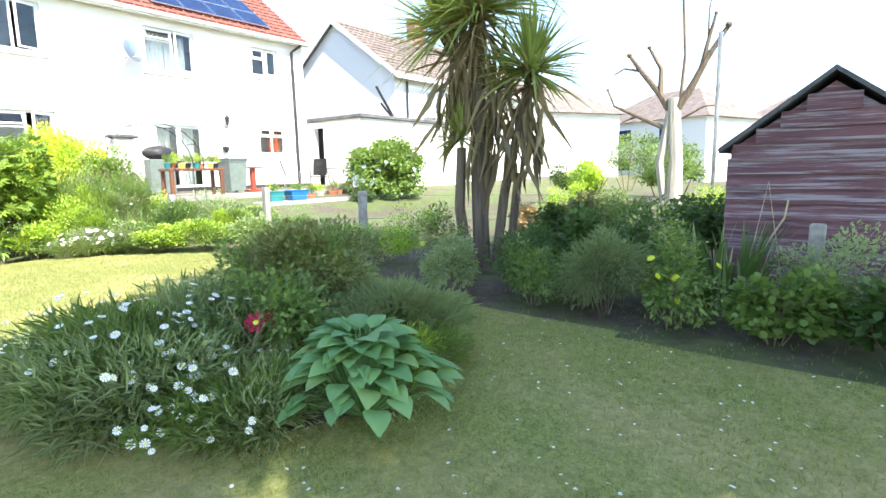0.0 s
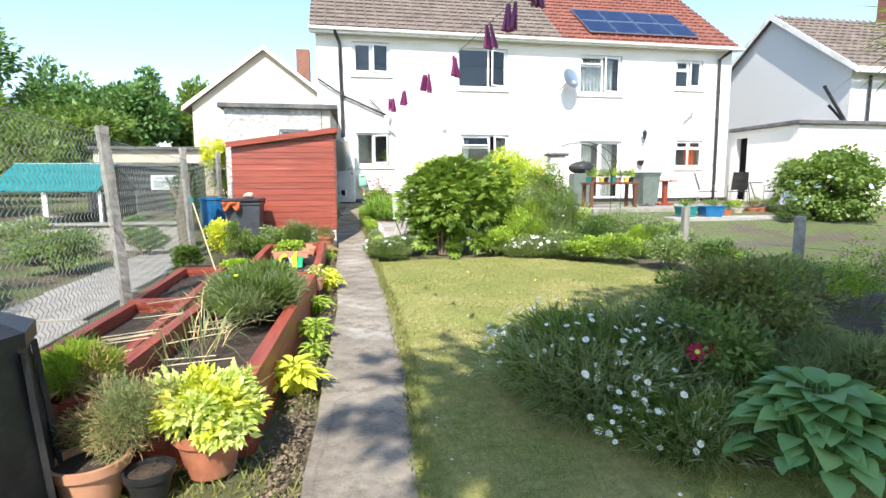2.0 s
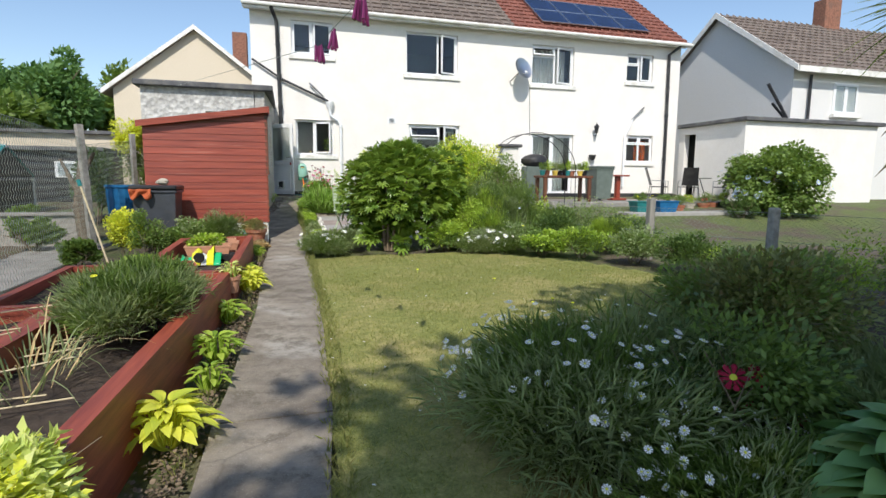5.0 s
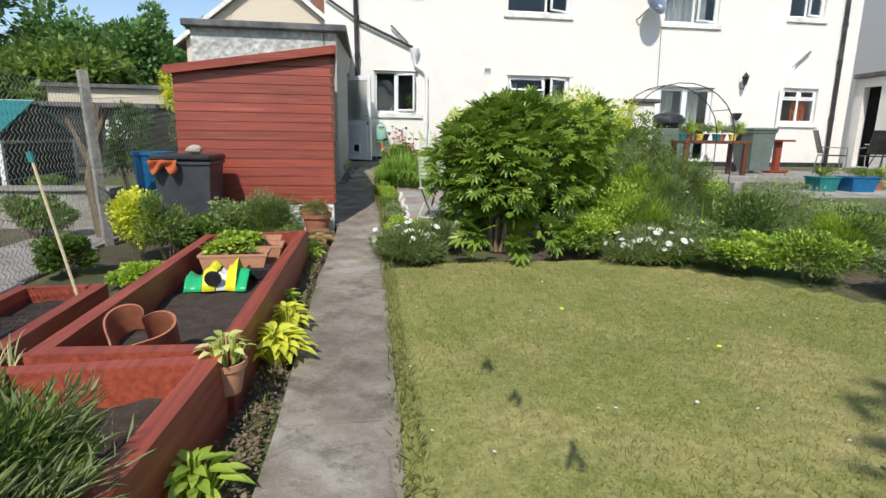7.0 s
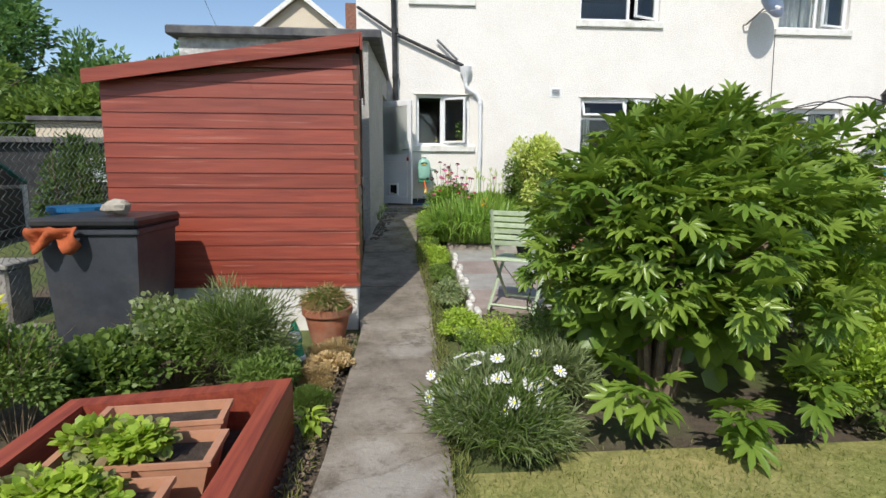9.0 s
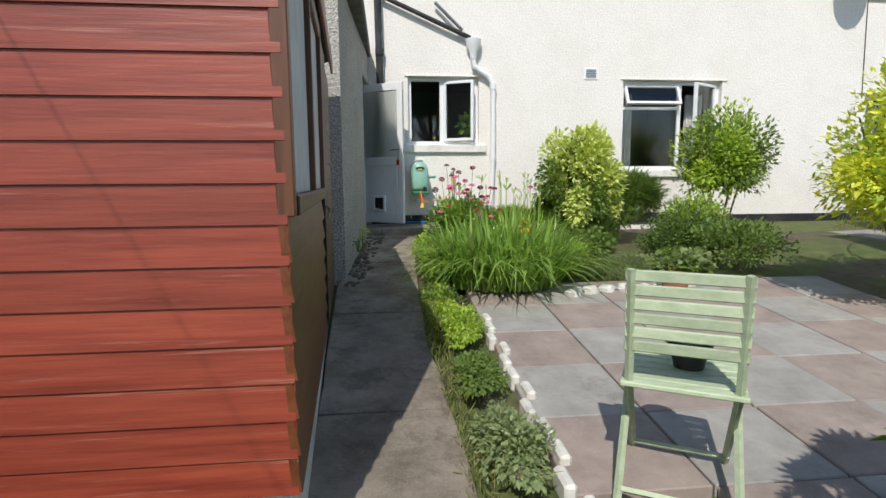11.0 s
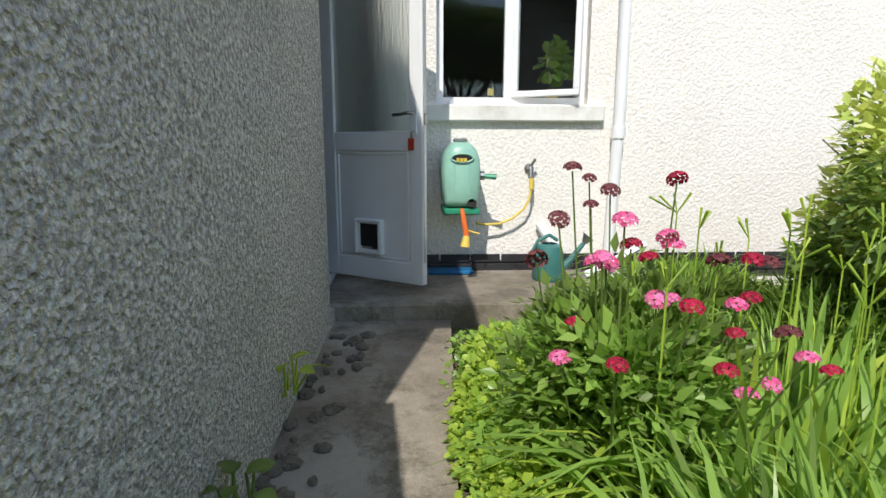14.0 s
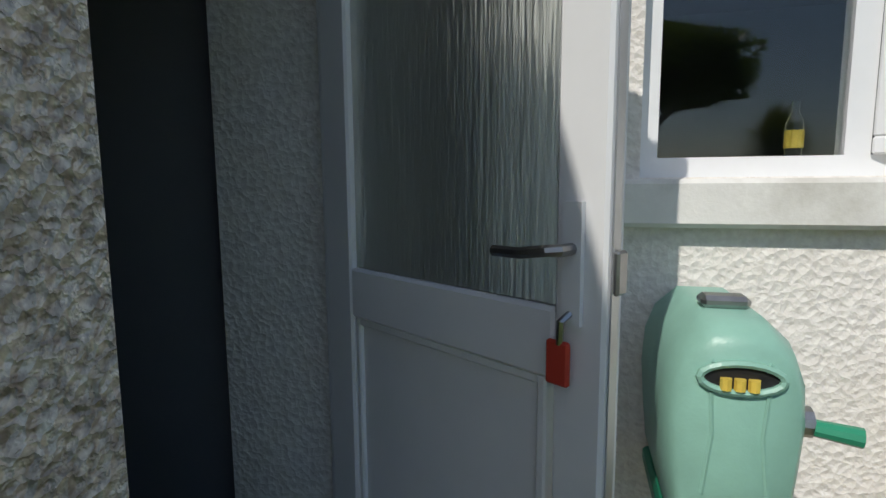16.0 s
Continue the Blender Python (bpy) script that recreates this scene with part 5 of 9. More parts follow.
# ---- trees ----
def tree(name, label, base, height, crown_c, crown_r, n, size, m, seed, trunk=0.25, clumps=40, spread=0.3):
    rs = np.random.default_rng(seed)
    t = thing(name, base, label, "tree")
    b = Build()
    c = Vector(crown_c)
    fork = Vector(base).lerp(c, 0.55)
    b.tube([base, Vector(base).lerp(fork, 0.5) + Vector((trunk * 0.3, 0, 0)), fork], [trunk, trunk * 0.8, trunk * 0.65], 9)
    for i in range(9):
        a = i * 2.4 + rs.random()
        e = c + Vector((math.cos(a) * crown_r[0] * 0.7, math.sin(a) * crown_r[1] * 0.7, crown_r[2] * (rs.random() * 0.9 - 0.2)))
        mid = fork.lerp(e, 0.5) + Vector((0, 0, 0.15 * crown_r[2]))
        b.tube([fork, mid, e], [trunk * 0.5, trunk * 0.3, trunk * 0.08], 6)
        e2 = mid + (e - mid) * 0.5 + Vector((rs.normal(), rs.normal(), rs.normal())) * crown_r[0] * 0.25
        b.tube([mid, e2], [trunk * 0.22, trunk * 0.06], 5)
    part("trunk", b, "bark", t)
    pos, out = foliage_pos(rs, crown_c, crown_r, n, clumps, spread, -0.5)
    v, f = scatter(LEAF, pos, out + rs.normal(size=out.shape) * 0.6, np.array([0, 0, 1.0]) + rs.normal(size=out.shape) * 0.6, size * (0.6 + 0.8 * rs.random(n)))
    link_mesh("crown", fast("crown", v, f, m, base), t)
    return t


tree("shade_tree", "broad leafy garden tree that shades the lawn", (2.4, -6.5, 0.2), 8, (2.45, -3.75, 6.4), (4.5, 4.0, 1.9), 36000, 0.25, "lf_mid", 11, 0.22, 120, 0.27)
for i, (x, y, h, r, m, lab) in enumerate([
        (-28, 44, 14.5, 5.6, "lf_far", "tall dark green broadleaf tree in woodland"), (-21.5, 46, 9.6, 3.8, "lf_far", "rounded dark green tree in woodland"),
        (-16.6, 45, 9.8, 3.6, "lf_far", "rounded green tree beyond the gardens"), (-12.0, 50, 9.2, 3.2, "lf_mid", "lighter green tree beside cream house"),
        (-22, 34, 7.0, 4.2, "lf_mid", "bright green bushy tree beyond the gardens"), (-15, 33, 5.6, 3.0, "lf_mid", "bright green low tree behind outbuilding"),
        (-15, 19, 6.4, 3.0, "lf_dark", "dark leafy tree beside the allotment"), (-11.5, 13, 5.0, 2.2, "lf_dark", "dark leafy garden tree by greenhouse"),
        (-34, 40, 11, 6.0, "lf_far", "tall dark green tree at woodland edge"), (-26, 24, 8, 5, "lf_dark", "dense dark tree beside the gardens")]):
    tree("broadleaf_tree", lab, (x, y, 0.6), h, (x, y, h * 0.62), (r * 1.15, r * 1.15, h * 0.5), 17000, 0.42 if y > 30 else 0.22, m, 20 + i, 0.28, 60, 0.27)
far = [(26, 9, 3.2), (21, 6, 2.4), (30, 2, 3.6), (17.5, 4.5, 2.0), (20, -1, 2.8), (24, -6, 3.4), (15, 1.0, 1.6), (16.5, 7.5, 1.7), (13.6, 5.6, 1.3)]
for i, (x, y, h) in enumerate(far):
    bush("garden_bush", (x, y, G(y)), "leafy green garden shrub in a neighbouring plot", "bush", (x, y, G(y) + h * 0.5), (h * 0.55, h * 0.6, h * 0.5), 1800, LEAF, 0.15, ["lf_mid", "lf_dark", "lf_lime"][i % 3], 60 + i, stems=4, stemr=0.03)

# bare pollarded tree and pole
t = thing("bare_tree", (11.7, 3.0, 0.3), "bare pollarded tree with pale trunk and lopped dark limbs", "tree")
b = Build()
T = Vector((11.7, 3.0, 0.3))
b.tube([T, T + Vector((0.05, 0.0, 1.2)), T + Vector((0, 0.08, 2.5))], [0.17, 0.14, 0.12], 10).tube([T + Vector((0, 0.12, 0)), T + Vector((0, 0.3, 1.2)), T + Vector((0, 0.12, 2.4))], [0.1, 0.09, 0.08], 8)
part("trunk", b, "bark_pale", t)
for pts, r in [([(0, 0.08, 2.5), (0, -0.25, 3.0), (0, -0.5, 3.5), (0, -0.85, 4.05)], 0.09), ([(0, 0.1, 2.5), (0, 0.35, 2.9), (0, 0.75, 3.4), (0, 1.0, 3.75)], 0.08), ([(0, 0.35, 2.9), (0, 0.35, 3.4), (0, 0.6, 3.85)], 0.06), ([(0, -0.05, 2.8), (0, -0.1, 3.6), (0, -0.02, 4.7), (0, -0.1, 5.3)], 0.035),
               ([(0, -0.4, 3.3), (0, -0.5, 3.8), (0, -0.62, 4.3)], 0.05), ([(0, 0.2, 2.2), (0, 0.8, 2.5), (0, 1.3, 2.75), (0, 1.45, 3.1)], 0.05), ([(0, 0.8, 2.5), (0, 1.1, 2.4)], 0.03), ([(0, -0.1, 2.4), (0, -0.5, 2.6), (0, -0.7, 2.6)], 0.025), ([(0, 0.75, 3.4), (0, 1.1, 3.5), (0, 1.3, 3.4)], 0.03), ([(0, -0.5, 3.5), (0, -0.5, 4.4), (0, -0.58, 5.0)], 0.02)]:
    P = [T + Vector(p) - Vector((0, 0, 0.3)) for p in pts]
    part("limb", Build().tube(P, [r * (1 - 0.55 * k / (len(P) - 1)) for k in range(len(P))], 7).blob(P[-1], (r * 0.75, r * 0.75, r * 0.6), 3, 8), "bark", t)
t = thing("pole", (10.1, 1.95, 0.3), "slim pale metal clothes pole", "pole")
part("pole_shaft", Build().tube([(10.1, 1.95, 0.25), (10.1, 1.95, 3.55)], 0.035, 8), "steel", t)
part("cap", Build().lathe((10.1, 1.95, 3.55), [(0.045, 0), (0.04, 0.04), (0.01, 0.06)], 8), "steel", t)


# ---- cordyline ----
def rosette(parent, c, n, length, seed, m="lf_palm", low=-0.5, w=0.032):
    rs = np.random.default_rng(seed)
    az = rs.random(n) * 2 * math.pi
    el = low + (1.5 - low) * rs.random(n) ** 0.8
    L = length * (0.75 + 0.4 * rs.random(n))
    s = np.linspace(0, 1, 5)[None]
    droop = (0.08 + 0.42 * rs.random(n) ** 1.5)[:, None]
    r = L[:, None] * s * np.cos(el)[:, None]
    z = L[:, None] * (s * np.sin(el)[:, None] - droop * s ** 2.3 * np.cos(el)[:, None].clip(0.1))
    d = np.stack([np.cos(az), np.sin(az)], 1)
    mid = np.stack([c[0] + r * d[:, :1], c[1] + r * d[:, 1:], c[2] + z], -1)
    ww = (w * (1 - s ** 3) * (0.6 + 0.8 * s * (1 - s) * 2) + 0.001)[..., None]
    side = np.stack([-d[:, 1], d[:, 0], 0.4 * rs.normal(size=n)], 1)[:, None]
    v = np.stack([mid - side * ww / 2, mid + side * ww / 2], 2).reshape(n, -1, 3)
    k = np.arange(4)
    q = np.stack([2 * k, 2 * k + 1, 2 * k + 3, 2 * k + 2], 1)
    f = (q[None] + (np.arange(n) * 10)[:, None, None]).reshape(-1, 4)
    link_mesh("frond", fast("frond", v.reshape(-1, 3), f, m, BASE[parent]), parent, kind="stuff")


t = thing("cabbage_palm", (5.2, 3.3, 0.33), "tall multi-stemmed cabbage palm with strap leaves and dead thatch", "palm tree")
for pts, r in [([(5.2, 3.34, 0.3), (5.25, 3.42, 1.5), (5.2, 3.38, 3.1)], 0.10), ([(5.25, 3.2, 0.3), (5.3, 3.1, 1.2), (5.2, 2.75, 2.3)], 0.06), ([(5.15, 3.5, 0.3), (5.15, 3.62, 1.0), (5.2, 3.62, 1.7)], 0.07), ([(5.3, 3.05, 0.3), (5.35, 2.95, 1.4)], 0.05), ([(5.3, 3.3, 1.4), (5.35, 3.6, 2.4), (5.3, 3.95, 3.0)], 0.06)]:
    part("trunk", Build().tube(pts, [r, r * 0.9, r * 0.8][:len(pts)], 9), "bark", t)
for c, n, L, sd in [((5.2, 3.36, 3.15), 430, 0.98, 1), ((5.3, 3.95, 3.05), 250, 0.9, 7), ((5.2, 2.72, 2.45), 230, 0.72, 2), ((5.2, 3.62, 1.8), 150, 0.50, 3), ((5.25, 3.2, 3.5), 200, 0.9, 8)]:
    rosette(t, c, n, L, sd)
for c, n, L, sd in [((5.2, 3.38, 3.0), 120, 0.8, 4), ((5.2, 2.74, 2.3), 60, 0.55, 5), ((5.25, 3.7, 2.7), 70, 0.65, 6), ((5.25, 3.15, 2.3), 50, 0.55, 9)]:
    rosette(t, c, n, L, sd, "lf_thatch", -1.5, 0.028)
    rs = np.random.default_rng(sd)
    nn = 36
    pos = np.array(c) + rs.normal(size=(nn, 3)) * np.array([0.10, 0.12, 0.25]) - np.array([0, 0, 0.2])
    v, f = scatter(NEEDLE, pos, rs.normal(size=(nn, 3)) * 0.25 + np.array([0, 0, -1.0]), rs.normal(size=(nn, 3)), 0.45 + 0.4 * rs.random(nn))
    link_mesh("thatch", fast("thatch", v, f, "lf_thatch", BASE[t]), t, kind="stuff")


# ---- island bed ----
def cordate(n=7):
    """A broad ribbed heart-shaped leaf with a bent blade."""
    v, f = [], []
    rows = [(0.0, 0.03), (0.12, 0.26), (0.32, 0.37), (0.55, 0.33), (0.78, 0.19), (1.0, 0.0)]
    for s, w in rows:
        z = 0.22 * s - 0.42 * s * s
        for u in (-1, -0.5, 0, 0.5, 1):
            v.append((u * w, s, z + 0.10 * abs(u) * w * 2 + 0.012 * (1 if abs(u) == 0.5 else 0)))
    for i in range(len(rows) - 1):
        for k in range(4):
            f.append((i * 5 + k, i * 5 + k + 1, i * 5 + 5 + k + 1, i * 5 + 5 + k))
    return np.array(v), np.array(f)


CV, CF = cordate()


def hosta(name, base, r, n, size, m, label, seed, group="", flat=0.35, category="plant", narrow=1.0):
    rs = np.random.default_rng(seed)
    t = thing(name, base, label, category, group)
    me = fast("leaf", CV * np.array([narrow, 1, 1]), CF, m)
    me.shade_smooth()
    st = Build()
    ms = []
    for i in range(n):
        k = (i + 0.5) / n
        a = i * 2.399 + rs.normal() * 0.15
        el = 1.0 - 1.25 * k ** 0.7
        rr = r * (0.12 + 0.62 * k)
        p = Vector(base) + Vector((math.cos(a) * rr, math.sin(a) * rr, r * (0.72 - 0.50 * k) + 0.06))
        d = Vector((math.cos(a) * math.cos(el), math.sin(a) * math.cos(el), math.sin(el) * flat))
        sd = d.cross(Vector((0, 0, 1))).normalized()
        up = sd.cross(d).normalized()
        R = Matrix((sd, d.normalized(), up)).transposed().to_4x4()
        ms.append(Matrix.Translation(p) @ R @ Matrix.Rotation(rs.normal() * 0.25, 4, "Y") @ Matrix.Diagonal((*[size * (0.75 + 0.45 * rs.random())] * 3, 1)))
        st.tube([Vector(base) + Vector((math.cos(a), math.sin(a), 0)) * 0.03, p], [0.006, 0.004], 4)
    copies("leaf", me, t, ms)
    part("stalk", st, m, t, kind="stuff")
    return t


hosta("hosta", (1.82, 1.75, 0.27), 0.50, 135, 0.150, "lf_hosta", "blue-green hosta with broad ribbed leaves at lawn island", 1)
bush("daisy_clump", (1.5, 2.9, 0.28), "sprawling grassy daisy clump with small white flowers", "flower", (1.33, 2.80, 0.44), (0.78, 0.66, 0.36), 7500, NEEDLE, 0.13, "lf_grey", 31, 34, 0.42, 40, 0.003, -0.35, "lf_mid", ("petal_white", 290, 0.036), low=-0.15)
bush("daisy_clump", (1.2, 3.4, 0.28), "outer daisy stems leaning over the lawn with white flowers", "flower", (1.25, 3.3, 0.46), (0.55, 0.45, 0.30), 650, NEEDLE, 0.10, "lf_grey", 37, 22, 0.4, 40, 0.002, -0.1, "lf_mid", ("petal_white", 190, 0.040), low=0.0)
bush("spirea_bush", (2.45, 3.05, 0.28), "rounded shrub with bronze-tipped small leaves", "bush", (2.42, 3.0, 0.74), (0.60, 0.60, 0.44), 9000, LEAF, 0.055, "lf_bronze", 32, 26, 0.36, 9, 0.01, -0.2, "lf_mid")
bush("rose_bush", (1.6, 2.3, 0.28), "low rose bush with dark red blooms", "bush", (1.75, 2.5, 0.60), (0.42, 0.42, 0.36), 2600, LEAF, 0.055, "lf_mid", 33, 14, 0.4, 6, 0.006, 0.1, "lf_dark", ("petal_red", 5, 0.10))
bush("low_border_plant", (1.5, 2.0, 0.28), "low wispy green plant with tiny white flowers", "plant", (1.45, 2.05, 0.38), (0.5, 0.32, 0.18), 2600, NEEDLE, 0.10, "lf_mid", 35, 20, 0.45, 16, 0.003, -0.4, "lf_grey", ("petal_white", 60, 0.03), low=-0.1)
bush("low_border_plant", (2.3, 1.85, 0.28), "low feathery green plant at bed edge", "plant", (2.35, 1.95, 0.38), (0.42, 0.3, 0.2), 2200, NEEDLE, 0.10, "lf_lime", 36, 20, 0.45, 16, 0.003, -0.4, "lf_mid", low=-0.1)
bush("lavender_bush", (2.45, 2.2, 0.28), "grey-green feathery plant behind hosta", "plant", (2.5, 2.25, 0.46), (0.5, 0.42, 0.28), 3600, NEEDLE, 0.13, "lf_grey", 34, 16, 0.4, 6, 0.005, -0.4)
bed = Build()
vs = [(2.0 + 1.0 * math.cos(a) * (1 + 0.05 * math.sin(3 * a)), 2.55 + 0.8 * math.sin(a), G(2.5) + 0.03) for a in np.linspace(0, 2 * math.pi, 28, endpoint=False)]
bed.add(vs + [(2.0, 2.55, G(2.5) + 0.07)] + [(x_, y_, G(2.5) - 0.05) for x_, y_, z_ in vs], [(i, (i + 1) % 28, 28) for i in range(28)] + [((i + 1) % 28, i, 29 + i, 29 + (i + 1) % 28) for i in range(28)])
part("flower_bed", bed, "soil", None, "dark soil of the island flower bed", "structure")

# ---- right border ----
def strap_clump(name, base, r, n, L, w, m, label, seed, lean=(0.25, 0.8), m2=None, category="plant"):
    rs = np.random.default_rng(seed)
    t = thing(name, base, label, category)
    for mm, share in ((m, 0.75 if m2 else 1.0),) + (((m2, 0.25),) if m2 else ()):
        k = int(n * share)
        a, q = rs.random(k) * 2 * math.pi, np.sqrt(rs.random(k))
        pts = np.stack([base[0] + r[0] * q * np.cos(a), base[1] + r[1] * q * np.sin(a), np.full(k, base[2])], 1)
        v, f = blades(rs, pts, a + rs.normal(size=k) * 0.7, L * (0.6 + 0.6 * rs.random(k)), np.full(k, w) * (0.7 + 0.6 * rs.random(k)), lean[0] + (lean[1] - lean[0]) * rs.random(k))
        link_mesh("blade", fast("blade", v, f, mm, base), t, kind="stuff")
    return t


spots = [(4.05, 2.95, 0.30, "lf_grey", LEAF, 0.06, "pale grey-green leafy perennial under palm", 0.30), (4.6, 2.5, 0.42, "lf_dark", LEAF, 0.06, "dark leafy shrub in shaded border", 0.38), (4.15, 2.1, 0.34, "lf_mid", LEAF, 0.05, "leafy green border perennial", 0.34),
         (4.75, 1.9, 0.5, "lf_dark", ROUND, 0.07, "dark round-leaved shrub in shaded border", 0.45), (4.25, 1.5, 0.36, "lf_grey", NEEDLE, 0.10, "feathery grey-green border plant", 0.36), (4.95, 1.35, 0.45, "lf_dark", LEAF, 0.06, "dark leafy shrub beside old shed", 0.48),
         (4.2, 0.95, 0.36, "lf_mid", LEAF, 0.06, "leafy plant with yellow flowers", 0.40), (4.15, 0.3, 0.34, "lf_mid", ROUND, 0.07, "leafy green plant at border edge", 0.30), (4.1, -0.35, 0.36, "lf_dark", ROUND, 0.07, "low dark leafy ground plant", 0.28), (4.55, 0.0, 0.4, "lf_grey", LEAF, 0.05, "grey-green leafy perennial by old shed", 0.42),
         (4.6, 3.5, 0.36, "lf_mid", LEAF, 0.05, "leafy plant with yellow flowers near palm", 0.40), (4.9, 4.2, 0.42, "lf_lime", LEAF, 0.05, "lime green leafy plant near fence", 0.42), (4.15, -1.1, 0.4, "lf_dark", ROUND, 0.07, "low dark leafy ground plant", 0.28), (4.8, -0.7, 0.4, "lf_mid", LEAF, 0.06, "leafy green border plant", 0.4)]
for i, (x, y, r, m, tpl, sz, lab, h) in enumerate(spots):
    fl = ("petal_yellow", 10, 0.05) if "yellow" in lab else None
    bush("border_plant", (x, y, G(y)), lab, "plant", (x, y, G(y) + h * 0.85), (r, r * 1.05, h), 1700, tpl, sz, m, 100 + i, 12, 0.45, 6, 0.005, 0.15, None, fl)
strap_clump("iris_clump", (4.75, 0.72, 0.28), (0.22, 0.22), 90, 0.95, 0.035, "lf_dark", "tall dark green iris leaves against old shed", 41, (0.05, 0.3), "lf_grey")
t = thing("concrete_post", (4.75, 0.15, 0.27), "short weathered grey concrete fence post", "post")
part("shaft", Build().box(4.70, 4.80, 0.10, 0.20, 0.2, 1.02, 0.012), "conc_post", t)
for i, (x, y, h, m) in enumerate([(6.6, 2.2, 0.9, "lf_mid"), (7.4, 3.0, 0.9, "lf_bronze"), (8.2, 1.6, 1.0, "lf_lime"), (6.9, 1.2, 1.0, "lf_dark"), (8.8, 3.4, 0.9, "lf_mid"), (6.2, 2.9, 0.75, "lf_dark"), (9.6, 4.4, 0.8, "lf_lime"), (7.8, 4.2, 0.55, "lf_dry")]):
    bush("garden_bush", (x, y, G(y)), "leafy shrub in the neighbouring garden", "bush", (x, y, G(y) + h * 0.5), (h * 0.6, h * 0.65, h * 0.5), 1900, ROUND if i % 2 else LEAF, 0.07, m, 130 + i, 16, 0.4, 5, 0.012)


# ---- low boundary fence ----
def chain_link(name, a, bb, z0, z1, label, step=0.075, r=0.0030, sag=0.0):
    """Woven wire between two ends: zigzag wires side by side, three-sided."""
    a, bb = Vector(a), Vector(bb)
    L = (bb - a).length
    d = (bb - a).normalized()
    nrm = Vector((-d.y, d.x, 0))
    n, rows = int(L / step), int((z1 - z0) / (step * 0.55))
    k = np.arange(rows + 1)
    V, F = [], []
    tri_ = [(0.0, 1.0), (0.87, -0.5), (-0.87, -0.5)]
    for i in range(n):
        s = i * step + (k % 2) * step * 1.04
        z = z0 + (z1 - z0) * k / rows
        off = ((k % 2) * 2 - 1) * 0.004
        for c, q in tri_:
            P = np.stack([a.x + d.x * (s + c * r) + nrm.x * (off + q * r), a.y + d.y * (s + c * r) + nrm.y * (off + q * r), a.z + (bb.z - a.z) * s / L + z], 1)
            V.append(P)
        o = i * 3 * (rows + 1)
        for c in range(3):
            c2 = (c + 1) % 3
            F.append(np.stack([o + c * (rows + 1) + k[:-1], o + c2 * (rows + 1) + k[:-1], o + c2 * (rows + 1) + k[1:], o + c * (rows + 1) + k[1:]], 1))
    t = thing(name, tuple(a), label, "fence")
    link_mesh("wire_mesh", fast("wire_mesh", np.concatenate(V), np.concatenate(F), "wire", tuple(a)), t, kind="stuff")
    for z in (z0 + 0.02, (z0 + z1) / 2, z1):
        part("line_wire", Build().tube([a + Vector((0, 0, z)), bb + Vector((0, 0, z))], 0.003, 4), "wire", t)
    return t


chain_link("chain_link_fence", (5.2, 7.6, 0.30), (5.93, 6.1, 0.30), 0.05, 0.78, "low sagging chain-link fence between gardens")
chain_link("chain_link_fence", (5.93, 6.1, 0.30), (6.6, 4.3, 0.30), 0.05, 0.78, "low sagging chain-link fence between gardens")
chain_link("chain_link_fence", (6.6, 4.3, 0.30), (7.2, 2.4, 0.30), 0.05, 0.78, "low sagging chain-link fence between gardens")
chain_link("chain_link_fence", (4.6, 9.6, 0.30), (5.2, 7.6, 0.30), 0.05, 0.78, "low sagging chain-link fence behind plants")
t = thing("wooden_post", (5.2, 7.6, 0.3), "pale weathered square wooden fence post", "post")
part("shaft", Build().box(5.15, 5.25, 7.55, 7.65, 0.2, 1.22, 0.008), "grey_wood", t)
for x, y, h in ((5.93, 6.1, 1.15), (6.6, 4.3, 1.05), (4.6, 9.6, 1.1)):
    t = thing("concrete_post", (x, y, 0.3), "dark weathered concrete fence post with low wire", "post")
    part("shaft", Build().box(x - 0.055, x + 0.055, y - 0.055, y + 0.055, 0.2, h, 0.012), "conc_post", t)

# ---- far bed ----
PALM_LOBES = 9


def palmate():
    v, f = [(0, 0.18, 0.03)], []
    angs = np.linspace(-2.25, 2.25, PALM_LOBES)
    gap = (angs[1] - angs[0]) / 2
    for i, a in enumerate(angs):
        r = 1.0 - 0.15 * abs(a)
        pt = lambda aa, rr, z: (math.sin(aa) * rr, 0.18 + math.cos(aa) * rr, z + 0.05 * abs(math.sin(aa)))
        o = len(v)
        v += [pt(a - gap, 0.38, 0.05), pt(a - gap * 0.60, 0.72 * r, 0.05), pt(a, r, -0.07), pt(a + gap * 0.60, 0.72 * r, 0.05), pt(a + gap, 0.38, 0.05), pt(a, 0.55 * r, -0.015)]
        f += [(0, o, o + 5), (o, o + 1, o + 5), (o + 1, o + 2, o + 5), (o + 5, o + 2, o + 3), (o + 5, o + 3, o + 4), (0, o + 5, o + 4)]
    return np.array(v), np.array(f)


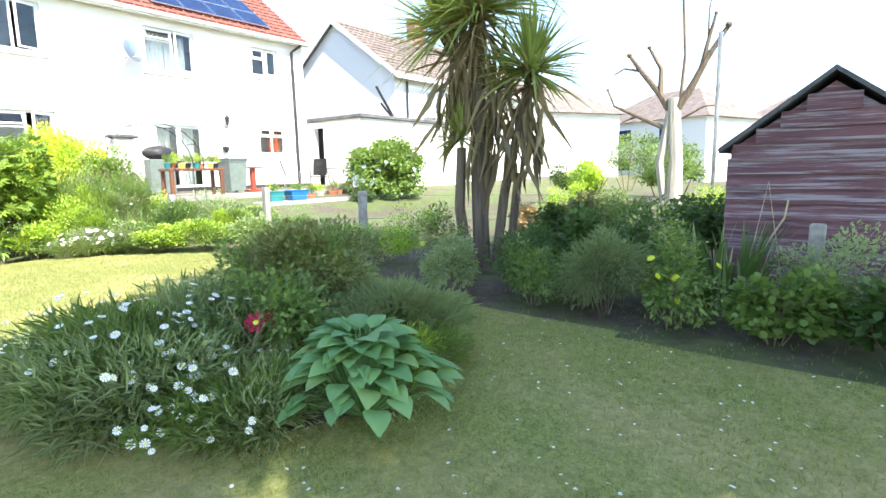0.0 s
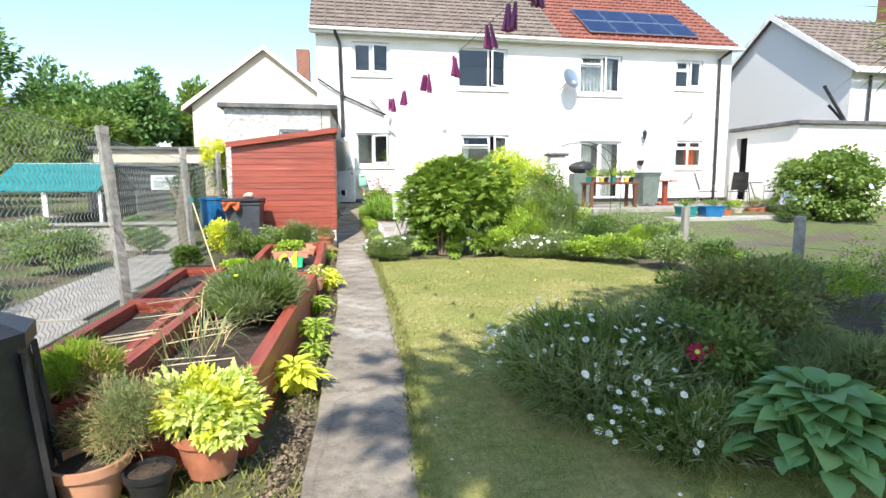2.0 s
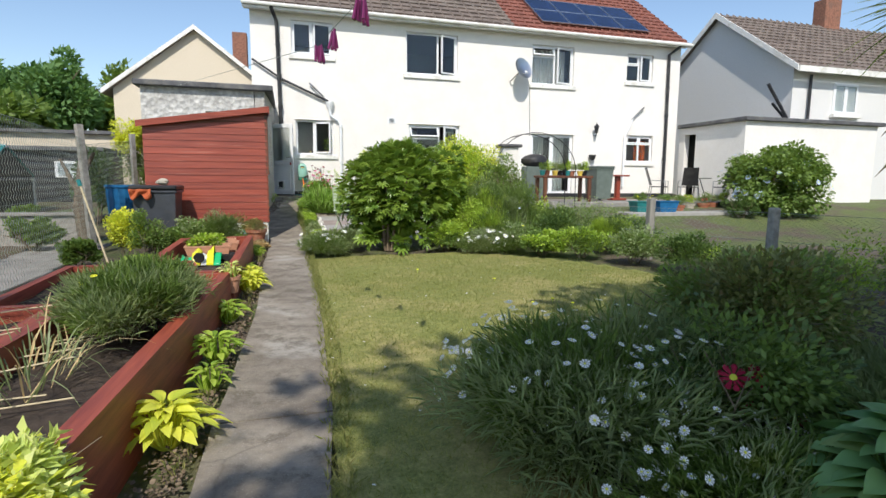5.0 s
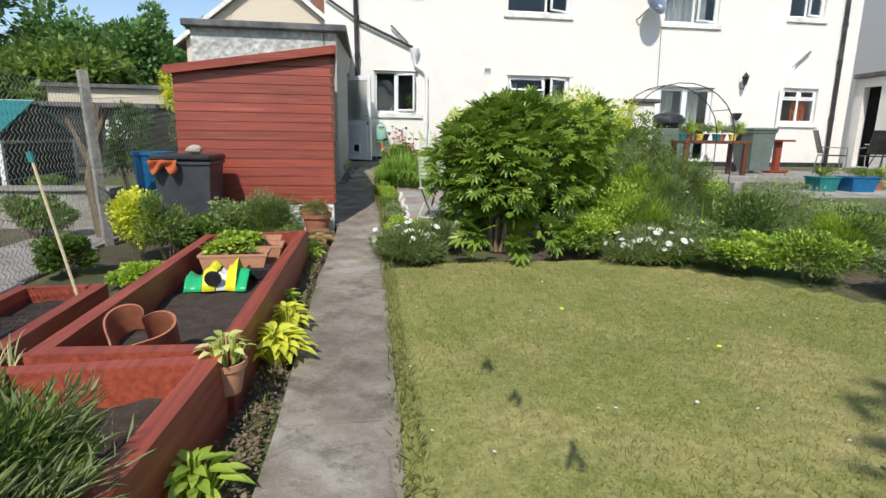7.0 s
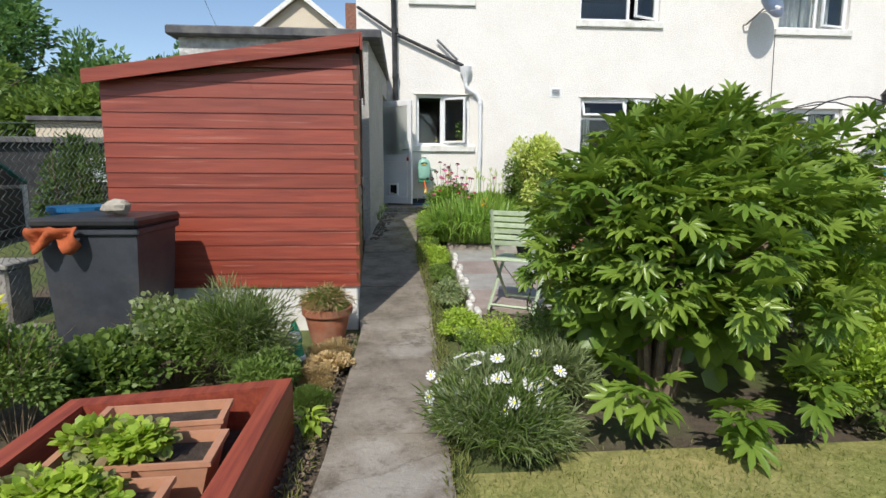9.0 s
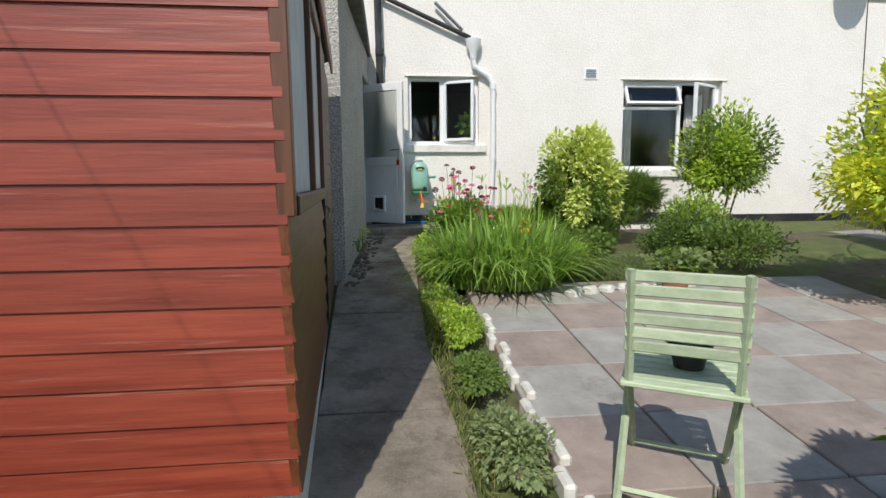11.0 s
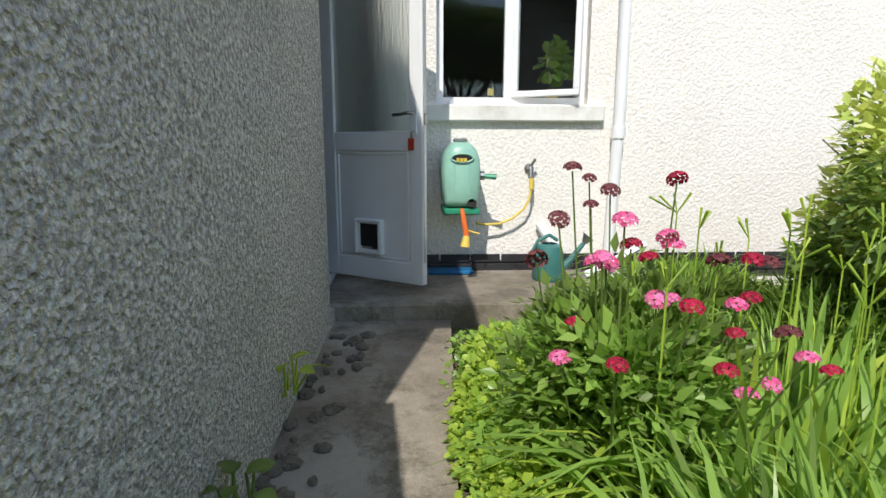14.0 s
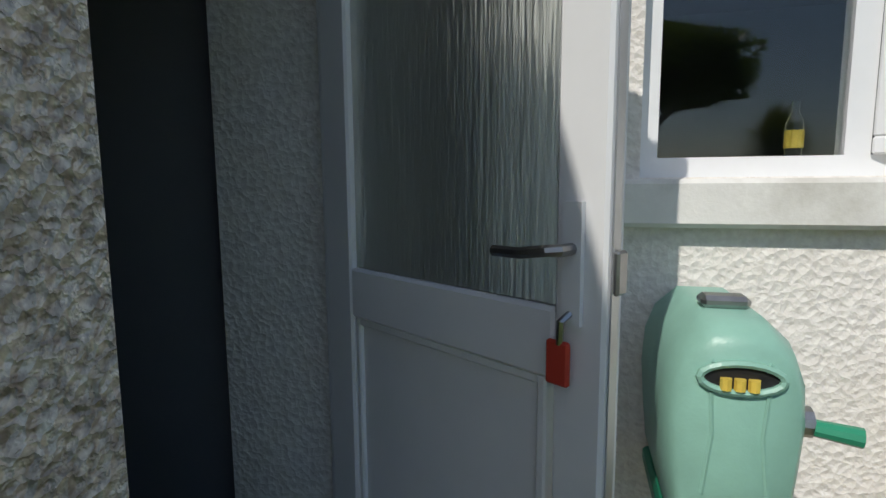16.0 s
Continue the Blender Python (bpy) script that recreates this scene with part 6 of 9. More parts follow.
PV, PF = palmate()
fatsia = thing("fatsia_shrub", (1.55, 9.35, 0.3), "large glossy fatsia shrub with hand-shaped green leaves", "shrub")
fm_ = fast("leaf", PV, PF, "lf_fatsia")
rs = np.random.default_rng(77)
ms, st = [], Build()
FC = Vector((1.62, 9.45, 1.10))
heads = []
for i in range(150):
    a = i * 2.399
    k = (i + 0.5) / 150
    el = -0.25 + 1.75 * k ** 0.9
    d = Vector((math.cos(a) * math.cos(el) * 0.84, math.sin(a) * math.cos(el) * 0.76, math.sin(el) * 0.78))
    p = FC + d * (0.66 + 0.46 * rs.random())
    heads.append((p, d.normalized()))
heads += [(Vector((1.9, 8.75, 0.62)), Vector((0.2, -0.8, 0.3)).normalized()), (Vector((1.5, 8.68, 0.50)), Vector((0, -0.9, 0.3)).normalized()), (Vector((2.5, 9.1, 1.35)), Vector((0.8, -0.5, 0.3)).normalized()), (Vector((2.55, 9.4, 1.6)), Vector((0.9, -0.2, 0.4)).normalized()), *[(Vector((2.35 + 0.35 * math.cos(q_ * 2.4), 9.55 + 0.3 * math.sin(q_ * 2.4), 1.25 + 0.035 * q_)), Vector((0.4 + 0.5 * math.cos(q_ * 2.4), 0.6 * math.sin(q_ * 2.4) - 0.2, 0.6)).normalized()) for q_ in range(20)], (Vector((1.1, 8.8, 0.6)), Vector((-0.4, -0.8, 0.3)).normalized())]
for p, d in heads:
    q = d.to_track_quat("Z", "Y")
    for j in range(9):
        a = j * 2.399 + rs.random()
        t_ = 0.25 + 1.0 * (j / 9)
        loc = Vector((math.cos(a) * math.sin(t_), math.sin(a) * math.sin(t_), math.cos(t_)))
        w = (q @ loc + Vector((0, 0, -0.12 - 0.2 * rs.random()))).normalized()
        lp = p + w * (0.05 + 0.09 * rs.random())
        sd = w.cross(Vector((0, 0, 1)))
        sd = sd.normalized() if sd.length > 0.05 else Vector((1, 0, 0))
        up = sd.cross(w)
        s = (0.088 if p.z > 0.95 else 0.125) + 0.05 * rs.random()
        ms.append(Matrix.Translation(lp) @ Matrix((sd, w, up)).transposed().to_4x4() @ Matrix.Rotation(rs.normal() * 0.35, 4, "Y") @ Matrix.Rotation(-0.35 * rs.random(), 4, "X") @ Matrix.Diagonal((s, s, s, 1)))
order = sorted(range(len(ms)), key=lambda i: ms[i].translation.y + 0.3 * abs(ms[i].translation.x - 0.8))
copies("leaf", fm_, fatsia, [ms[i] for i in order[:290]])
rest = [ms[i] for i in order[290:]]
V = np.concatenate([(PV @ np.array(m.to_3x3()).T + np.array(m.translation)) for m in rest])
F = np.concatenate([PF + i * len(PV) for i in range(len(rest))])
link_mesh("foliage", fast("foliage", V, F, "lf_fatsia", BASE[fatsia]), fatsia, kind="stuff")
for i in range(9):
    a = i * 0.7
    e = FC + Vector((math.cos(a) * 0.6, math.sin(a) * 0.55, 0.15 + 0.35 * rs.random()))
    st.tube([(1.5 + 0.08 * math.cos(a), 9.4 + 0.08 * math.sin(a), 0.3), tuple(Vector((1.52, 9.4, 0.75)).lerp(e, 0.35)), tuple(e)], [0.028, 0.022, 0.012], 6)
part("stem", st, "twig", fatsia)
pos, out = foliage_pos(rs, tuple(FC - Vector((0, 0, 0.12))), (0.62, 0.55, 0.62), 1500, 20, 0.5, -0.9)
v, f = scatter(ROUND, pos, out, np.array([0, 0, 1.0]) + rs.normal(size=out.shape) * 0.5, 0.10 + 0.08 * rs.random(len(pos)))
link_mesh("inner_foliage", fast("inner_foliage", v, f, "lf_fatsia", BASE[fatsia]), fatsia, kind="stuff")


def daisies(base, r, n, nf, seed, h=0.32):
    return bush("daisy_plant", base, "daisy plant with large white flowers and narrow leaves", "flower", (base[0], base[1], base[2] + h * 0.5), (r[0], r[1], h * 0.62), n, NEEDLE, 0.11, "lf_grey", seed, 20, 0.5, 14, 0.003, -0.5, "lf_mid", ("petal_white", nf, 0.065), low=-0.05)


daisies((0.42, 8.95, 0.31), (0.34, 0.45), 2600, 60, 51)
daisies((2.95, 8.55, 0.31), (0.55, 0.32), 2400, 70, 52)
daisies((0.75, 9.35, 0.31), (0.35, 0.35), 1500, 8, 53)
FB = [(2.35, 8.95, 0.3, 0.45, "lf_lime", LEAF, 0.07, "lime yellow-green leafy perennial"), (2.9, 9.3, 0.42, 0.72, "lf_lime", LEAF, 0.07, "tall lime green leafy perennial"), (3.45, 8.85, 0.4, 0.42, "lf_mid", LEAF, 0.06, "leafy green perennial with yellow flowers"),
      (3.7, 8.2, 0.34, 0.34, "lf_lime", ROUND, 0.06, "low lime green mound plant"), (4.15, 7.8, 0.4, 0.40, "lf_mid", LEAF, 0.07, "green leafy perennial at lawn edge"), (4.6, 7.1, 0.42, 0.42, "lf_mid", LEAF, 0.07, "green leafy perennial at lawn edge"), (4.85, 6.3, 0.46, 0.42, "lf_dark", LEAF, 0.07, "dark green leafy shrub at lawn edge"),
      (4.9, 5.4, 0.46, 0.42, "lf_grey", LEAF, 0.06, "grey-green leafy shrub at lawn edge"), (4.95, 4.75, 0.4, 0.40, "lf_mid", LEAF, 0.05, "leafy shrub near low wire fence"), (4.2, 8.8, 0.45, 0.55, "lf_dark", LEAF, 0.07, "dark green leafy perennial by post"), (2.3, 9.9, 0.45, 0.9, "lf_bronze", LEAF, 0.07, "bronze-green tall leafy border perennial"),
      (3.6, 9.8, 0.5, 0.75, "lf_grey", NEEDLE, 0.14, "tall grey-blue lavender clump"), (3.0, 10.6, 0.55, 0.95, "lf_lime", LEAF, 0.08, "tall yellow-green leafy perennial"), (4.4, 10.2, 0.6, 0.8, "lf_mid", LEAF, 0.07, "tall green leafy perennial in border"), (5.4, 9.9, 0.6, 0.7, "lf_mid", LEAF, 0.07, "leafy green bush behind wire fence"), (5.6, 8.6, 0.5, 0.5, "lf_dark", LEAF, 0.07, "dark green bush behind wire fence"), (6.4, 9.9, 0.5, 0.45, "lf_grey", LEAF, 0.06, "grey-green bush in neighbouring bed")]
for i, (x, y, r, h, m, tpl, sz, lab) in enumerate(FB):
    fl = ("petal_yellow", 9, 0.05) if "yellow flowers" in lab else (("petal_blue", 60, 0.035) if "lavender" in lab else None)
    bush("border_plant", (x, y, G(y)), lab, "plant", (x, y, G(y) + h * 0.58), (r * 1.1, r * 1.1, h * 0.62), 3000, tpl, sz * 0.85, m, 160 + i, 20, 0.42, 9, 0.006, -0.35, ["lf_mid", "lf_lime", "lf_grey"][i % 3], fl)
for i, (x, y, r, h, m, lab) in enumerate([(2.75, 9.75, 0.4, 1.15, "lf_lime", "tall feathery yellow-green perennial"), (3.3, 9.5, 0.38, 0.95, "lf_lime", "feathery lime green perennial"), (3.5, 10.3, 0.4, 1.1, "lf_grey", "tall grey-blue wispy perennial"), (4.0, 9.9, 0.4, 1.0, "lf_mid", "tall feathery green perennial"), (3.15, 9.0, 0.35, 0.6, "lf_lime", "low feathery yellow-green perennial"), (4.45, 9.2, 0.4, 0.6, "lf_mid", "leafy green perennial behind post"), (4.9, 8.3, 0.4, 0.5, "lf_lime", "low lime perennial by wire fence")]):
    bush("border_plant", (x, y, G(y)), lab, "plant", (x, y, G(y) + h * 0.55), (r, r, h * 0.58), 2400, NEEDLE, 0.11, m, 260 + i, 22, 0.4, 14, 0.005, -0.8, "lf_mid", None)
strap_clump("iris_clump", (4.0, 9.4, 0.3), (0.4, 0.3), 120, 0.75, 0.03, "lf_mid", "upright green iris leaves in border", 42, (0.05, 0.35), "lf_grey")
strap_clump("iris_clump", (5.0, 10.4, 0.32), (0.4, 0.3), 120, 0.8, 0.03, "lf_grey", "upright grey-green iris leaves in border", 43, (0.05, 0.35))

# ---- beside the wall ----
daylily = strap_clump("daylily_clump", (0.93, 14.3, 0.63), (0.56, 0.52), 1250, 0.86, 0.031, "lf_grass", "dense daylily clump with arching bright green strap leaves", 44, (0.08, 0.62), "lf_mid")
rs = np.random.default_rng(9)
stalks = Build()
fl_ = [(1.08, 13.97, 1.22)]
lil = fast("petal", np.array([(0, 0, 0), (0.20, 0.5, 0.12), (0, 1, 0.02), (-0.20, 0.5, 0.12), (0, 0.5, 0.06)]), np.array([(0, 1, 4), (1, 2, 4), (2, 3, 4), (3, 0, 4)]), "petal_orange")
for p in fl_:
    stalks.tube([(p[0], p[1] + 0.1, 0.62), p], [0.006, 0.004], 5)
    fo = part("flower", Build().tube([p, (p[0], p[1] - 0.02, p[2] + 0.04)], [0.008, 0.02], 6), "lf_grass", daylily, "orange daylily bloom")
    mm = []
    for j in range(6):
        a = j * math.pi / 3
        d = Vector((math.cos(a), -0.35, math.sin(a))).normalized()
        mm.append(Matrix.Translation(p) @ d.to_track_quat("Y", "Z").to_matrix().to_4x4() @ Matrix.Diagonal((0.11, 0.085, 0.085, 1)))
    copies("petal", lil, fo, mm)
for i in range(22):
    x, y = 0.6 + 1.1 * rs.random(), 14.9 + 1.0 * rs.random()
    z = 1.35 + 0.33 * rs.random()
    stalks.tube([(x, y, 0.75), (x, y, z)], [0.004, 0.003], 4)
    for j in range(4):
        e = Vector((x, y, z)) + Vector((rs.normal() * 0.03, rs.normal() * 0.03, 0.05 + 0.03 * rs.random()))
        stalks.tube([(x, y, z), e], [0.002, 0.005], 4)
part("flower_stalk", stalks, "lf_lime", daylily, kind="stuff")
sw = bush("sweet_william", (0.85, 15.95, 0.93), "sweet william plants with pink, crimson and white flower heads", "flower", (0.85, 15.75, 1.10), (0.42, 0.42, 0.36), 3900, LEAF, 0.08, "lf_grass", 71, 30, 0.4, 40, 0.004, -0.4, "lf_mid", low=-0.6)
hd_v, hd_f = [], []
for j in range(26):
    k = (j + 0.5) / 26
    h, a0 = 1 - 1.05 * k, j * 2.39996
    d = Vector((math.sqrt(max(0.0, 1 - h * h)) * math.cos(a0), math.sqrt(max(0.0, 1 - h * h)) * math.sin(a0), h))
    q = d.to_track_quat("Z", "Y").to_matrix()
    ring = [(0, 0, -0.05)] + [((0.34 if c_ % 2 else 0.20) * math.cos(c_ * math.pi / 5), (0.34 if c_ % 2 else 0.20) * math.sin(c_ * math.pi / 5), 0.05 * (c_ % 2)) for c_ in range(10)]
    hd_v.append(np.array([tuple(q @ Vector(p_) + d * 0.85) for p_ in ring]))
    hd_f.append(np.array([(11 * j, 11 * j + 1 + c_, 11 * j + 1 + (c_ + 1) % 10) for c_ in range(10)]))
hv, hf = np.concatenate(hd_v), np.concatenate(hd_f)
rsx = np.random.default_rng(4)
stem_tops = []
for m, pts, spread_n in (("petal_pink", [(0.74, 15.56, 1.64), (0.84, 15.5, 1.60), (0.70, 15.58, 1.51), (1.06, 15.5, 1.40), (0.55, 15.5, 1.25), (0.98, 15.3, 1.22), (1.12, 15.4, 1.2)], 7), ("petal_red", [(0.96, 15.71, 1.75), (1.1, 15.5, 1.42), (0.78, 15.6, 1.56), (1.0, 15.4, 1.35), (1.2, 15.3, 1.28), (0.62, 15.6, 1.32)], 6), ("petal_seed", [(0.67, 15.86, 1.78), (0.72, 15.8, 1.66), (0.60, 15.75, 1.62), (0.82, 15.9, 1.70), (0.76, 15.95, 1.74), (0.52, 15.7, 1.5)], 3)):
    me = fast("flower_head", hv, hf, m)
    pts = pts + [(0.85 + 0.36 * rsx.normal() * 0.8, 15.55 + 0.22 * rsx.normal(), 1.25 + 0.3 * rsx.random()) for _ in range(spread_n)]
    stem_tops += pts
    copies("flower_head", me, sw, [Matrix.Translation(p) @ Matrix.Rotation(rsx.normal() * 0.35, 4, "X") @ Matrix.Rotation(rsx.random() * 6, 4, "Z") @ Matrix.Diagonal((k_, k_, k_ * 0.75, 1)) for p in pts for k_ in (0.028 + 0.014 * rsx.random(),)])
sb = Build()
for x, y, z in stem_tops:
    sb.tube([(0.85 + (x - 0.85) * 0.6, 15.75 + (y - 15.75) * 0.5, 0.8), (x, y, z - 0.01)], [0.004, 0.003], 4)
part("flower_stem", sb, "lf_mid", sw)
sw.location += Vector((-0.12, -0.22, 0.03))
strap_clump("daylily_clump", (1.15, 15.25, 0.72), (0.5, 0.4), 620, 0.82, 0.028, "lf_grass", "bright green daylily leaves behind the larger clump", 45, (0.08, 0.62), "lf_lime")
bush("ground_cover", (0.3, 14.7, 0.66), "low bright green ground cover beside path", "plant", (0.30, 14.6, 0.72), (0.17, 0.8, 0.13), 2200, ROUND, 0.045, "lf_lime", 70, 20, 0.4, 0, 0.004, 0.0, "lf_mid", low=0.0)
bush("ground_cover", (0.4, 15.8, 0.74), "low bright green ground cover beside path", "plant", (0.42, 15.9, 0.82), (0.26, 0.85, 0.13), 2400, ROUND, 0.05, "lf_lime", 72, 18, 0.4, 0, 0.004, 0.0, "lf_grass", low=0.0)
bush("ground_cover", (0.3, 13.6, 0.56), "low variegated ground cover beside path", "plant", (0.27, 13.55, 0.62), (0.16, 0.7, 0.13), 2200, LEAF, 0.05, "lf_lime", 73, 18, 0.4, 0, 0.004, 0.0, "lf_mid", low=0.0)
bush("ground_cover", (0.6, 16.45, 0.78), "low bright green ground cover by concrete apron", "plant", (0.62, 16.42, 0.84), (0.46, 0.5, 0.10), 2400, ROUND, 0.045, "lf_lime", 83, 18, 0.4, 0, 0.004, 0.0, "lf_grass", low=0.0)
bush("ground_cover", (0.22, 16.1, 0.76), "low bright green ground cover beside path", "plant", (0.28, 15.8, 0.79), (0.14, 1.0, 0.07), 1500, ROUND, 0.04, "lf_lime", 84, 22, 0.35, 0, 0.004, 0.0, "lf_grass", low=0.0)
bush("variegated_shrub", (2.28, 16.0, 0.78), "rounded golden variegated evergreen shrub against white wall", "shrub", (2.27, 15.95, 1.56), (0.60, 0.55, 0.88), 12000, LEAF, 0.10, "lf_varieg", 74, 19, 0.34, 9, 0.014, 0.1, "lf_mid", low=-0.8)
bush("yellow_shrub", (4.55, 16.4, 0.93), "yellow-green rounded shrub by window", "shrub", (4.55, 16.4, 1.85), (0.75, 0.6, 0.85), 5200, LEAF, 0.10, "lf_lime", 75, 24, 0.36, 9, 0.014, 0.0, "lf_mid")
bush("box_bush", (3.35, 15.2, 0.7), "clipped dark green rounded bush beside patio", "shrub", (3.35, 15.2, 0.9), (0.6, 0.5, 0.36), 8500, ROUND, 0.035, "lf_dark", 76, 30, 0.4, 6, 0.01, 0, "lf_mid", low=-0.1)
bush("fern", (2.9, 16.2, 0.9), "feathery fern in front of white wall", "plant", (3.15, 16.3, 1.25), (0.6, 0.45, 0.4), 3600, NEEDLE, 0.16, "lf_mid", 78, 14, 0.5, 5, 0.005, 0.1)
for i, (x, y, r, h, m, tpl) in enumerate([(2.1, 15.3, 0.4, 0.3, "lf_mid", ROUND), (1.75, 15.0, 0.3, 0.3, "lf_lime", LEAF), (2.4, 15.8, 0.4, 0.45, "lf_mid", NEEDLE), (1.9, 16.1, 0.4, 0.45, "lf_grass", NEEDLE), (3.6, 14.6, 0.5, 0.5, "lf_mid", LEAF), (3.7, 15.6, 0.5, 0.7, "lf_lime", LEAF), (1.5, 16.6, 0.4, 0.4, "lf_grass", NEEDLE), (2.8, 14.4, 0.35, 0.25, "lf_grey", ROUND)]):
    bush("border_plant", (x, y, G(y)), "leafy green plant filling the border below the white wall", "plant", (x, y, G(y) + h * 0.5), (r, r, h * 0.6), 2200, tpl, 0.07 if tpl is not NEEDLE else 0.14, m, 280 + i, 18, 0.45, 6, 0.005, -0.2, "lf_mid")
bush("grey_edging_plant", (2.2, 14.6, 0.64), "low silver-grey edging plant by white stones", "plant", (2.1, 14.4, 0.74), (0.4, 0.35, 0.14), 1800, NEEDLE, 0.07, "lf_grey", 79, 12, 0.5, 0, low=0.0)
bush("golden_shrub", (4.15, 13.1, 0.72), "large yellow-flowering golden rounded shrub", "shrub", (4.15, 13.1, 1.65), (0.95, 0.8, 0.85), 7600, LEAF, 0.09, "lf_yellow", 77, 30, 0.34, 9, 0.02, 0.0, "lf_lime")
bush("green_shrub", (4.9, 12.5, 0.6), "rounded mid-green shrub beside metal arch", "shrub", (4.85, 12.6, 1.35), (0.7, 0.6, 0.72), 5200, LEAF, 0.08, "lf_mid", 80, 24, 0.36, 9, 0.015)
for i, (x, y, r, h, m) in enumerate([(0.34, 12.2, 0.17, 0.18, "lf_mid"), (0.36, 11.4, 0.17, 0.22, "lf_grey"), (0.42, 10.6, 0.22, 0.2, "lf_lime"), (0.62, 10.2, 0.28, 0.2, "lf_lime"), (0.35, 12.9, 0.17, 0.2, "lf_lime"), (0.95, 10.1, 0.25, 0.3, "lf_mid"), (0.4, 9.8, 0.22, 0.2, "lf_mid")]):
    bush("edging_plant", (x, y, G(y)), "low leafy edging plant between path and patio", "plant", (x, y, G(y) + h * 0.5), (r, r * 1.9, h * 0.6), 1300, LEAF, 0.045, m, 190 + i, 12, 0.45, 4, 0.004)
t = thing("edging_stones", (1.7, 13.8, 0.75), "row of rounded white-painted edging stones", "stones")
for i in range(10):
    part("stone", Build().blob((1.50 + i * 0.17, 13.80 + 0.025 * i + 0.05 * math.sin(i), 0.625), (0.085, 0.07, 0.06), i), "white_stone", t, smooth=True)
t = thing("edging_stones", (0.5, 12.0, 0.5), "line of worn white edging blocks by patio", "stones")
for i in range(13):
    y = 10.75 + i * 0.2
    part("stone", Build().box(0.55 + 0.03 * math.sin(i * 2.3), 0.605 + 0.03 * math.sin(i * 2.3), y, y + 0.17, G(y) - 0.03, G(y) + 0.075, 0.014), "white_stone", t)


def pot(name, c, r, h, m, label, rim=True, soil=True, category="plant pot"):
    t = thing(name, c, label, category)
    prof = [(r * 0.68, 0), (r * 0.94, h * 0.78), (r * 0.94, h * 0.8), (r * 1.04, h * 0.8), (r * 1.06, h), (r * 0.93, h), (r * 0.88, h * 0.82)]
    part("pot_body", Build().lathe(c, prof, 22), m, t, smooth=True)
    if soil:
        part("soil", Build().lathe((c[0], c[1], c[2]), [(r * 0.5, h * 0.80), (r * 0.87, h * 0.86), (r * 0.01, h * 0.92)], 14), "soil", t)
    return t


pot("plant_pot", (2.4, 13.72, 0.60), 0.13, 0.20, "terracotta", "terracotta pot with gravel on patio slabs")
p_ = pot("plant_pot", (-0.68, 10.55, 0.31), 0.19, 0.28, "terracotta", "large round terracotta pot with withered plant")
bush("withered_plant", (-0.68, 10.55, 0.55), "withered brown-green plant in terracotta pot", "plant", (-0.70, 10.5, 0.64), (0.2, 0.18, 0.12), 900, NEEDLE, 0.08, "lf_dry", 81, 10, 0.5, 5, 0.004, 0.4, "lf_mid")


# ---- folding chair ----
def folding_chair(c, rz):
    t = thing("folding_chair", c, "folding garden chair of pale green painted slats", "chair")
    o = Matrix.Translation(c) @ Matrix.Rotation(radians(rz), 4, "Z")
    P = lambda *p: tuple(o @ Vector(p))
    for sx in (-0.21, 0.21):
        part("leg", Build().tube([P(sx, 0.24, 0.0), P(sx, -0.22, 0.46)], 0.016, 4), "green_wood", t)
        part("back_leg", Build().tube([P(sx * 0.9, -0.26, 0.0), P(sx * 0.9, 0.16, 0.47), P(sx * 0.9, 0.24, 0.92)], 0.016, 4), "green_wood", t)
    for i in range(6):
        part("seat_slat", Build().box(-0.22, 0.22, -0.22 + i * 0.07, -0.165 + i * 0.07, 0.455, 0.475, 0.004, o), "green_wood", t)
    for i in range(6):
        z = 0.60 + i * 0.055
        y = 0.175 + (z - 0.47) * 0.16
        part("back_slat", Build().box(-0.21, 0.21, y - 0.02, y - 0.004, z, z + 0.042, 0.004, o), "green_wood", t)
    for y, z in ((0.2, 0.045), (-0.2, 0.06)):
        part("crossbar", Build().tube([P(-0.2, y, z), P(0.2, y, z)], 0.013, 4), "green_wood", t)
    return t


folding_chair((1.0, 11.18, G(11.2) + 0.03), 150)
pot("plant_pot", (1.06, 11.24, G(11.2) + 0.507), 0.085, 0.12, "black_plastic", "small black plastic pot on patio chair seat")

# ---- metal arch, pier ----
t = thing("garden_arch", (6.0, 13.5, 0.6), "thin dark metal hoop arch over path", "arch")
for dy in (0.0, 0.55):
    pts = [(4.95, 13.4 + dy, 0.7), (4.95, 13.4 + dy, 1.7)] + [(6.1 - 1.15 * math.cos(a), 13.4 + dy, 1.7 + 1.0 * math.sin(a)) for a in np.linspace(0.15, math.pi - 0.15, 12)] + [(7.25, 13.4 + dy, 1.7), (7.25, 13.4 + dy, 0.7)]
    part("hoop", Build().tube(pts, 0.010, 6), "black_paint", t)
for a in (0.5, 1.1, 2.0, 2.6):
    p = (6.1 - 1.15 * math.cos(a), 1.7 + 1.0 * math.sin(a))
    part("crossbar", Build().tube([(p[0], 13.4, p[1]), (p[0], 13.95, p[1])], 0.008, 5), "black_paint", t)
t = thing("wall_pier", (5.7, 14.3, 0.8), "white rendered pier with dark sloping cap", "pier")
part("pier", Build().box(5.5, 5.95, 14.2, 14.5, 0.6, 2.36, 0.02), "render_white", t)
part("cap", Build().box(5.42, 6.03, 14.12, 14.58, 2.36, 2.44, 0.02), "felt", t)

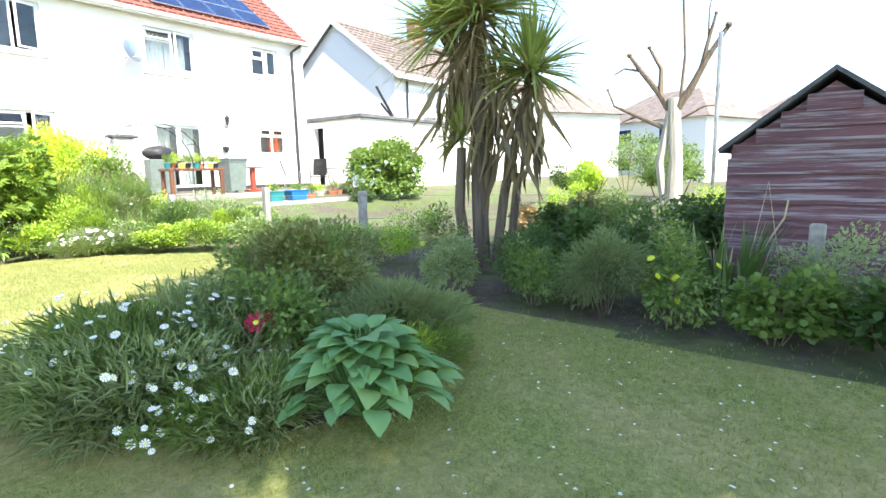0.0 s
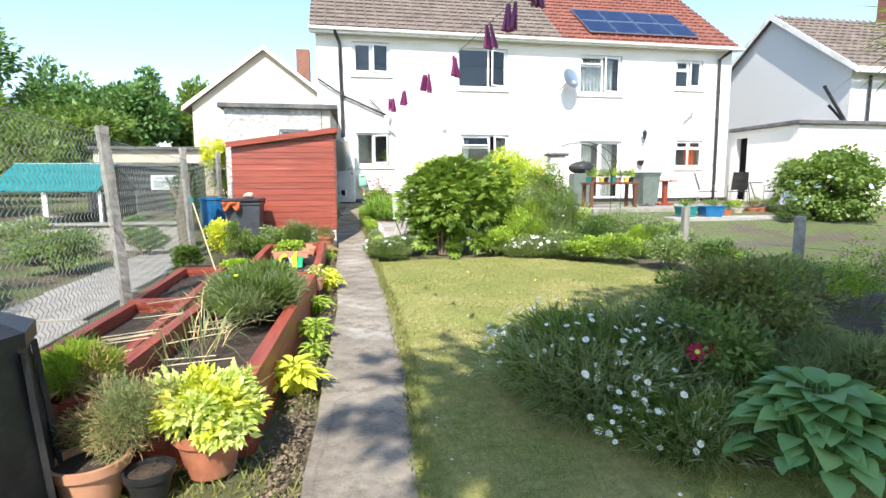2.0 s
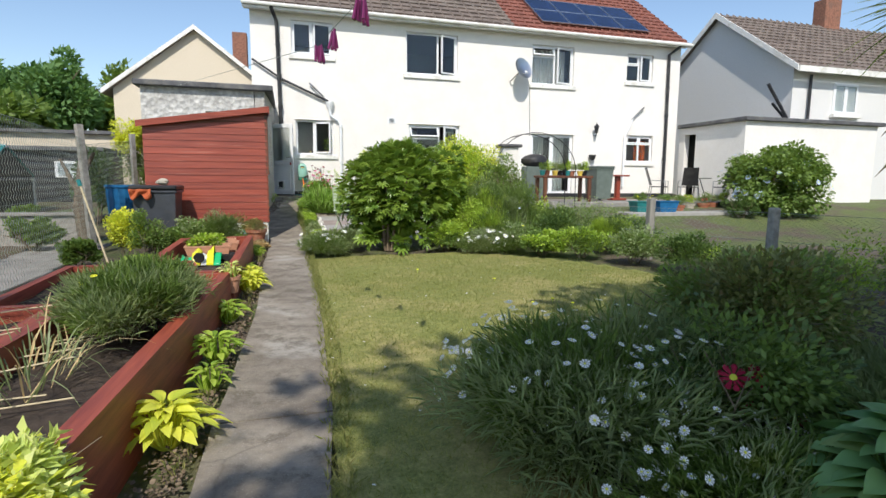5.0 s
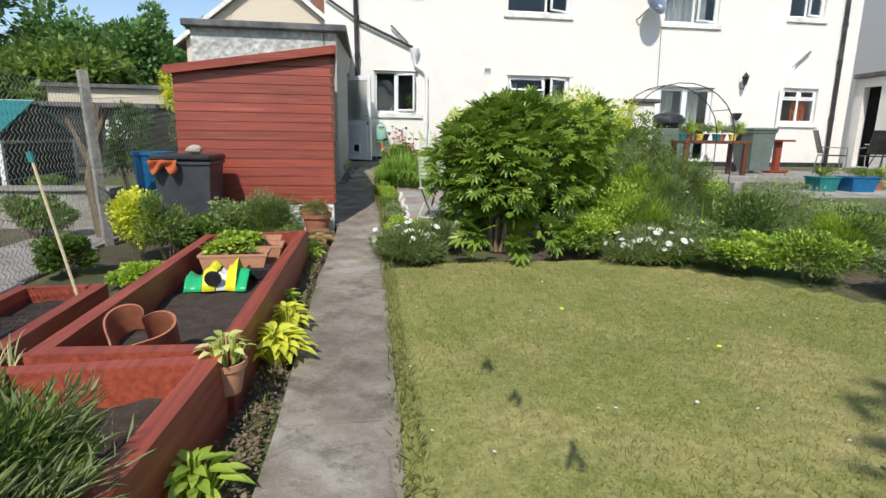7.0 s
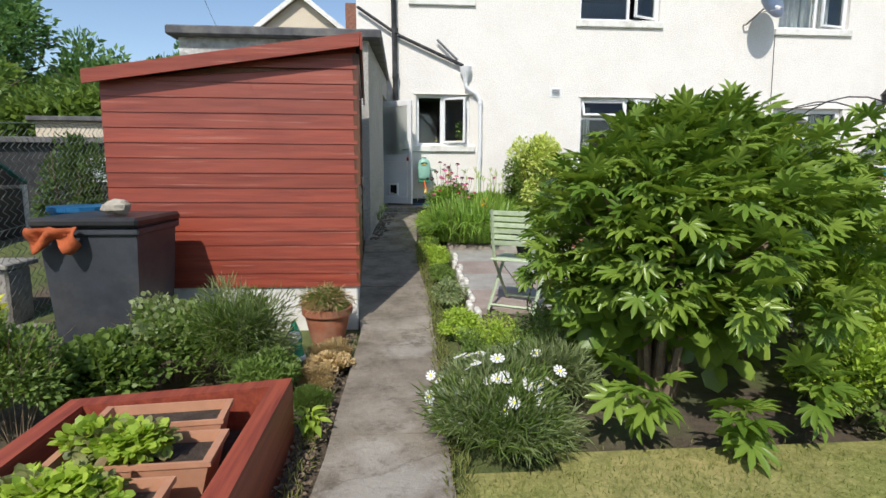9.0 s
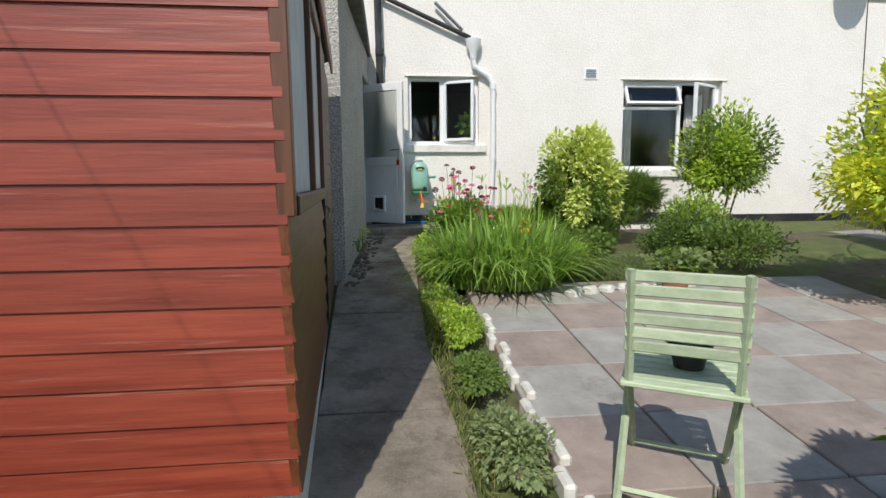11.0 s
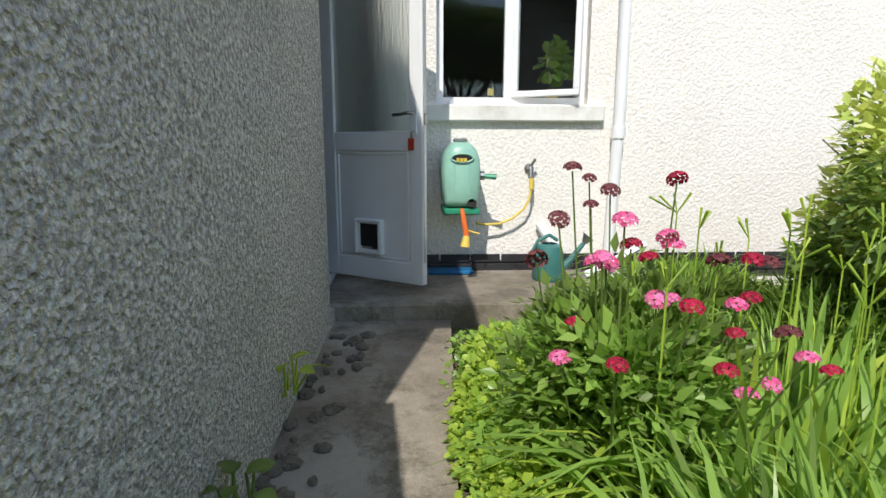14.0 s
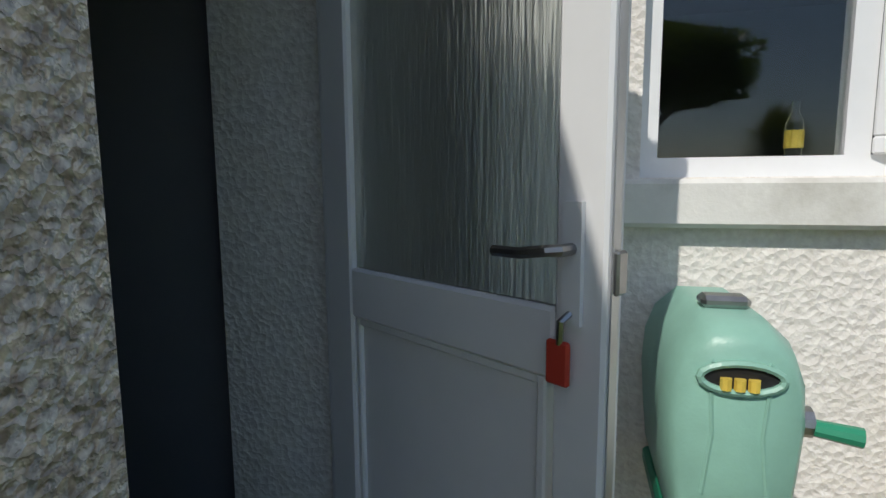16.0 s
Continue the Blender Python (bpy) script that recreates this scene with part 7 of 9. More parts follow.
# ---- neighbour's patio things ----
t = thing("potting_bench", (7.6, 14.6, 0.8), "red-brown wooden bench crowded with plants and tubs", "bench")
part("tabletop", Build().box(6.75, 8.35, 14.3, 14.9, 1.55, 1.62, 0.01), "door_wood", t)
for x, y in ((6.85, 14.35), (8.25, 14.35), (6.85, 14.85), (8.25, 14.85)):
    part("leg", Build().box(x - 0.05, x + 0.05, y - 0.04, y + 0.04, 0.7, 1.55, 0.006), "door_wood", t)
for i in range(8):
    x = 6.85 + i * 0.2
    pot("plant_pot", (x, 14.55 + 0.1 * (i % 2), 1.62), 0.09, 0.14, ["teal", "terracotta", "yellow", "black_plastic"][i % 4], ["small teal pot on bench", "small terracotta pot on bench", "small yellow pot on bench", "small black pot on bench"][i % 4], True, False)
    bush("potted_plant", (x, 14.55, 1.72), "small leafy plant in pot on bench", "plant", (x, 14.55, 1.88), (0.13, 0.13, 0.14), 260, LEAF, 0.06, ["lf_mid", "lf_lime", "lf_grey"][i % 3], 210 + i, 8, 0.5, 0)


def wheelie(c, w, d, h, m, label, lid="black_plastic"):
    t = thing("wheelie_bin", c, label, "bin")
    x, y, z = c
    vs = []
    for s, zz in ((0.84, 0.06), (1.0, h * 0.9)):
        for sx, sy in ((-1, -1), (1, -1), (1, 1), (-1, 1)):
            vs.append((x + sx * w / 2 * s, y + sy * d / 2 * s, z + zz))
    part("body", Build().add(vs, [(0, 1, 5, 4), (1, 2, 6, 5), (2, 3, 7, 6), (3, 0, 4, 7), (3, 2, 1, 0), (4, 5, 6, 7)]).box(x - w / 2 - 0.02, x + w / 2 + 0.02, y - d / 2 - 0.02, y + d / 2 + 0.02, z + h * 0.86, z + h * 0.9 + 0.005, 0.008), m, t)
    part("lid", Build().box(x - w / 2 - 0.03, x + w / 2 + 0.03, y - d / 2 - 0.05, y + d / 2 + 0.03, z + h * 0.9 + 0.008, z + h * 0.97, 0.02), m if lid is None else lid, t)
    part("grip", Build().tube([(x - w / 2, y + d / 2 + 0.05, z + h * 0.9), (x + w / 2, y + d / 2 + 0.05, z + h * 0.9)], 0.018, 8), "black_plastic", t)
    for sx in (-1, 1):
        part("wheel", Build().tube([(x + sx * w * 0.36, y + d * 0.38, z + 0.10), (x + sx * w * 0.46, y + d * 0.38, z + 0.10)], 0.10, 14), "black_plastic", t)
    return t


wheelie((9.15, 15.3, 0.88), 0.58, 0.7, 1.08, "greybin", "grey-green wheelie bin against white wall", None)
bb_ = thing("barbecue", (7.25, 16.0, 0.9), "covered black kettle barbecue on stand", "barbecue")
part("hood", Build().blob((7.3, 16.0, 2.08), (0.45, 0.28, 0.22), 2, 14, 0.03), "black_plastic", bb_, smooth=True)
part("stand", Build().box(6.95, 7.65, 15.8, 16.2, 0.9, 1.9, 0.02), "greybin", bb_)
part("side_shelf", Build().box(7.66, 7.95, 15.8, 16.2, 1.8, 1.85, 0.01), "black_plastic", bb_)
t = thing("wooden_stool_table", (9.9, 15.4, 0.9), "small orange-brown wooden bird table", "table")
part("tabletop", Build().box(9.6, 10.2, 15.2, 15.6, 1.62, 1.67, 0.008), "red_wood", t)
part("leg", Build().box(9.83, 9.97, 15.33, 15.47, 0.95, 1.62, 0.01), "red_wood", t)
part("foot", Build().box(9.65, 10.15, 15.25, 15.55, 0.88, 0.95, 0.01), "red_wood", t)


def tub(c, w, d, h, m, label, seed, leaf="lf_mid"):
    t = thing("planter_tub", c, label, "planter")
    x, y, z = c
    vs = [(x + sx * w / 2 * s, y + sy * d / 2 * s, z + zz) for s, zz in ((0.8, 0), (1.0, h)) for sx, sy in ((-1, -1), (1, -1), (1, 1), (-1, 1))]
    part("tub_body", Build().add(vs, [(0, 1, 5, 4), (1, 2, 6, 5), (2, 3, 7, 6), (3, 0, 4, 7), (3, 2, 1, 0), (4, 5, 6, 7)]), m, t)
    part("rim", Build().box(x - w / 2 - 0.02, x + w / 2 + 0.02, y - d / 2 - 0.02, y + d / 2 + 0.02, z + h + 0.002, z + h + 0.03, 0.006), m, t)
    bush("tub_plant", (x, y, z + h), "low flowering plants in plastic tub", "plant", (x, y, z + h + 0.12), (w * 0.5, d * 0.5, 0.12), 380, LEAF, 0.06, leaf, seed, 8, 0.5, 0, 0, 0, None, ("petal_yellow", 6, 0.05))


tub((9.7, 12.9, 0.65), 0.6, 0.4, 0.28, "blue_plastic", "bright blue rectangular plastic tub on slabs", 220)
tub((9.0, 13.0, 0.66), 0.45, 0.4, 0.26, "teal", "dark green round plastic tub on slabs", 221)
for i, (x, y, m) in enumerate([(11.1, 13.6, "stone"), (11.7, 13.7, "terracotta"), (12.1, 13.8, "terracotta"), (12.6, 13.9, "black_plastic"), (10.5, 13.3, "terracotta")]):
    c = (x, y, G(y) + 0.02)
    pot("plant_pot", c, 0.16, 0.26, m, "garden pot with small plants on patio edge")
    bush("potted_plant", (x, y, G(y) + 0.28), "small flowering plant in patio pot", "plant", (x, y, G(y) + 0.42), (0.2, 0.2, 0.17), 420, LEAF, 0.06, ["lf_lime", "lf_mid", "lf_grey"][i % 3], 230 + i, 8, 0.5, 3, 0.004, 0, None, ("petal_red", 3, 0.06))
t = thing("slab_terrace", (11.3, 14.3, 0.7), "pale raised concrete terrace along the house", "terrace")
part("terrace", Build().box(6.2, 14.1, 14.0, 17.86, 0.55, 0.87, 0.02), "concrete", t)
part("terrace", Build().box(8.4, 13.2, 12.6, 14.0, 0.45, 0.66, 0.02), "slabgrey", t)


def patio_chair(c, rz, label):
    t = thing("patio_chair", c, label, "chair")
    o = Matrix.Translation(c) @ Matrix.Rotation(radians(rz), 4, "Z")
    P = lambda *p: tuple(o @ Vector(p))
    part("seat", Build().box(-0.25, 0.25, -0.24, 0.24, 0.42, 0.45, 0.01, o), "black_plastic", t)
    part("backrest", Build().add([P(-0.24, 0.24, 0.48), P(0.24, 0.24, 0.48), P(0.22, 0.42, 1.05), P(-0.22, 0.42, 1.05), P(-0.24, 0.265, 0.48), P(0.24, 0.265, 0.48), P(0.22, 0.445, 1.05), P(-0.22, 0.445, 1.05)], [(0, 1, 2, 3), (7, 6, 5, 4), (0, 4, 5, 1), (3, 2, 6, 7), (1, 5, 6, 2), (0, 3, 7, 4)]), "black_plastic", t)
    for sx in (-1, 1):
        part("leg", Build().tube([P(sx * 0.25, -0.26, 0), P(sx * 0.26, -0.24, 0.62), P(sx * 0.26, 0.26, 0.64)], 0.013, 6), "steel", t)
        part("leg", Build().tube([P(sx * 0.25, 0.3, 0), P(sx * 0.25, 0.24, 0.45)], 0.013, 6), "steel", t)


patio_chair((12.4, 15.2, 0.87), 150, "black mesh patio chair with steel frame")
patio_chair((11.6, 15.6, 0.87), 60, "black mesh patio chair with steel frame by wall")
patio_chair((13.6, 14.9, 0.87), -80, "black reclining patio chair with steel frame")
t = thing("patio_table", (12.9, 15.4, 0.87), "round glass patio table with dark metal legs", "table")
part("tabletop", Build().lathe((12.9, 15.4, 1.57), [(0.42, 0), (0.45, 0.01), (0.45, 0.03), (0.42, 0.035)], 20), "steel", t)
for a in (0.5, 2.1, 3.7, 5.2):
    part("leg", Build().tube([(12.9 + 0.1 * math.cos(a), 15.4 + 0.1 * math.sin(a), 1.57), (12.9 + 0.36 * math.cos(a), 15.4 + 0.36 * math.sin(a), 0.87)], 0.014, 6), "black_paint", t)
bush("hydrangea_bush", (13.1, 12.6, 0.6), "large rounded hydrangea bush with blue flower heads", "bush", (13.3, 12.7, 1.45), (1.6, 1.35, 1.25), 12000, ROUND, 0.12, "lf_mid", 240, 60, 0.27, 8, 0.02, 0.2, "lf_mid", ("petal_blue", 60, 0.20), low=-0.9)
bush("low_shrub", (11.7, 12.3, 0.5), "low dark green shrub at lawn edge", "bush", (11.7, 12.3, 0.78), (0.55, 0.45, 0.32), 1500, LEAF, 0.09, "lf_dark", 241)


# ---- raised beds ----
def raised_bed(name, label, pts, z1, m_="red_wood_y", t=0.085, soil_dz=-0.16):
    """Painted board walls along the corners given, soil inside."""
    cx, cy = sum(p[0] for p in pts) / len(pts), sum(p[1] for p in pts) / len(pts)
    th = thing(name, (cx, cy, G(cy)), label, "raised bed")
    n = len(pts)
    inner = [(p[0] + (cx - p[0]) * 0, p[1]) for p in pts]
    C = Vector((cx, cy, 0))
    offs = []
    for i in range(n):
        p0, p1, p2 = Vector((*pts[i - 1], 0)), Vector((*pts[i], 0)), Vector((*pts[(i + 1) % n], 0))
        d1, d2 = (p1 - p0).normalized(), (p2 - p1).normalized()
        n1, n2 = Vector((-d1.y, d1.x, 0)), Vector((-d2.y, d2.x, 0))
        bis = (n1 + n2).normalized()
        offs.append(p1 + bis * (t / max(0.4, bis.dot(n1))))
    for i in range(n):
        a, b2 = Vector((*pts[i], 0)), Vector((*pts[(i + 1) % n], 0))
        ia, ib = offs[i], offs[(i + 1) % n]
        zb0, zb1 = G(a.y) - 0.08, G(b2.y) - 0.08
        vs = [(a.x, a.y, zb0), (b2.x, b2.y, zb1), (b2.x, b2.y, z1), (a.x, a.y, z1), (ia.x, ia.y, zb0), (ib.x, ib.y, zb1), (ib.x, ib.y, z1), (ia.x, ia.y, z1)]
        part("side_board", Build().add(vs, [(0, 1, 2, 3), (7, 6, 5, 4), (0, 4, 5, 1), (3, 2, 6, 7), (1, 5, 6, 2), (0, 3, 7, 4)]), m_, th)
    k = 14
    V, F = [], []
    for i in range(k + 1):
        for j in range(k + 1):
            u, w = i / k, j / k
            p = (offs[0] * (1 - u) + offs[1] * u) * (1 - w) + (offs[3] * (1 - u) + offs[2] * u) * w
            V.append((p.x, p.y, z1 + soil_dz + 0.03 * noise.noise(Vector((p.x * 6, p.y * 6, 1)))))
    for i in range(k):
        for j in range(k):
            F.append((i * (k + 1) + j, (i + 1) * (k + 1) + j, (i + 1) * (k + 1) + j + 1, i * (k + 1) + j + 1))
    link_mesh("soil", fast("soil", V, np.array(F), "soil", BASE[th]), th, "dark crumbly compost")
    return th


raised_bed("raised_bed", "red-painted raised bed filled with dark soil and herbs", [(-1.62, 2.35), (-0.80, 2.45), (-0.63, 5.72), (-1.50, 5.68)], 0.64)
raised_bed("raised_bed", "red-painted raised bed with compost, troughs and pots", [(-1.48, 5.80), (-0.61, 5.76), (-0.62, 8.92), (-1.55, 8.72)], 0.64, soil_dz=-0.2)
raised_bed("low_raised_bed", "low narrow red-painted bed along the wire fence", [(-2.42, 2.2), (-1.78, 2.2), (-1.85, 5.4), (-2.42, 5.4)], 0.47, soil_dz=-0.10)
raised_bed("low_raised_bed", "low narrow red-painted bed along the wire fence", [(-2.46, 5.45), (-1.86, 5.45), (-1.95, 7.6), (-2.55, 7.6)], 0.47, soil_dz=-0.10)
for i, (x, y) in enumerate([(-1.68, 4.4), (-1.66, 5.1), (-1.7, 5.9), (-1.72, 6.6)]):
    t = thing("paving_slab", (x, y, 0.32), "worn pale paving slab between raised beds", "slab")
    part("slab", Build().box(x - 0.09, x + 0.09, y - 0.3, y + 0.3, 0.28, 0.36, 0.01), "slabgrey", t)
bush("tarragon_clump", (-1.1, 4.3, 0.48), "bushy green tarragon filling the raised bed", "plant", (-1.08, 4.45, 0.70), (0.42, 0.78, 0.24), 7000, NEEDLE, 0.10, "lf_mid", 301, 50, 0.32, 30, 0.003, -0.7, "lf_grey", ("petal_yellow", 5, 0.03), low=-0.05)
strap_clump("grass_tuft", (-1.35, 3.6, 0.48), (0.2, 0.5), 90, 0.5, 0.008, "lf_grey", "thin wispy grass at bed edge", 302, (0.2, 0.6), "lf_dry")
strap_clump("grass_tuft", (-1.75, 5.4, 0.33), (0.15, 0.9), 90, 0.5, 0.008, "lf_grey", "thin wispy grass between beds", 303, (0.2, 0.6), "lf_dry")
bush("weedy_plant", (-2.1, 3.4, 0.38), "small feathery weeds in narrow bed", "plant", (-2.1, 3.5, 0.48), (0.22, 0.45, 0.12), 900, NEEDLE, 0.09, "lf_mid", 304, 10, 0.5, 3, 0.003, low=0)
t = thing("fallen_canes", (-2.0, 4.2, 0.47), "dry canes and twigs lying across narrow bed", "canes")
rs = np.random.default_rng(8)
for i in range(11):
    x, y, a, L = -2.35 + 0.5 * rs.random(), 2.8 + 2.4 * rs.random(), rs.random() * 0.9 - 0.2, 0.7 + 0.6 * rs.random()
    part("cane", Build().tube([(x, y, 0.49), (x + L * math.cos(a), y + L * math.sin(a) * 0.7, 0.52 + 0.1 * rs.random())], 0.005, 4), "cane", t)
t = thing("leaning_cane", (-2.06, 7.3, 0.45), "tall pale bamboo cane leaning with green cap", "cane")
part("cane", Build().tube([(-2.03, 7.35, 0.40), (-2.35, 7.6, 1.38)], 0.011, 6), "cane", t)
part("cap", Build().tube([(-2.35, 7.6, 1.37), (-2.37, 7.61, 1.44)], 0.022, 8), "teal", t)

# heart-shaped pot
t = thing("heart_planter", (-1.2, 6.2, 0.46), "heart-shaped terracotta planter lying on soil", "planter")
hp_ = []
for a in np.linspace(0, 2 * math.pi, 40, endpoint=False):
    hp_.append((0.0115 * 16 * math.sin(a) ** 3, 0.0115 * (13 * math.cos(a) - 5 * math.cos(2 * a) - 2 * math.cos(3 * a) - math.cos(4 * a))))
o = Matrix.Translation((-1.16, 6.22, 0.47)) @ Matrix.Rotation(radians(28), 4, "X") @ Matrix.Rotation(radians(-18), 4, "Z")
vs, fs = [], []
for s, z in ((0.9, 0.0), (1.0, 0.19), (0.93, 0.19), (0.84, 0.02)):
    vs += [tuple(o @ Vector((x * s, y * s, z))) for x, y in hp_]
for i in range(3):
    for k in range(40):
        fs.append((i * 40 + k, i * 40 + (k + 1) % 40, (i + 1) * 40 + (k + 1) % 40, (i + 1) * 40 + k))
part("planter_wall", Build().add(vs, fs), "terracotta", t, smooth=True)

# compost bag
t = thing("compost_bag", (-1.15, 7.5, 0.46), "half-empty green, yellow and white compost bag", "bag")


def bag_part(name, x0, x1, m, seed, zt):
    V, F = [], []
    nu, nv = 12, 12
    for i in range(nu + 1):
        for j in range(nv + 1):
            u, w = i / nu, j / nv
            x = x0 + (x1 - x0) * u
            a = math.pi * w
            z = 0.45 + (zt * math.sin(a)) * (0.8 + 0.5 * noise.noise(Vector((x * 9, w * 3, seed)))) + 0.004
            V.append((x, 7.38 + 0.36 * w + 0.03 * noise.noise(Vector((x * 7, w * 2, 5))), z))
    for i in range(nu):
        for j in range(nv):
            F.append((i * (nv + 1) + j, (i + 1) * (nv + 1) + j, (i + 1) * (nv + 1) + j + 1, i * (nv + 1) + j + 1))
    o_ = link_mesh(name, fast(name, V, np.array(F), m, BASE[t]), t)
    md = o_.modifiers.new("thick", "SOLIDIFY")
    md.thickness = 0.004
    return o_


bag_part("green_side", -1.34, -1.22, "bag_green", 1, 0.14)
bag_part("yellow_side", -1.215, -1.12, "bag_yellow", 1, 0.19)
bag_part("white_panel", -1.115, -1.0, "bag_white", 1, 0.17)
bag_part("green_end", -0.995, -0.90, "bag_green", 1, 0.12)
part("printed_oval", Build().tube([(-1.13, 7.395, 0.55), (-1.13, 7.375, 0.545)], 0.06, 16), "black_plastic", t, "black oval printed panel")
bag_part("yellow_flap", -1.06, -0.98, "bag_yellow", 3, 0.22)


def trough(c, w, d, h, m, label, rz=0.0, seed=0, leaf=None):
    t = thing("planting_trough", c, label, "planter")
    o = Matrix.Translation(c) @ Matrix.Rotation(radians(rz), 4, "Z")
    vs = []
    for s, z in ((0.86, 0), (1.0, h), (1.04, h), (1.04, h + 0.02), (0.93, h + 0.02), (0.90, h - 0.03)):
        vs += [tuple(o @ Vector((sx * w / 2 * s, sy * d / 2 * s, z))) for sx, sy in ((-1, -1), (1, -1), (1, 1), (-1, 1))]
    fs = [(i * 4 + k, i * 4 + (k + 1) % 4, i * 4 + 4 + (k + 1) % 4, i * 4 + 4 + k) for i in range(5) for k in range(4)] + [(3, 2, 1, 0)]
    part("trough_body", Build().add(vs, fs), m, t)
    part("soil", Build().box(-w * 0.44, w * 0.44, -d * 0.43, d * 0.43, h - 0.06, h - 0.02, 0, o), "soil", t)
    if leaf:
        bush("salad_plants", (c[0], c[1], c[2] + h - 0.02), "young salad and herb plants in trough", "plant", (c[0] - 0.05, c[1], c[2] + h + 0.05), (w * 0.42, d * 0.42, 0.09), 900, ROUND, 0.05, leaf, seed, 14, 0.4, 0, 0, 0, "lf_bronze", low=0)
    return t


trough((-1.10, 7.95, 0.46), 0.52, 0.24, 0.15, "trough", "terracotta-coloured plastic trough with seedlings", 3, 311, "lf_lime")
trough((-1.05, 8.28, 0.46), 0.56, 0.24, 0.15, "trough", "terracotta-coloured plastic trough with salad leaves", 3, 312, "lf_lime")
trough((-1.08, 8.56, 0.46), 0.50, 0.20, 0.16, "trough", "terracotta-coloured trough of dry soil", 6)
trough((-0.86, 7.78, 0.45), 0.22, 0.16, 0.07, "black_plastic", "shallow black plastic seed tray", 3)

# pots at the near end
pot("plant_pot", (-0.97, 2.30, 0.28), 0.155, 0.22, "terracotta", "terracotta pot holding variegated sage")
bush("variegated_sage", (-0.97, 2.3, 0.48), "golden variegated sage spilling from terracotta pot", "plant", (-0.97, 2.3, 0.58), (0.25, 0.24, 0.20), 2400, LEAF, 0.07, "lf_varieg", 320, 26, 0.36, 7, 0.005, -0.1, "lf_yellow", low=-0.35)
pot("plant_pot", (-1.42, 2.15, 0.27), 0.15, 0.2, "trough", "pale terracotta pot with grey herb")
bush("grey_herb", (-1.32, 2.22, 0.45), "wiry grey-green thyme bush in pot", "plant", (-1.30, 2.25, 0.58), (0.24, 0.24, 0.2), 3200, NEEDLE, 0.045, "lf_grey", 321, 18, 0.45, 12, 0.003, -0.3, "lf_dry")
pot("plant_pot", (-1.62, 2.55, 0.3), 0.13, 0.3, "terracotta", "tall terracotta pot with golden conifer")
bush("golden_conifer", (-1.62, 2.55, 0.58), "feathery golden-green plant in pot", "plant", (-1.62, 2.55, 0.70), (0.17, 0.17, 0.15), 1600, NEEDLE, 0.07, "lf_lime", 322, 12, 0.45, 5, 0.003, -0.5, "lf_dry")
pot("plant_pot", (-1.18, 2.12, 0.27), 0.10, 0.14, "black_plastic", "small black plastic nursery pot")
cb = thing("compost_bin", (-1.83, 1.95, 0.25), "black plastic compost bin with tapering ribbed sides", "bin")
part("body", Build().lathe((-1.87, 1.95, 0.22), [(0.40, 0), (0.36, 0.45), (0.33, 0.80), (0.36, 0.80), (0.36, 0.86), (0.28, 0.90), (0.05, 0.93)], 10), "black_plastic", cb)
for i in range(10):
    a = i * math.pi / 5
    part("rib", Build().tube([(-1.87 + 0.41 * math.cos(a), 1.95 + 0.41 * math.sin(a), 0.24), (-1.87 + 0.345 * math.cos(a), 1.95 + 0.345 * math.sin(a), 1.0)], 0.014, 4), "black_plastic", cb)
part("hatch", Build().box(-1.60, -1.52, 1.62, 1.80, 0.28, 0.42, 0.01), "black_plastic", cb)
ht = thing("water_tray", (-1.8, 2.6, 0.3), "grey-blue slab beside compost bin", "slab")
part("slab", Build().box(-2.0, -1.70, 1.3, 1.65, 0.24, 0.3, 0.01), "slabgrey", ht)
strap_clump("heather_patch", (-0.85, 1.1, 0.25), (0.32, 0.35), 420, 0.16, 0.008, "lf_dry", "dry orange-brown heather beside path", 323, (0.3, 0.9))
hosta("lime_plant", (-1.25, 1.25, 0.25), 0.2, 34, 0.10, "lf_yellow", "small lime yellow leafy plant in rough grass", 324)
for i, (x, y, r, n, s) in enumerate([(-0.66, 3.15, 0.21, 34, 0.14), (-0.58, 4.2, 0.17, 20, 0.12), (-0.60, 5.15, 0.15, 16, 0.12), (-0.52, 6.35, 0.19, 30, 0.13), (-0.53, 6.85, 0.16, 18, 0.11), (-0.56, 3.75, 0.12, 12, 0.10), (-0.60, 7.3, 0.12, 12, 0.1), (-0.55, 8.95, 0.10, 9, 0.10)]):
    hosta("lime_primula", (x, y, G(y)), r, int(n * 2.3), s * 0.75, "lf_yellow" if i in (0, 3, 4) else "lf_lime", "lime green broad-leaved plant growing beside path", 330 + i, narrow=0.62)
pot("plant_pot", (-0.63, 5.75, 0.45), 0.085, 0.15, "trough", "small pale plastic pot hooked beside bed")
hosta("variegated_hosta", (-0.63, 5.75, 0.56), 0.13, 26, 0.058, "lf_varieg", "small variegated hosta in pale pot", 340, narrow=0.7)

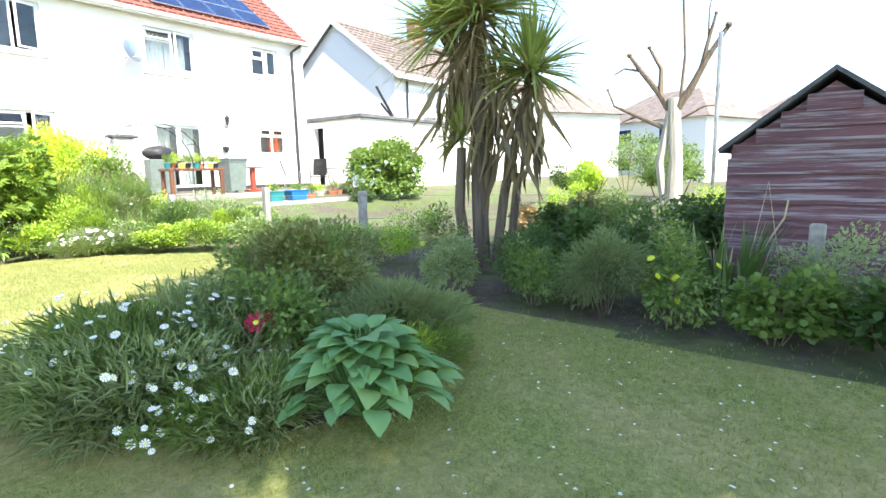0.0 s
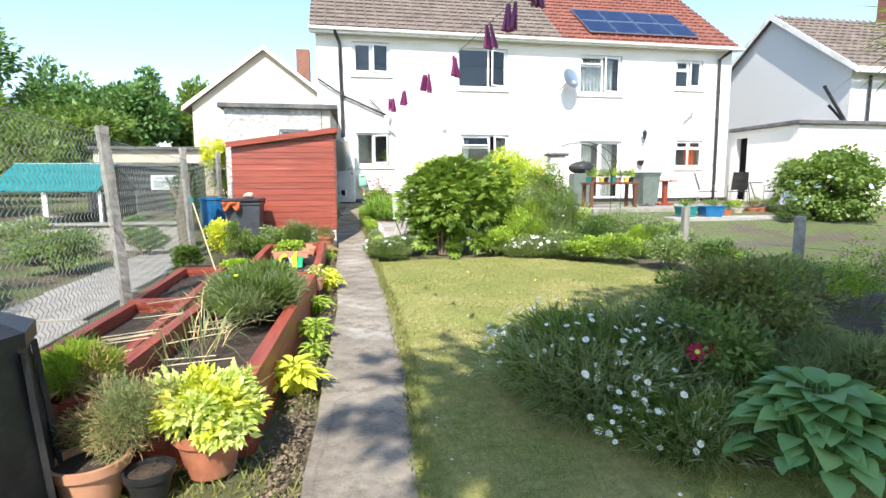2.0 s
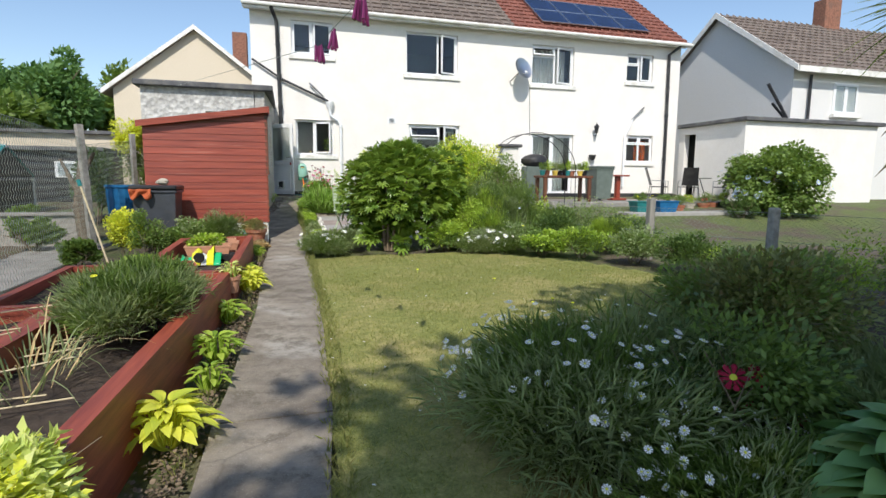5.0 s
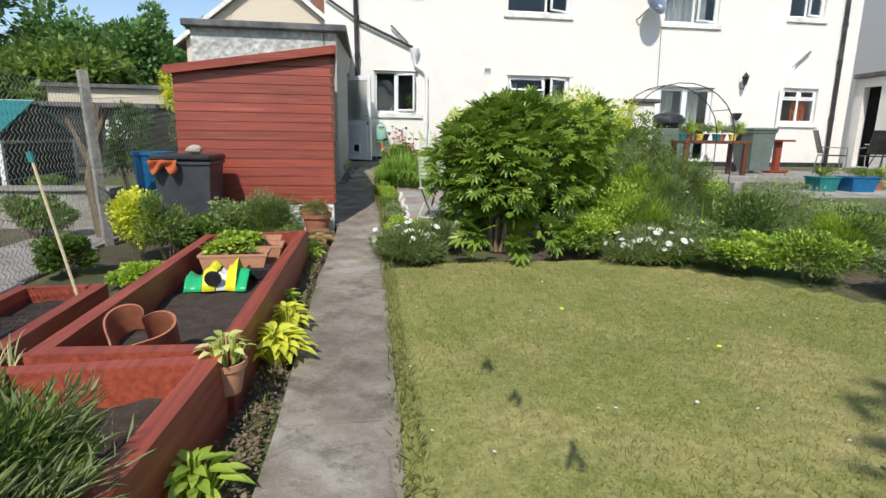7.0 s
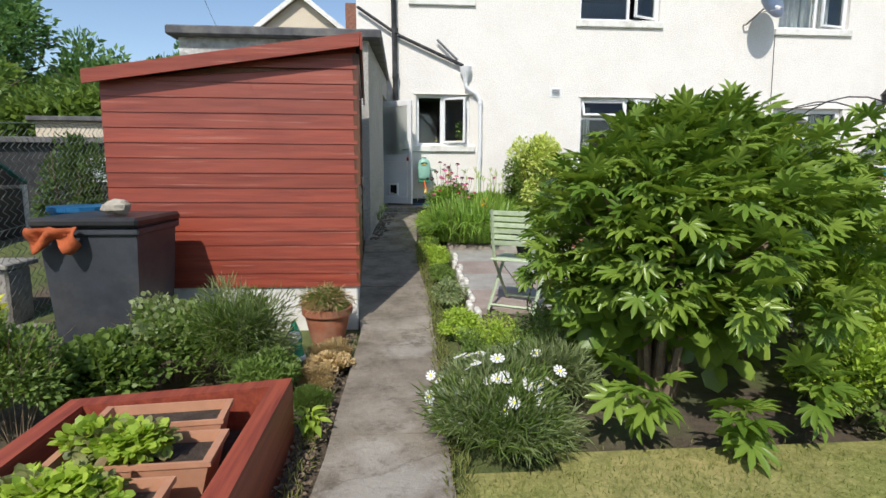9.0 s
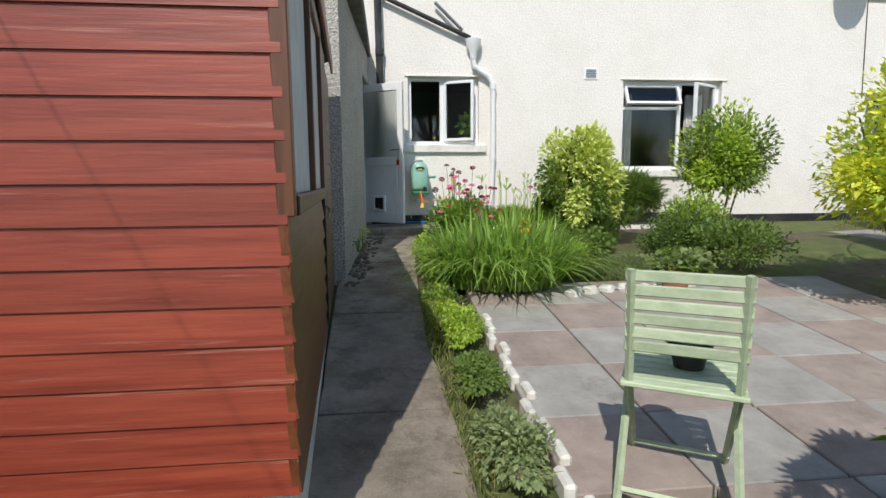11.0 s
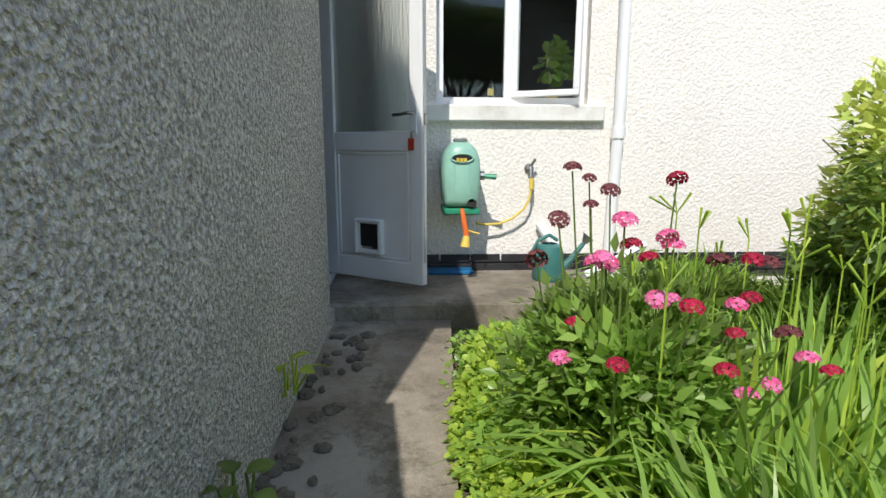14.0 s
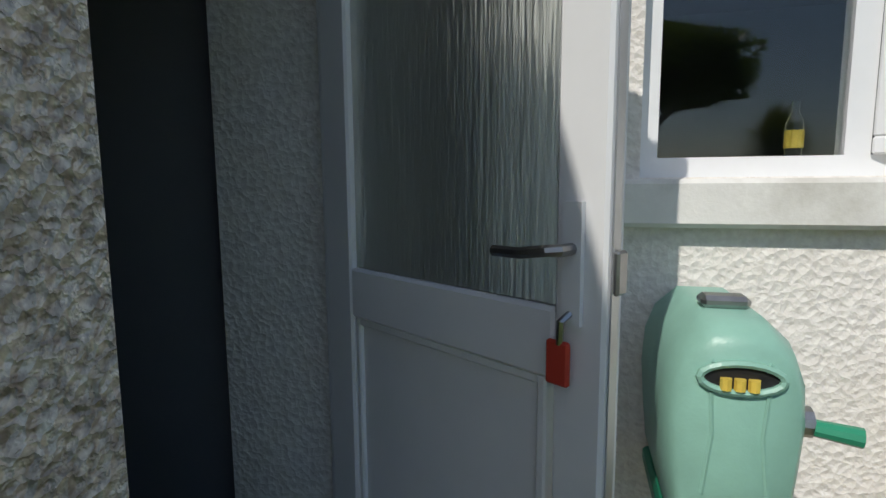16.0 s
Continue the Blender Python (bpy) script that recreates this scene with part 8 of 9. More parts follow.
# ---- bed before the red shed ----
for i, (x, y, r, h, m, tpl, sz, lab) in enumerate([
        (-2.35, 9.15, 0.26, 0.72, "lf_yellow", ROUND, 0.06, "golden variegated euonymus bush"), (-2.0, 9.0, 0.30, 0.68, "lf_mid", LEAF, 0.06, "leafy green rose bush with thin stems"), (-1.55, 9.75, 0.36, 0.48, "lf_grey", ROUND, 0.06, "grey-green leafy marjoram clump"),
        (-1.1, 9.75, 0.34, 0.52, "lf_grey", NEEDLE, 0.12, "feathery green fennel clump"), (-1.8, 9.4, 0.28, 0.36, "lf_mid", ROUND, 0.07, "leafy green clump in soil"), (-0.9, 9.4, 0.22, 0.25, "lf_mid", LEAF, 0.06, "low green plant by bed"), (-0.62, 9.6, 0.13, 0.10, "lf_dry", NEEDLE, 0.05, "brown creeping plant at path edge"), (-0.58, 9.85, 0.14, 0.10, "lf_dry", ROUND, 0.04, "brown creeping plant at path edge"), (-0.60, 10.1, 0.13, 0.10, "lf_dry", NEEDLE, 0.05, "brown creeping plant at path edge"),
        (-2.75, 8.6, 0.22, 0.3, "lf_mid", ROUND, 0.07, "low leafy weeds by fence"), (-1.95, 8.2, 0.2, 0.16, "lf_lime", ROUND, 0.07, "low light green primula leaves"), (-0.6, 9.25, 0.10, 0.12, "lf_mid", NEEDLE, 0.06, "small grass tuft at path edge")]):
    bush("bed_plant", (x, y, G(y)), lab, "plant", (x, y, G(y) + h * 0.55), (r * 1.1, r * 1.1, h * 0.6), 2600, tpl, sz * 0.8, m, 350 + i, 20, 0.4, 10, 0.004, -0.4, "lf_mid" if m == "lf_grey" else None)
wheelie((-2.12, 10.25, 0.33), 0.62, 0.6, 1.05, "bin", "dark grey wheelie bin in front of red shed")
t = thing("rock", (-2.05, 10.15, 1.35), "lump of pale stone resting on bin lid", "stone")
part("rock", Build().blob((-2.02, 10.12, 1.405), (0.10, 0.075, 0.055), 5), "stone", t, smooth=False)
t = thing("orange_cloth", (-2.3, 9.9, 1.2), "crumpled orange cloth hanging over bin edge", "cloth")
V, F = [], []
for i in range(13):
    for j in range(7):
        x = -2.44 + 0.30 * i / 12
        V.append((x, 9.90 - 0.03 * math.sin(j * 0.9 + i) - 0.03, 1.29 - 0.12 * j / 6 * (1 + 0.4 * math.sin(i * 0.8)) ))
for i in range(12):
    for j in range(6):
        F.append((i * 7 + j, (i + 1) * 7 + j, (i + 1) * 7 + j + 1, i * 7 + j + 1))
o_ = link_mesh("cloth", fast("cloth", V, np.array(F), "cloth", BASE[t]), t)
o_.modifiers.new("thick", "SOLIDIFY").thickness = 0.012
t = thing("garden_ornament", (-0.82, 9.95, 0.31), "small green and white painted garden ornament", "ornament")
part("ornament", Build().lathe((-0.82, 9.95, 0.31), [(0.06, 0), (0.075, 0.06), (0.055, 0.13), (0.05, 0.17), (0.055, 0.2), (0.045, 0.24), (0.012, 0.33)], 12), "reel_dark", t, smooth=True)
part("painted_trim", Build().lathe((-0.82, 9.95, 0.31), [(0.078, 0.06), (0.072, 0.085), (0.066, 0.09)], 12).blob((-0.82, 9.93, 0.53), (0.05, 0.05, 0.05), 3, 8, 0.1), "white_paint", t, smooth=True)

# ---- left fence and beyond ----
for (x, y, z, lx) in ((-2.46, 5.5, 2.18, -0.12), (-3.0, 10.0, 2.25, -0.08), (-2.25, 1.0, 2.2, 0.0), (-3.3, 13.8, 2.4, 0)):
    t = thing("fence_post", (x, y, 0.3), "tall notched weathered concrete fence post", "post")
    b = Build()
    k = 9
    for i in range(k):
        z0, z1 = 0.15 + (z - 0.15) * i / k, 0.15 + (z - 0.15) * (i + 1) / k
        xx = x + lx * (i + 0.5) / k
        if i == 0:
            b.tube([(x + lx * (j + 0.5) / k, y, 0.15 + (z - 0.15) * j / (k - 0.001)) for j in range(k + 1)], [0.058 + 0.005 * (j % 2) for j in range(k + 1)], 4)
    part("shaft", b, "conc_post", t)
chain_link("chain_link_fence", (-2.25, 1.0, 0.3), (-2.53, 5.5, 0.3), 0.05, 1.80, "tall chain-link fence along the allotment", 0.075, 0.0032)
chain_link("chain_link_fence", (-2.25, -3.0, 0.3), (-2.25, 1.0, 0.3), 0.05, 1.80, "tall chain-link fence along the allotment", 0.075, 0.0032)
chain_link("chain_link_fence", (-2.53, 5.5, 0.3), (-3.05, 10.0, 0.3), 0.05, 1.75, "tall chain-link fence along the allotment", 0.075, 0.0032)
chain_link("chain_link_fence", (-3.05, 10.0, 0.3), (-3.3, 13.8, 0.6), 0.05, 1.65, "tall chain-link fence beside outhouse", 0.085, 0.0032)
b = Build()
for i in range(7):
    y0 = 1.0 + i * 1.45
    b.box(-3.65 - 0.06 * i, -2.62 - 0.07 * i, y0 + 0.01, y0 + 1.44, G(y0) - 0.05, G(y0) + 0.015, 0.008)
part("path", b, "concrete", None, "pale concrete path slabs of the neighbouring plot", "structure")
lw = thing("low_wall", (-4.0, 11.6, 0.4), "low grey rendered retaining wall with concrete top", "wall")
part("wall", Build().box(-6.5, -3.4, 11.0, 11.3, 0.2, 0.82, 0.02).box(-6.5, -6.2, 11.3, 15, 0.2, 0.95, 0.02), "conc_post", lw)
part("coping", Build().box(-6.5, -3.36, 10.95, 11.35, 0.823, 0.87, 0.01), "concrete", lw)
gh_ = thing("greenhouse", (-5.6, 13.0, 0.6), "small greenhouse with green plastic sheet roof", "greenhouse")
b = Build()
GX0, GX1, GY0, GY1 = -7.4, -5.35, 12.2, 14.2
for x in (GX0, (GX0 + GX1) / 2, GX1):
    b.box(x - 0.03, x + 0.03, GY0 - 0.03, GY0 + 0.03, 0.5, 1.45).box(x - 0.03, x + 0.03, GY1 - 0.03, GY1 + 0.03, 0.5, 1.45)
b.box(GX0, GX1, GY0 - 0.02, GY0 + 0.02, 1.45, 1.50).box(GX0, GX1, 13.2 - 0.03, 13.2 + 0.03, 2.02, 2.08)
part("frame", b, "white_paint", gh_)
part("roof", Build().prism([(GY0 - 0.1, 1.46), (13.2, 2.07), (13.2, 2.09), (GY0 - 0.1, 1.49)], "x", GX0, GX1).prism([(GY1 + 0.1, 1.46), (13.2, 2.07), (13.2, 2.09), (GY1 + 0.1, 1.49)], "x", GX0, GX1), "teal", gh_, "corrugated green plastic sheet")
part("side_net", Build().box(GX1 - 0.01, GX1 + 0.01, GY0 + 0.05, GY1 - 0.05, 0.6, 1.4).prism([(GY0, 1.45), (GY1, 1.45), (13.2, 2.0)], "x", GX1 - 0.01, GX1 + 0.01), "black_plastic", gh_)
hu = thing("small_shed", (-5.6, 16.5, 0.8), "dark garden hut with small white-framed window", "shed")
part("wall", Build().box(-7.2, -4.6, 16.0, 18.0, 0.7, 2.1, 0.01), "black_paint", hu)
part("roof", Build().box(-7.35, -4.45, 15.85, 18.1, 2.1, 2.2, 0.01), "felt", hu)
wf = part("window_frame", Build().box(-5.55, -4.85, 15.95, 15.99, 1.45, 1.85, 0.005), "upvc", hu)
part("pane", Build().box(-5.48, -4.92, 15.935, 15.948, 1.5, 1.8), "glass", wf)
for i, (x, y, h, r, m) in enumerate([(-4.6, 5.2, 0.9, 0.9, "lf_grey"), (-5.2, 6.8, 1.0, 1.0, "lf_mid"), (-4.5, 8.6, 0.7, 0.7, "lf_mid"), (-4.2, 3.4, 0.9, 0.8, "lf_mid"), (-6.4, 4.6, 1.5, 1.2, "lf_mid"), (-6.8, 8.2, 1.6, 1.2, "lf_dark"), (-5.4, 9.8, 0.7, 0.7, "lf_grey"), (-3.9, 10.3, 0.5, 0.4, "lf_mid"), (-8.5, 11.0, 2.6, 1.6, "lf_dark"), (-8.2, 5.5, 2.4, 1.4, "lf_mid"), (-3.75, 12.6, 1.7, 0.42, "lf_dark"), (-4.6, 12.0, 0.5, 0.4, "lf_mid"), (-8.8, 15.5, 3.0, 1.6, "lf_mid"), (-9.5, 1.5, 3.0, 2.0, "lf_dark"), (-3.4, 15.2, 2.0, 0.5, "lf_mid")]):
    bush("allotment_bush", (x, y, G(y)), "leafy green bush in the neighbouring allotment", "bush", (x, y, G(y) + h * 0.52), (r, r, h * 0.52), 2400, LEAF, 0.085, m, 380 + i, 18, 0.4, 7, 0.014, -0.1)
bush("yellow_climber", (-3.3, 14.9, 0.85), "bright yellow-leaved climber beside outhouse", "shrub", (-3.55, 14.7, 2.35), (0.42, 0.35, 0.55), 2400, LEAF, 0.09, "lf_yellow", 399, 14, 0.42, 6, 0.012)
t = thing("tree_stump", (-3.2, 10.4, 0.35), "dark gnarled ivy-covered stump beside fence post", "stump")
part("stump", Build().tube([(-3.2, 10.45, 0.2), (-3.28, 10.4, 1.0), (-3.2, 10.5, 1.9)], [0.14, 0.10, 0.06], 8).tube([(-3.25, 10.4, 1.4), (-3.0, 10.3, 1.85)], [0.05, 0.02], 6).tube([(-3.24, 10.4, 1.1), (-3.5, 10.4, 1.75)], [0.05, 0.02], 6), "bark", t)
t = thing("blue_tub", (-2.85, 11.2, 0.4), "blue plastic tub beside the shed", "tub")
part("tub_body", Build().lathe((-2.9, 11.3, 0.38), [(0.2, 0), (0.26, 0.9), (0.28, 0.92), (0.28, 0.96), (0.24, 0.96)], 16), "blue_plastic", t)
t = thing("cast_tyre", (-3.6, 4.6, 0.3), "black rubber ring lying on allotment soil", "tyre")
pts = [(-4.5 + 0.26 * math.cos(a), 6.2 + 0.1 * math.sin(a), 0.5 + 0.26 * math.sin(a)) for a in np.linspace(0, 2 * math.pi, 20)]
BASE[t] = Vector((-4.5, 6.2, 0.3))
t.location = (-4.5, 6.2, 0.3)
part("tyre", Build().tube(pts, 0.075, 8), "black_plastic", t, smooth=True)

# ---- clothes line with peg bundles ----
t = thing("clothes_line", (0.3, 2.0, 2.3), "thin clothes line hung with bunches of purple and blue pegs", "clothes line")
LP = [(0.10, -1.5, 2.75), (0.22, 1.05, 2.28), (0.33, 1.55, 2.34), (0.37, 1.96, 2.36), (0.37, 2.28, 2.37), (0.33, 2.92, 2.36), (0.26, 3.45, 2.36), (0.16, 3.98, 2.34), (0.11, 4.39, 2.34), (-2.4, 13.6, 3.4)]
part("line", Build().tube(LP, 0.0025, 4), "wire", t)
rs = np.random.default_rng(12)
for i, p in enumerate(LP[1:9]):
    for j in range(3 + (i % 3)):
        a = rs.normal() * 0.25
        q = Vector(p) + Vector((rs.normal() * 0.015, rs.normal() * 0.03, -0.005))
        e1, e2 = q + Vector((math.sin(a) * 0.05 + 0.012, 0.01, -0.105)), q + Vector((math.sin(a) * 0.05 - 0.012, -0.01, -0.105))
        part("peg", Build().tube([q, e1], [0.007, 0.009], 5).tube([q, e2], [0.007, 0.009], 5), "peg_blue" if i == 0 else "peg_purple", t)

# ---- by the back door ----
hr = thing("hose_reel", (0.33, 17.75, 1.6), "pale green wall-mounted garden hose reel box", "hose reel")
HX, HY = 0.33, 17.72
prof = [(-0.118, 1.45), (-0.128, 1.56), (-0.136, 1.68), (-0.130, 1.78), (-0.108, 1.85), (-0.075, 1.885), (-0.055, 1.905), (0.055, 1.905), (0.075, 1.885), (0.108, 1.85), (0.130, 1.78), (0.136, 1.68), (0.128, 1.56), (0.118, 1.45), (0.10, 1.42), (-0.10, 1.42)]
vs, n_ = [], len(prof)
for y, s in ((17.86, 1.0), (17.66, 1.0), (17.60, 0.93), (17.575, 0.80)):
    vs += [(HX + x * s, y, 1.66 + (z - 1.66) * s) for x, z in prof]
fs = [(i * n_ + k, i * n_ + (k + 1) % n_, (i + 1) * n_ + (k + 1) % n_, (i + 1) * n_ + k) for i in range(3) for k in range(n_)] + [tuple(range(n_)), tuple(range(3 * n_, 4 * n_))[::-1]]
body_ = part("body", Build().add(vs, fs), "reel_green", hr)
body_.data.set_sharp_from_angle(angle=radians(62))
body_.data.shade_smooth()
vs = []
for s in (1.0, 0.8):
    vs += [(HX + 0.075 * s * math.cos(a), 17.565 if s == 1 else 17.56, 1.80 + 0.035 * s * math.sin(a)) for a in np.linspace(0, 2 * math.pi, 18, endpoint=False)]
part("opening_rim", Build().tube([(HX + 0.075 * math.cos(a), 17.569, 1.79 + 0.032 * math.sin(a)) for a in np.linspace(0, 2 * math.pi, 19)], 0.008, 6), "reel_green", hr)
part("opening", Build().add([(HX + 0.07 * math.cos(a), 17.572, 1.79 + 0.028 * math.sin(a)) for a in np.linspace(0, 2 * math.pi, 18, endpoint=False)] + [(HX + 0.07 * math.cos(a), 17.58, 1.79 + 0.028 * math.sin(a)) for a in np.linspace(0, 2 * math.pi, 18, endpoint=False)], [tuple(range(18))] + [(i, (i + 1) % 18, 18 + (i + 1) % 18, 18 + i) for i in range(18)]), "black_plastic", hr)
for i in range(3):
    part("coiled_hose", Build().tube([(HX - 0.028 + i * 0.025, 17.566, 1.765), (HX - 0.028 + i * 0.025, 17.566, 1.79)], 0.011, 8), "yellow", hr)
for sx in (-1, 1):
    part("moulded_ridge", Build().tube([(HX + sx * 0.052, 17.576, 1.755), (HX + sx * 0.046, 17.576, 1.66), (HX + sx * 0.06, 17.576, 1.52)], 0.005, 6).tube([(HX + sx * 0.052, 17.577, 1.82), (HX + sx * 0.040, 17.59, 1.85), (HX + sx * 0.055, 17.63, 1.885)], 0.005, 6), "reel_green", hr, smooth=True)
part("base_panel", Build().box(HX - 0.125, HX + 0.13, 17.59, 17.86, 1.37, 1.418, 0.01), "reel_dark", hr)
part("carry_grip", Build().box(HX - 0.05, HX + 0.05, 17.70, 17.76, 1.905, 1.935, 0.01), "steel", hr)
cr = part("crank", Build().tube([(HX + 0.13, 17.68, 1.66), (HX + 0.165, 17.68, 1.66)], 0.035, 12), "steel", hr)
part("crank_handle", Build().tube([(HX + 0.166, 17.66, 1.655), (HX + 0.245, 17.64, 1.65)], [0.019, 0.022], 10), "reel_dark", cr, smooth=True)
part("outlet", Build().tube([(HX + 0.07, 17.60, 1.46), (HX + 0.07, 17.575, 1.46)], 0.032, 12), "black_plastic", hr)
gun = part("spray_gun", Build().tube([(HX + 0.0, 17.57, 1.42), (HX + 0.015, 17.55, 1.32), (HX + 0.03, 17.54, 1.22)], [0.014, 0.018, 0.02], 8), "orange", hr, "orange and yellow spray gun")
part("nozzle", Build().tube([(HX + 0.03, 17.54, 1.22), (HX + 0.02, 17.53, 1.14)], [0.022, 0.034], 10), "yellow", gun)
part("trigger", Build().tube([(HX + 0.035, 17.55, 1.26), (HX + 0.12, 17.54, 1.235)], [0.008, 0.006], 6), "yellow", gun)
for ob in hr.children_recursive:
    for vert in ob.data.vertices:
        if vert.co.y < 0.06:
            vert.co.y -= 0.10
hr.scale = (1, 1, 0.92)
hr.location += Vector((0.015, 0, 0.045))
tp = thing("garden_tap", (0.83, 17.86, 1.69), "weathered brass outdoor tap on white wall", "tap")
part("tap_body", Build().tube([(0.83, 17.89, 1.70), (0.83, 17.80, 1.70), (0.83, 17.785, 1.63)], [0.018, 0.020, 0.014], 8), "steel", tp)
part("tap_lever", Build().tube([(0.83, 17.82, 1.715), (0.86, 17.80, 1.77)], [0.010, 0.012], 6), "steel", tp)
part("back_plate", Build().tube([(0.83, 17.897, 1.70), (0.83, 17.885, 1.70)], 0.035, 12), "steel", tp)
part("connector", Build().tube([(0.83, 17.785, 1.63), (0.83, 17.785, 1.55)], 0.018, 8), "yellow", tp)
ho = thing("garden_hose", (0.8, 17.8, 1.5), "yellow garden hose looping from tap to reel", "hose")
part("hose", Build().tube([(0.83, 17.785, 1.55), (0.82, 17.785, 1.48), (0.78, 17.79, 1.40), (0.70, 17.80, 1.33), (0.60, 17.80, 1.29), (0.50, 17.79, 1.285), (0.42, 17.76, 1.30)], 0.009, 8), "yellow", ho, smooth=True)
for o_ in (tp, ho):
    o_.location += Vector((0.06, 0, 0.04))
wc = thing("watering_can", (1.0, 17.45, 0.955), "green plastic watering can with grey rose", "watering can")
part("can_body", Build().lathe((1.0, 17.45, 0.957), [(0.105, 0), (0.115, 0.02), (0.105, 0.17), (0.09, 0.22), (0.06, 0.235), (0.055, 0.235), (0.05, 0.2)], 20), "can_green", wc, smooth=True)
part("spout", Build().tube([(1.09, 17.45, 1.02), (1.16, 17.44, 1.09), (1.25, 17.43, 1.20)], [0.032, 0.022, 0.014], 8), "can_green", wc, smooth=True)
part("rose", Build().tube([(1.245, 17.43, 1.195), (1.275, 17.425, 1.24)], [0.018, 0.045], 12), "steel", wc)
part("handle", Build().tube([(0.91, 17.45, 1.02), (0.87, 17.45, 1.12), (0.92, 17.45, 1.21), (1.0, 17.45, 1.245), (1.06, 17.45, 1.21)], 0.013, 8), "can_green", wc, smooth=True)
wc.scale = (1.0, 1.0, 1.12)
wc.location += Vector((-0.02, 0.10, 0))
wb = thing("white_board", (1.55, 17.3, 0.95), "white plastic trim pieces lying among leaves", "trim")
part("strip", Build().tube([(1.25, 17.55, 0.98), (1.75, 17.7, 1.18)], 0.03, 4), "upvc", wb)
part("strip", Build().tube([(1.35, 17.35, 0.98), (1.5, 17.6, 0.99)], 0.025, 4), "upvc", wb)
bl = thing("blue_step_mat", (0.2, 17.65, 0.955), "dark blue strip at foot of the wall", "mat")
part("mat", Build().box(0.12, 0.46, 17.72, 17.86, 0.957, 0.985, 0.006), "blue_plastic", bl)
strap_clump("iris_clump", (1.6, 17.0, 0.95), (0.3, 0.22), 110, 0.62, 0.022, "lf_grass", "arching green leaves beside watering can", 401, (0.4, 1.0))
hosta("wall_weed", (-0.5, 15.9, 0.90), 0.14, 9, 0.09, "lf_lime", "small weed growing at foot of wall", 402)
hosta("wall_weed", (-0.47, 15.2, 0.86), 0.12, 8, 0.08, "lf_mid", "small weed growing at foot of wall", 403)
so = thing("soap_bottle", (0.66, 18.05, 2.2), "clear bottle with yellow label on window ledge", "bottle")
part("bottle", Build().lathe((0.62, 18.10, 2.27), [(0.022, 0), (0.024, 0.09), (0.010, 0.12), (0.010, 0.15)], 12), "glass", so, "clear plastic bottle", smooth=True)
part("bottle_label", Build().lathe((0.62, 18.10, 2.27), [(0.025, 0.02), (0.025, 0.07)], 12), "yellow", so)
ledge = thing("window_ledge", (0.7, 18.2, 2.15), "white inner window ledge in kitchen", "ledge")
part("ledge_board", Build().box(0.2, 1.31, 18.17, 18.35, 2.21, 2.25, 0.005), "upvc", ledge)
bush("house_plant", (1.14, 18.25, 2.25), "green houseplant inside kitchen window", "plant", (1.14, 18.25, 2.57), (0.12, 0.08, 0.24), 60, ROUND, 0.12, "lf_grass", 404, 6, 0.5, 3, 0.005)
pot("plant_pot", (1.14, 18.25, 2.25), 0.06, 0.10, "yellow", "small pot on kitchen window ledge", True, False)
# crumbs of earth and dead leaves along the path, grass creeping over its edges
rs = np.random.default_rng(31)
n = 9000
y = rs.uniform(0.2, 13.0, n)
x = np.interp(y, [-4, 1.8, 5.4, 8, 10.6, 11.2, 14.2, 17], [-0.6, -0.54, -0.40, -0.45, -0.42, -0.50, -0.64, -0.50]) - 0.06 + np.abs(rs.normal(size=n)) * 0.035 * (rs.random(n) < 0.5) - np.abs(rs.normal(size=n)) * 0.09
z = np.interp(y, [-4, 2, 5, 9, 10.5, 11.5, 13.5, 17], [0.24, 0.27, 0.32, 0.31, 0.32, 0.40, 0.75, 0.93]) + 0.005 + 0.025 * rs.random(n)
keep = y < 10.6
v, f = scatter(ROUND, np.stack([x, y, z], 1)[keep], rs.normal(size=(keep.sum(), 3)) * np.array([1, 1, 0.3]), np.array([0, 0, 1.0]) + rs.normal(size=(keep.sum(), 3)) * 0.5, 0.008 + 0.018 * rs.random(keep.sum()))
link_mesh("debris", fast("debris", v, f, "twig"), None, (0, 0, 0), "crumbs of earth and dead leaves along the path", "stuff")
n = 5200
y = rs.uniform(0.2, 13.2, n)
left = rs.random(n) < 0.3
x = np.where(left, np.interp(y, [1.8, 5.4, 8, 10.6, 13], [-0.54, -0.40, -0.45, -0.41, -0.60]) - 0.05 - 0.08 * rs.random(n), np.interp(y, [-4, 1.6, 3.5, 5.3, 8, 11.5, 13, 15, 17], [-0.08, -0.06, 0.08, 0.13, 0.14, 0.18, 0.09, 0.13, 0.24]) + 0.03 + 0.05 * rs.normal(size=n).clip(-1, 1))
keep = (~left) | ((np.sin(y * 2.3) > 0.2) & (y < 10.6))
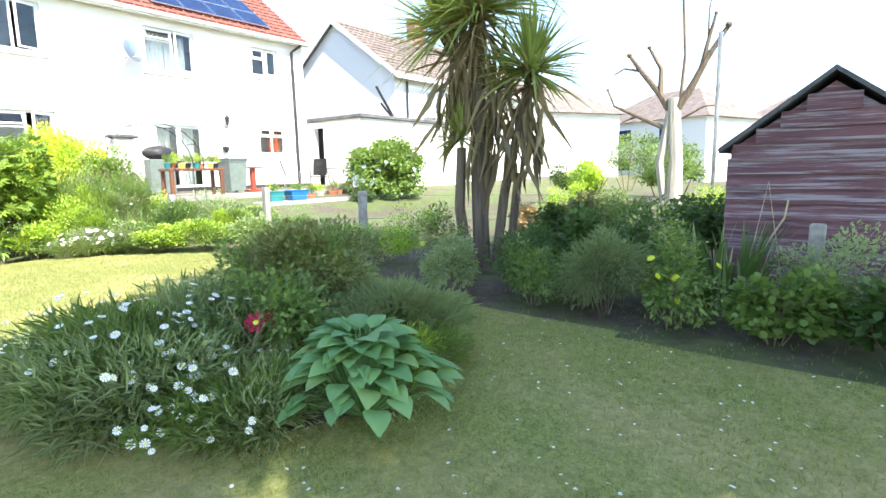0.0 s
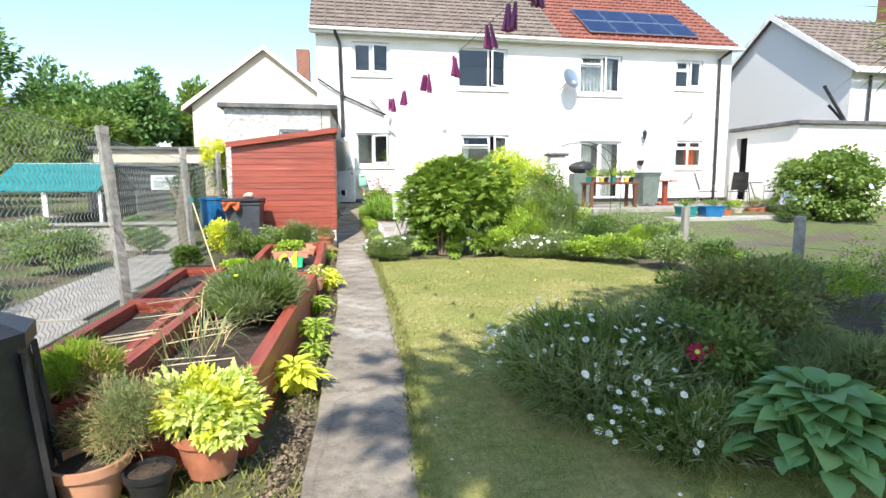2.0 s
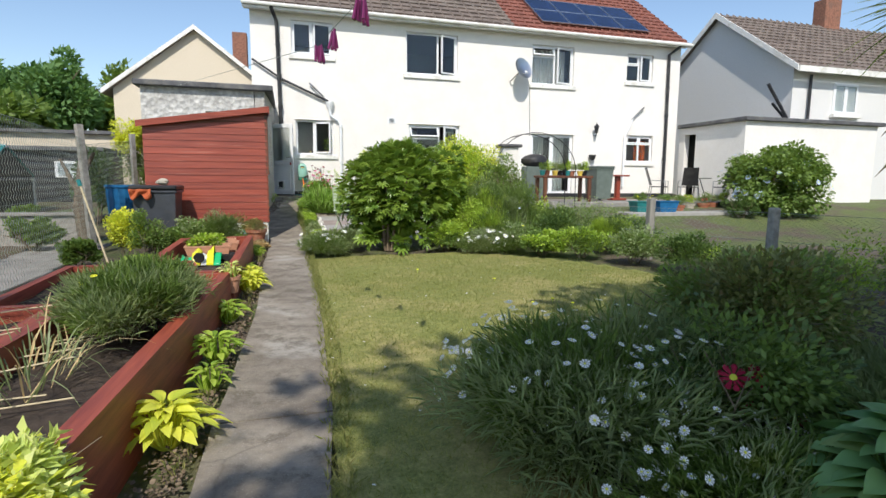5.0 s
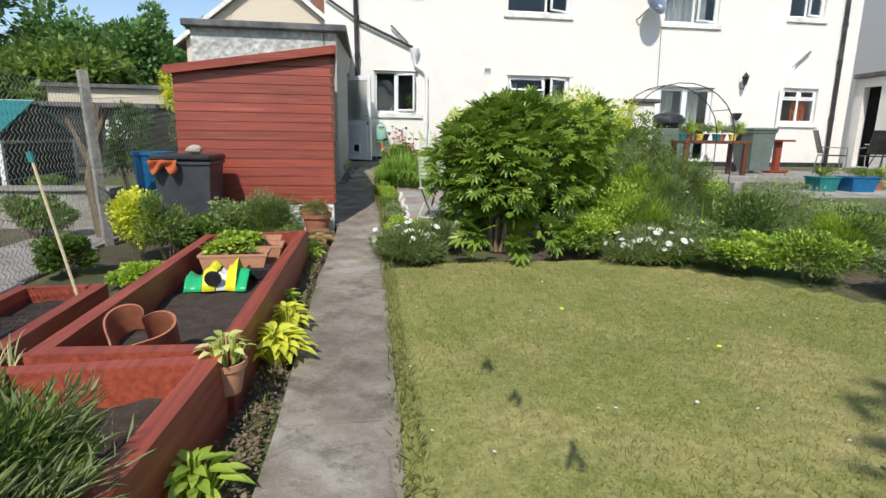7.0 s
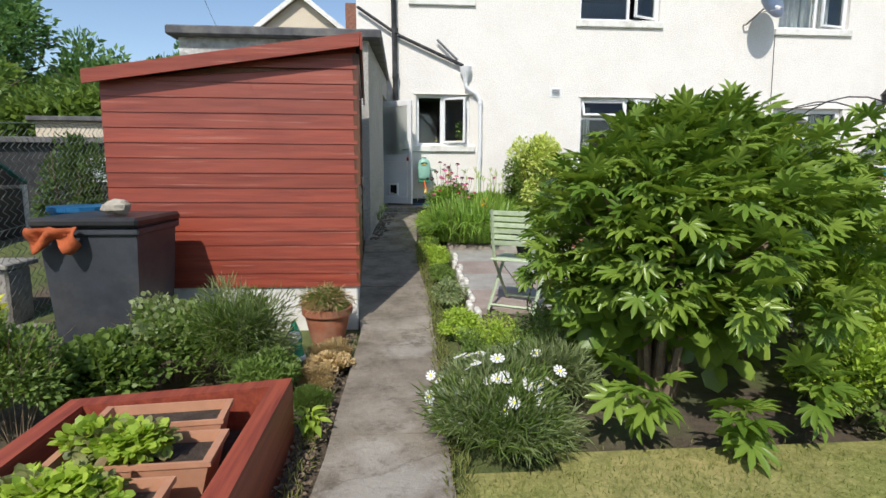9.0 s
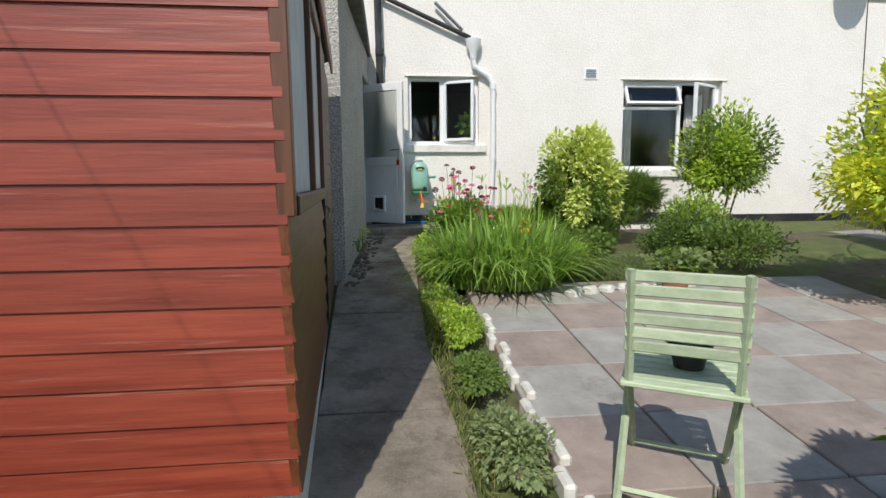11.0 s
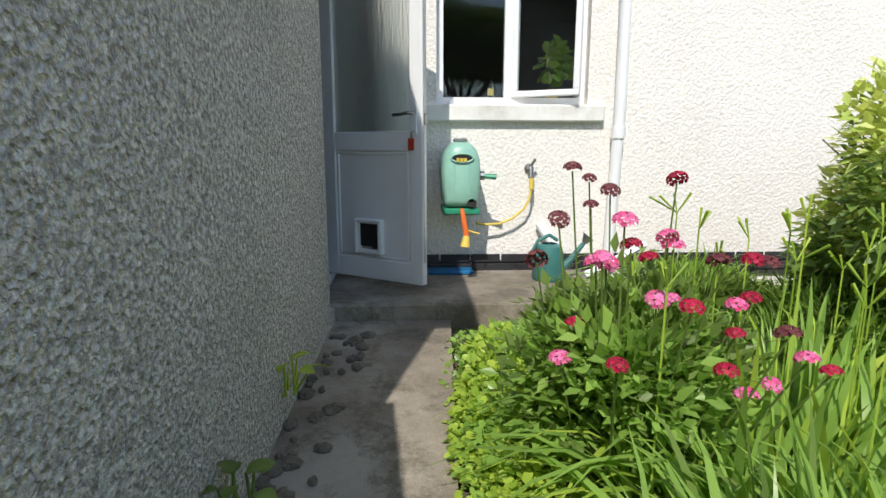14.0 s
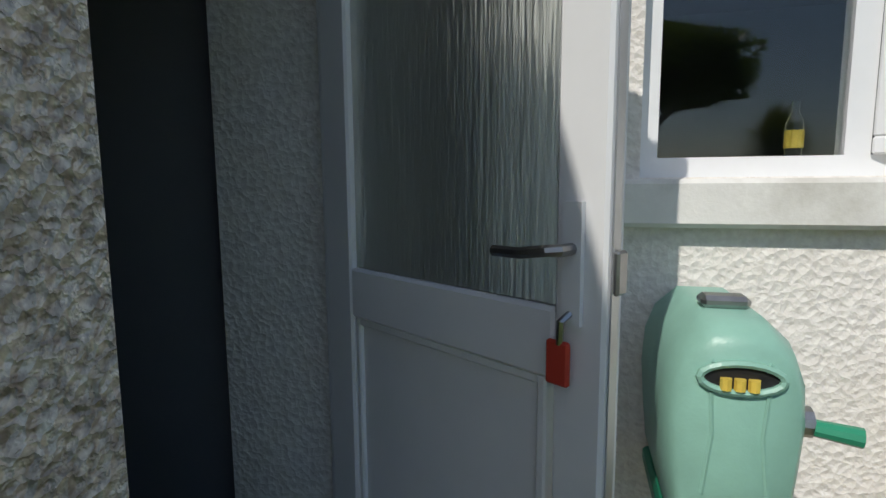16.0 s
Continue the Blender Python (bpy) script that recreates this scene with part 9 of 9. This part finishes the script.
z = np.interp(y, [-4, 2, 5, 9, 10.5, 11.5, 13.5, 17], [0.24, 0.27, 0.32, 0.31, 0.32, 0.40, 0.75, 0.93]) + 0.01
k_ = int(keep.sum())
v, f = scatter(NEEDLE, np.stack([x, y, z], 1)[keep], rs.normal(size=(k_, 3)) * 0.5 + np.array([0, 0, 1.0]), rs.normal(size=(k_, 3)), 0.03 + 0.05 * rs.random(k_))
link_mesh("edge_grass", fast("edge_grass", v, f, "lf_lawn"), None, (0, 0, 0), "grass creeping over the edges of the path", "stuff")
# small white lawn daisies and stones, and dandelions
rs = np.random.default_rng(21)
n = 420
x, y = rs.uniform(0.1, 4.2, n), rs.uniform(-1.5, 1.8, n) + (rs.random(n) < 0.35) * rs.uniform(0, 6.5, n)
ok = inside(LAWN, x, y)
x, y = x[ok], y[ok]
pos = np.stack([x, y, np.interp(y, [-4, 2, 5, 9], [0.24, 0.27, 0.32, 0.31]) + 0.04], 1)
v, f = scatter((DAISY_V * 1.0, DAISY_F), pos, rs.normal(size=(len(x), 3)) * np.array([1, 1, 0.1]), np.array([0, 0, 1.0]) + rs.normal(size=(len(x), 3)) * 0.2, 0.013 + 0.007 * rs.random(len(x)))
link_mesh("lawn_daisies", fast("lawn_daisies", v, f, "petal_white"), None, (0, 0, 0), "tiny white daisies scattered over the lawn", "stuff")
for i, (x, y) in enumerate([(2.0, 5.0), (2.25, 5.1), (2.35, 4.9), (2.1, 6.2), (1.4, 7.0)]):
    d = thing("dandelion", (x, y, G(y)), "small yellow dandelion flower in lawn", "flower")
    part("stem", Build().tube([(x, y, G(y)), (x, y, G(y) + 0.05)], 0.002, 4), "lf_lime", d)
    part("flower", Build().lathe((x, y, G(y) + 0.05), [(0.004, 0), (0.017, 0.006), (0.014, 0.012), (0.003, 0.014)], 9), "petal_yellow", d)

# repeats share a group
kinds = collections.Counter(o.name.split(".")[0] for o in scene.objects if o.parent is None and o.get("category"))
for o in scene.objects:
    k = o.name.split(".")[0]
    if o.parent is None and o.get("category") and kinds[k] > 1:
        o["group"] = k.replace("_", " ") + "s of the gardens"
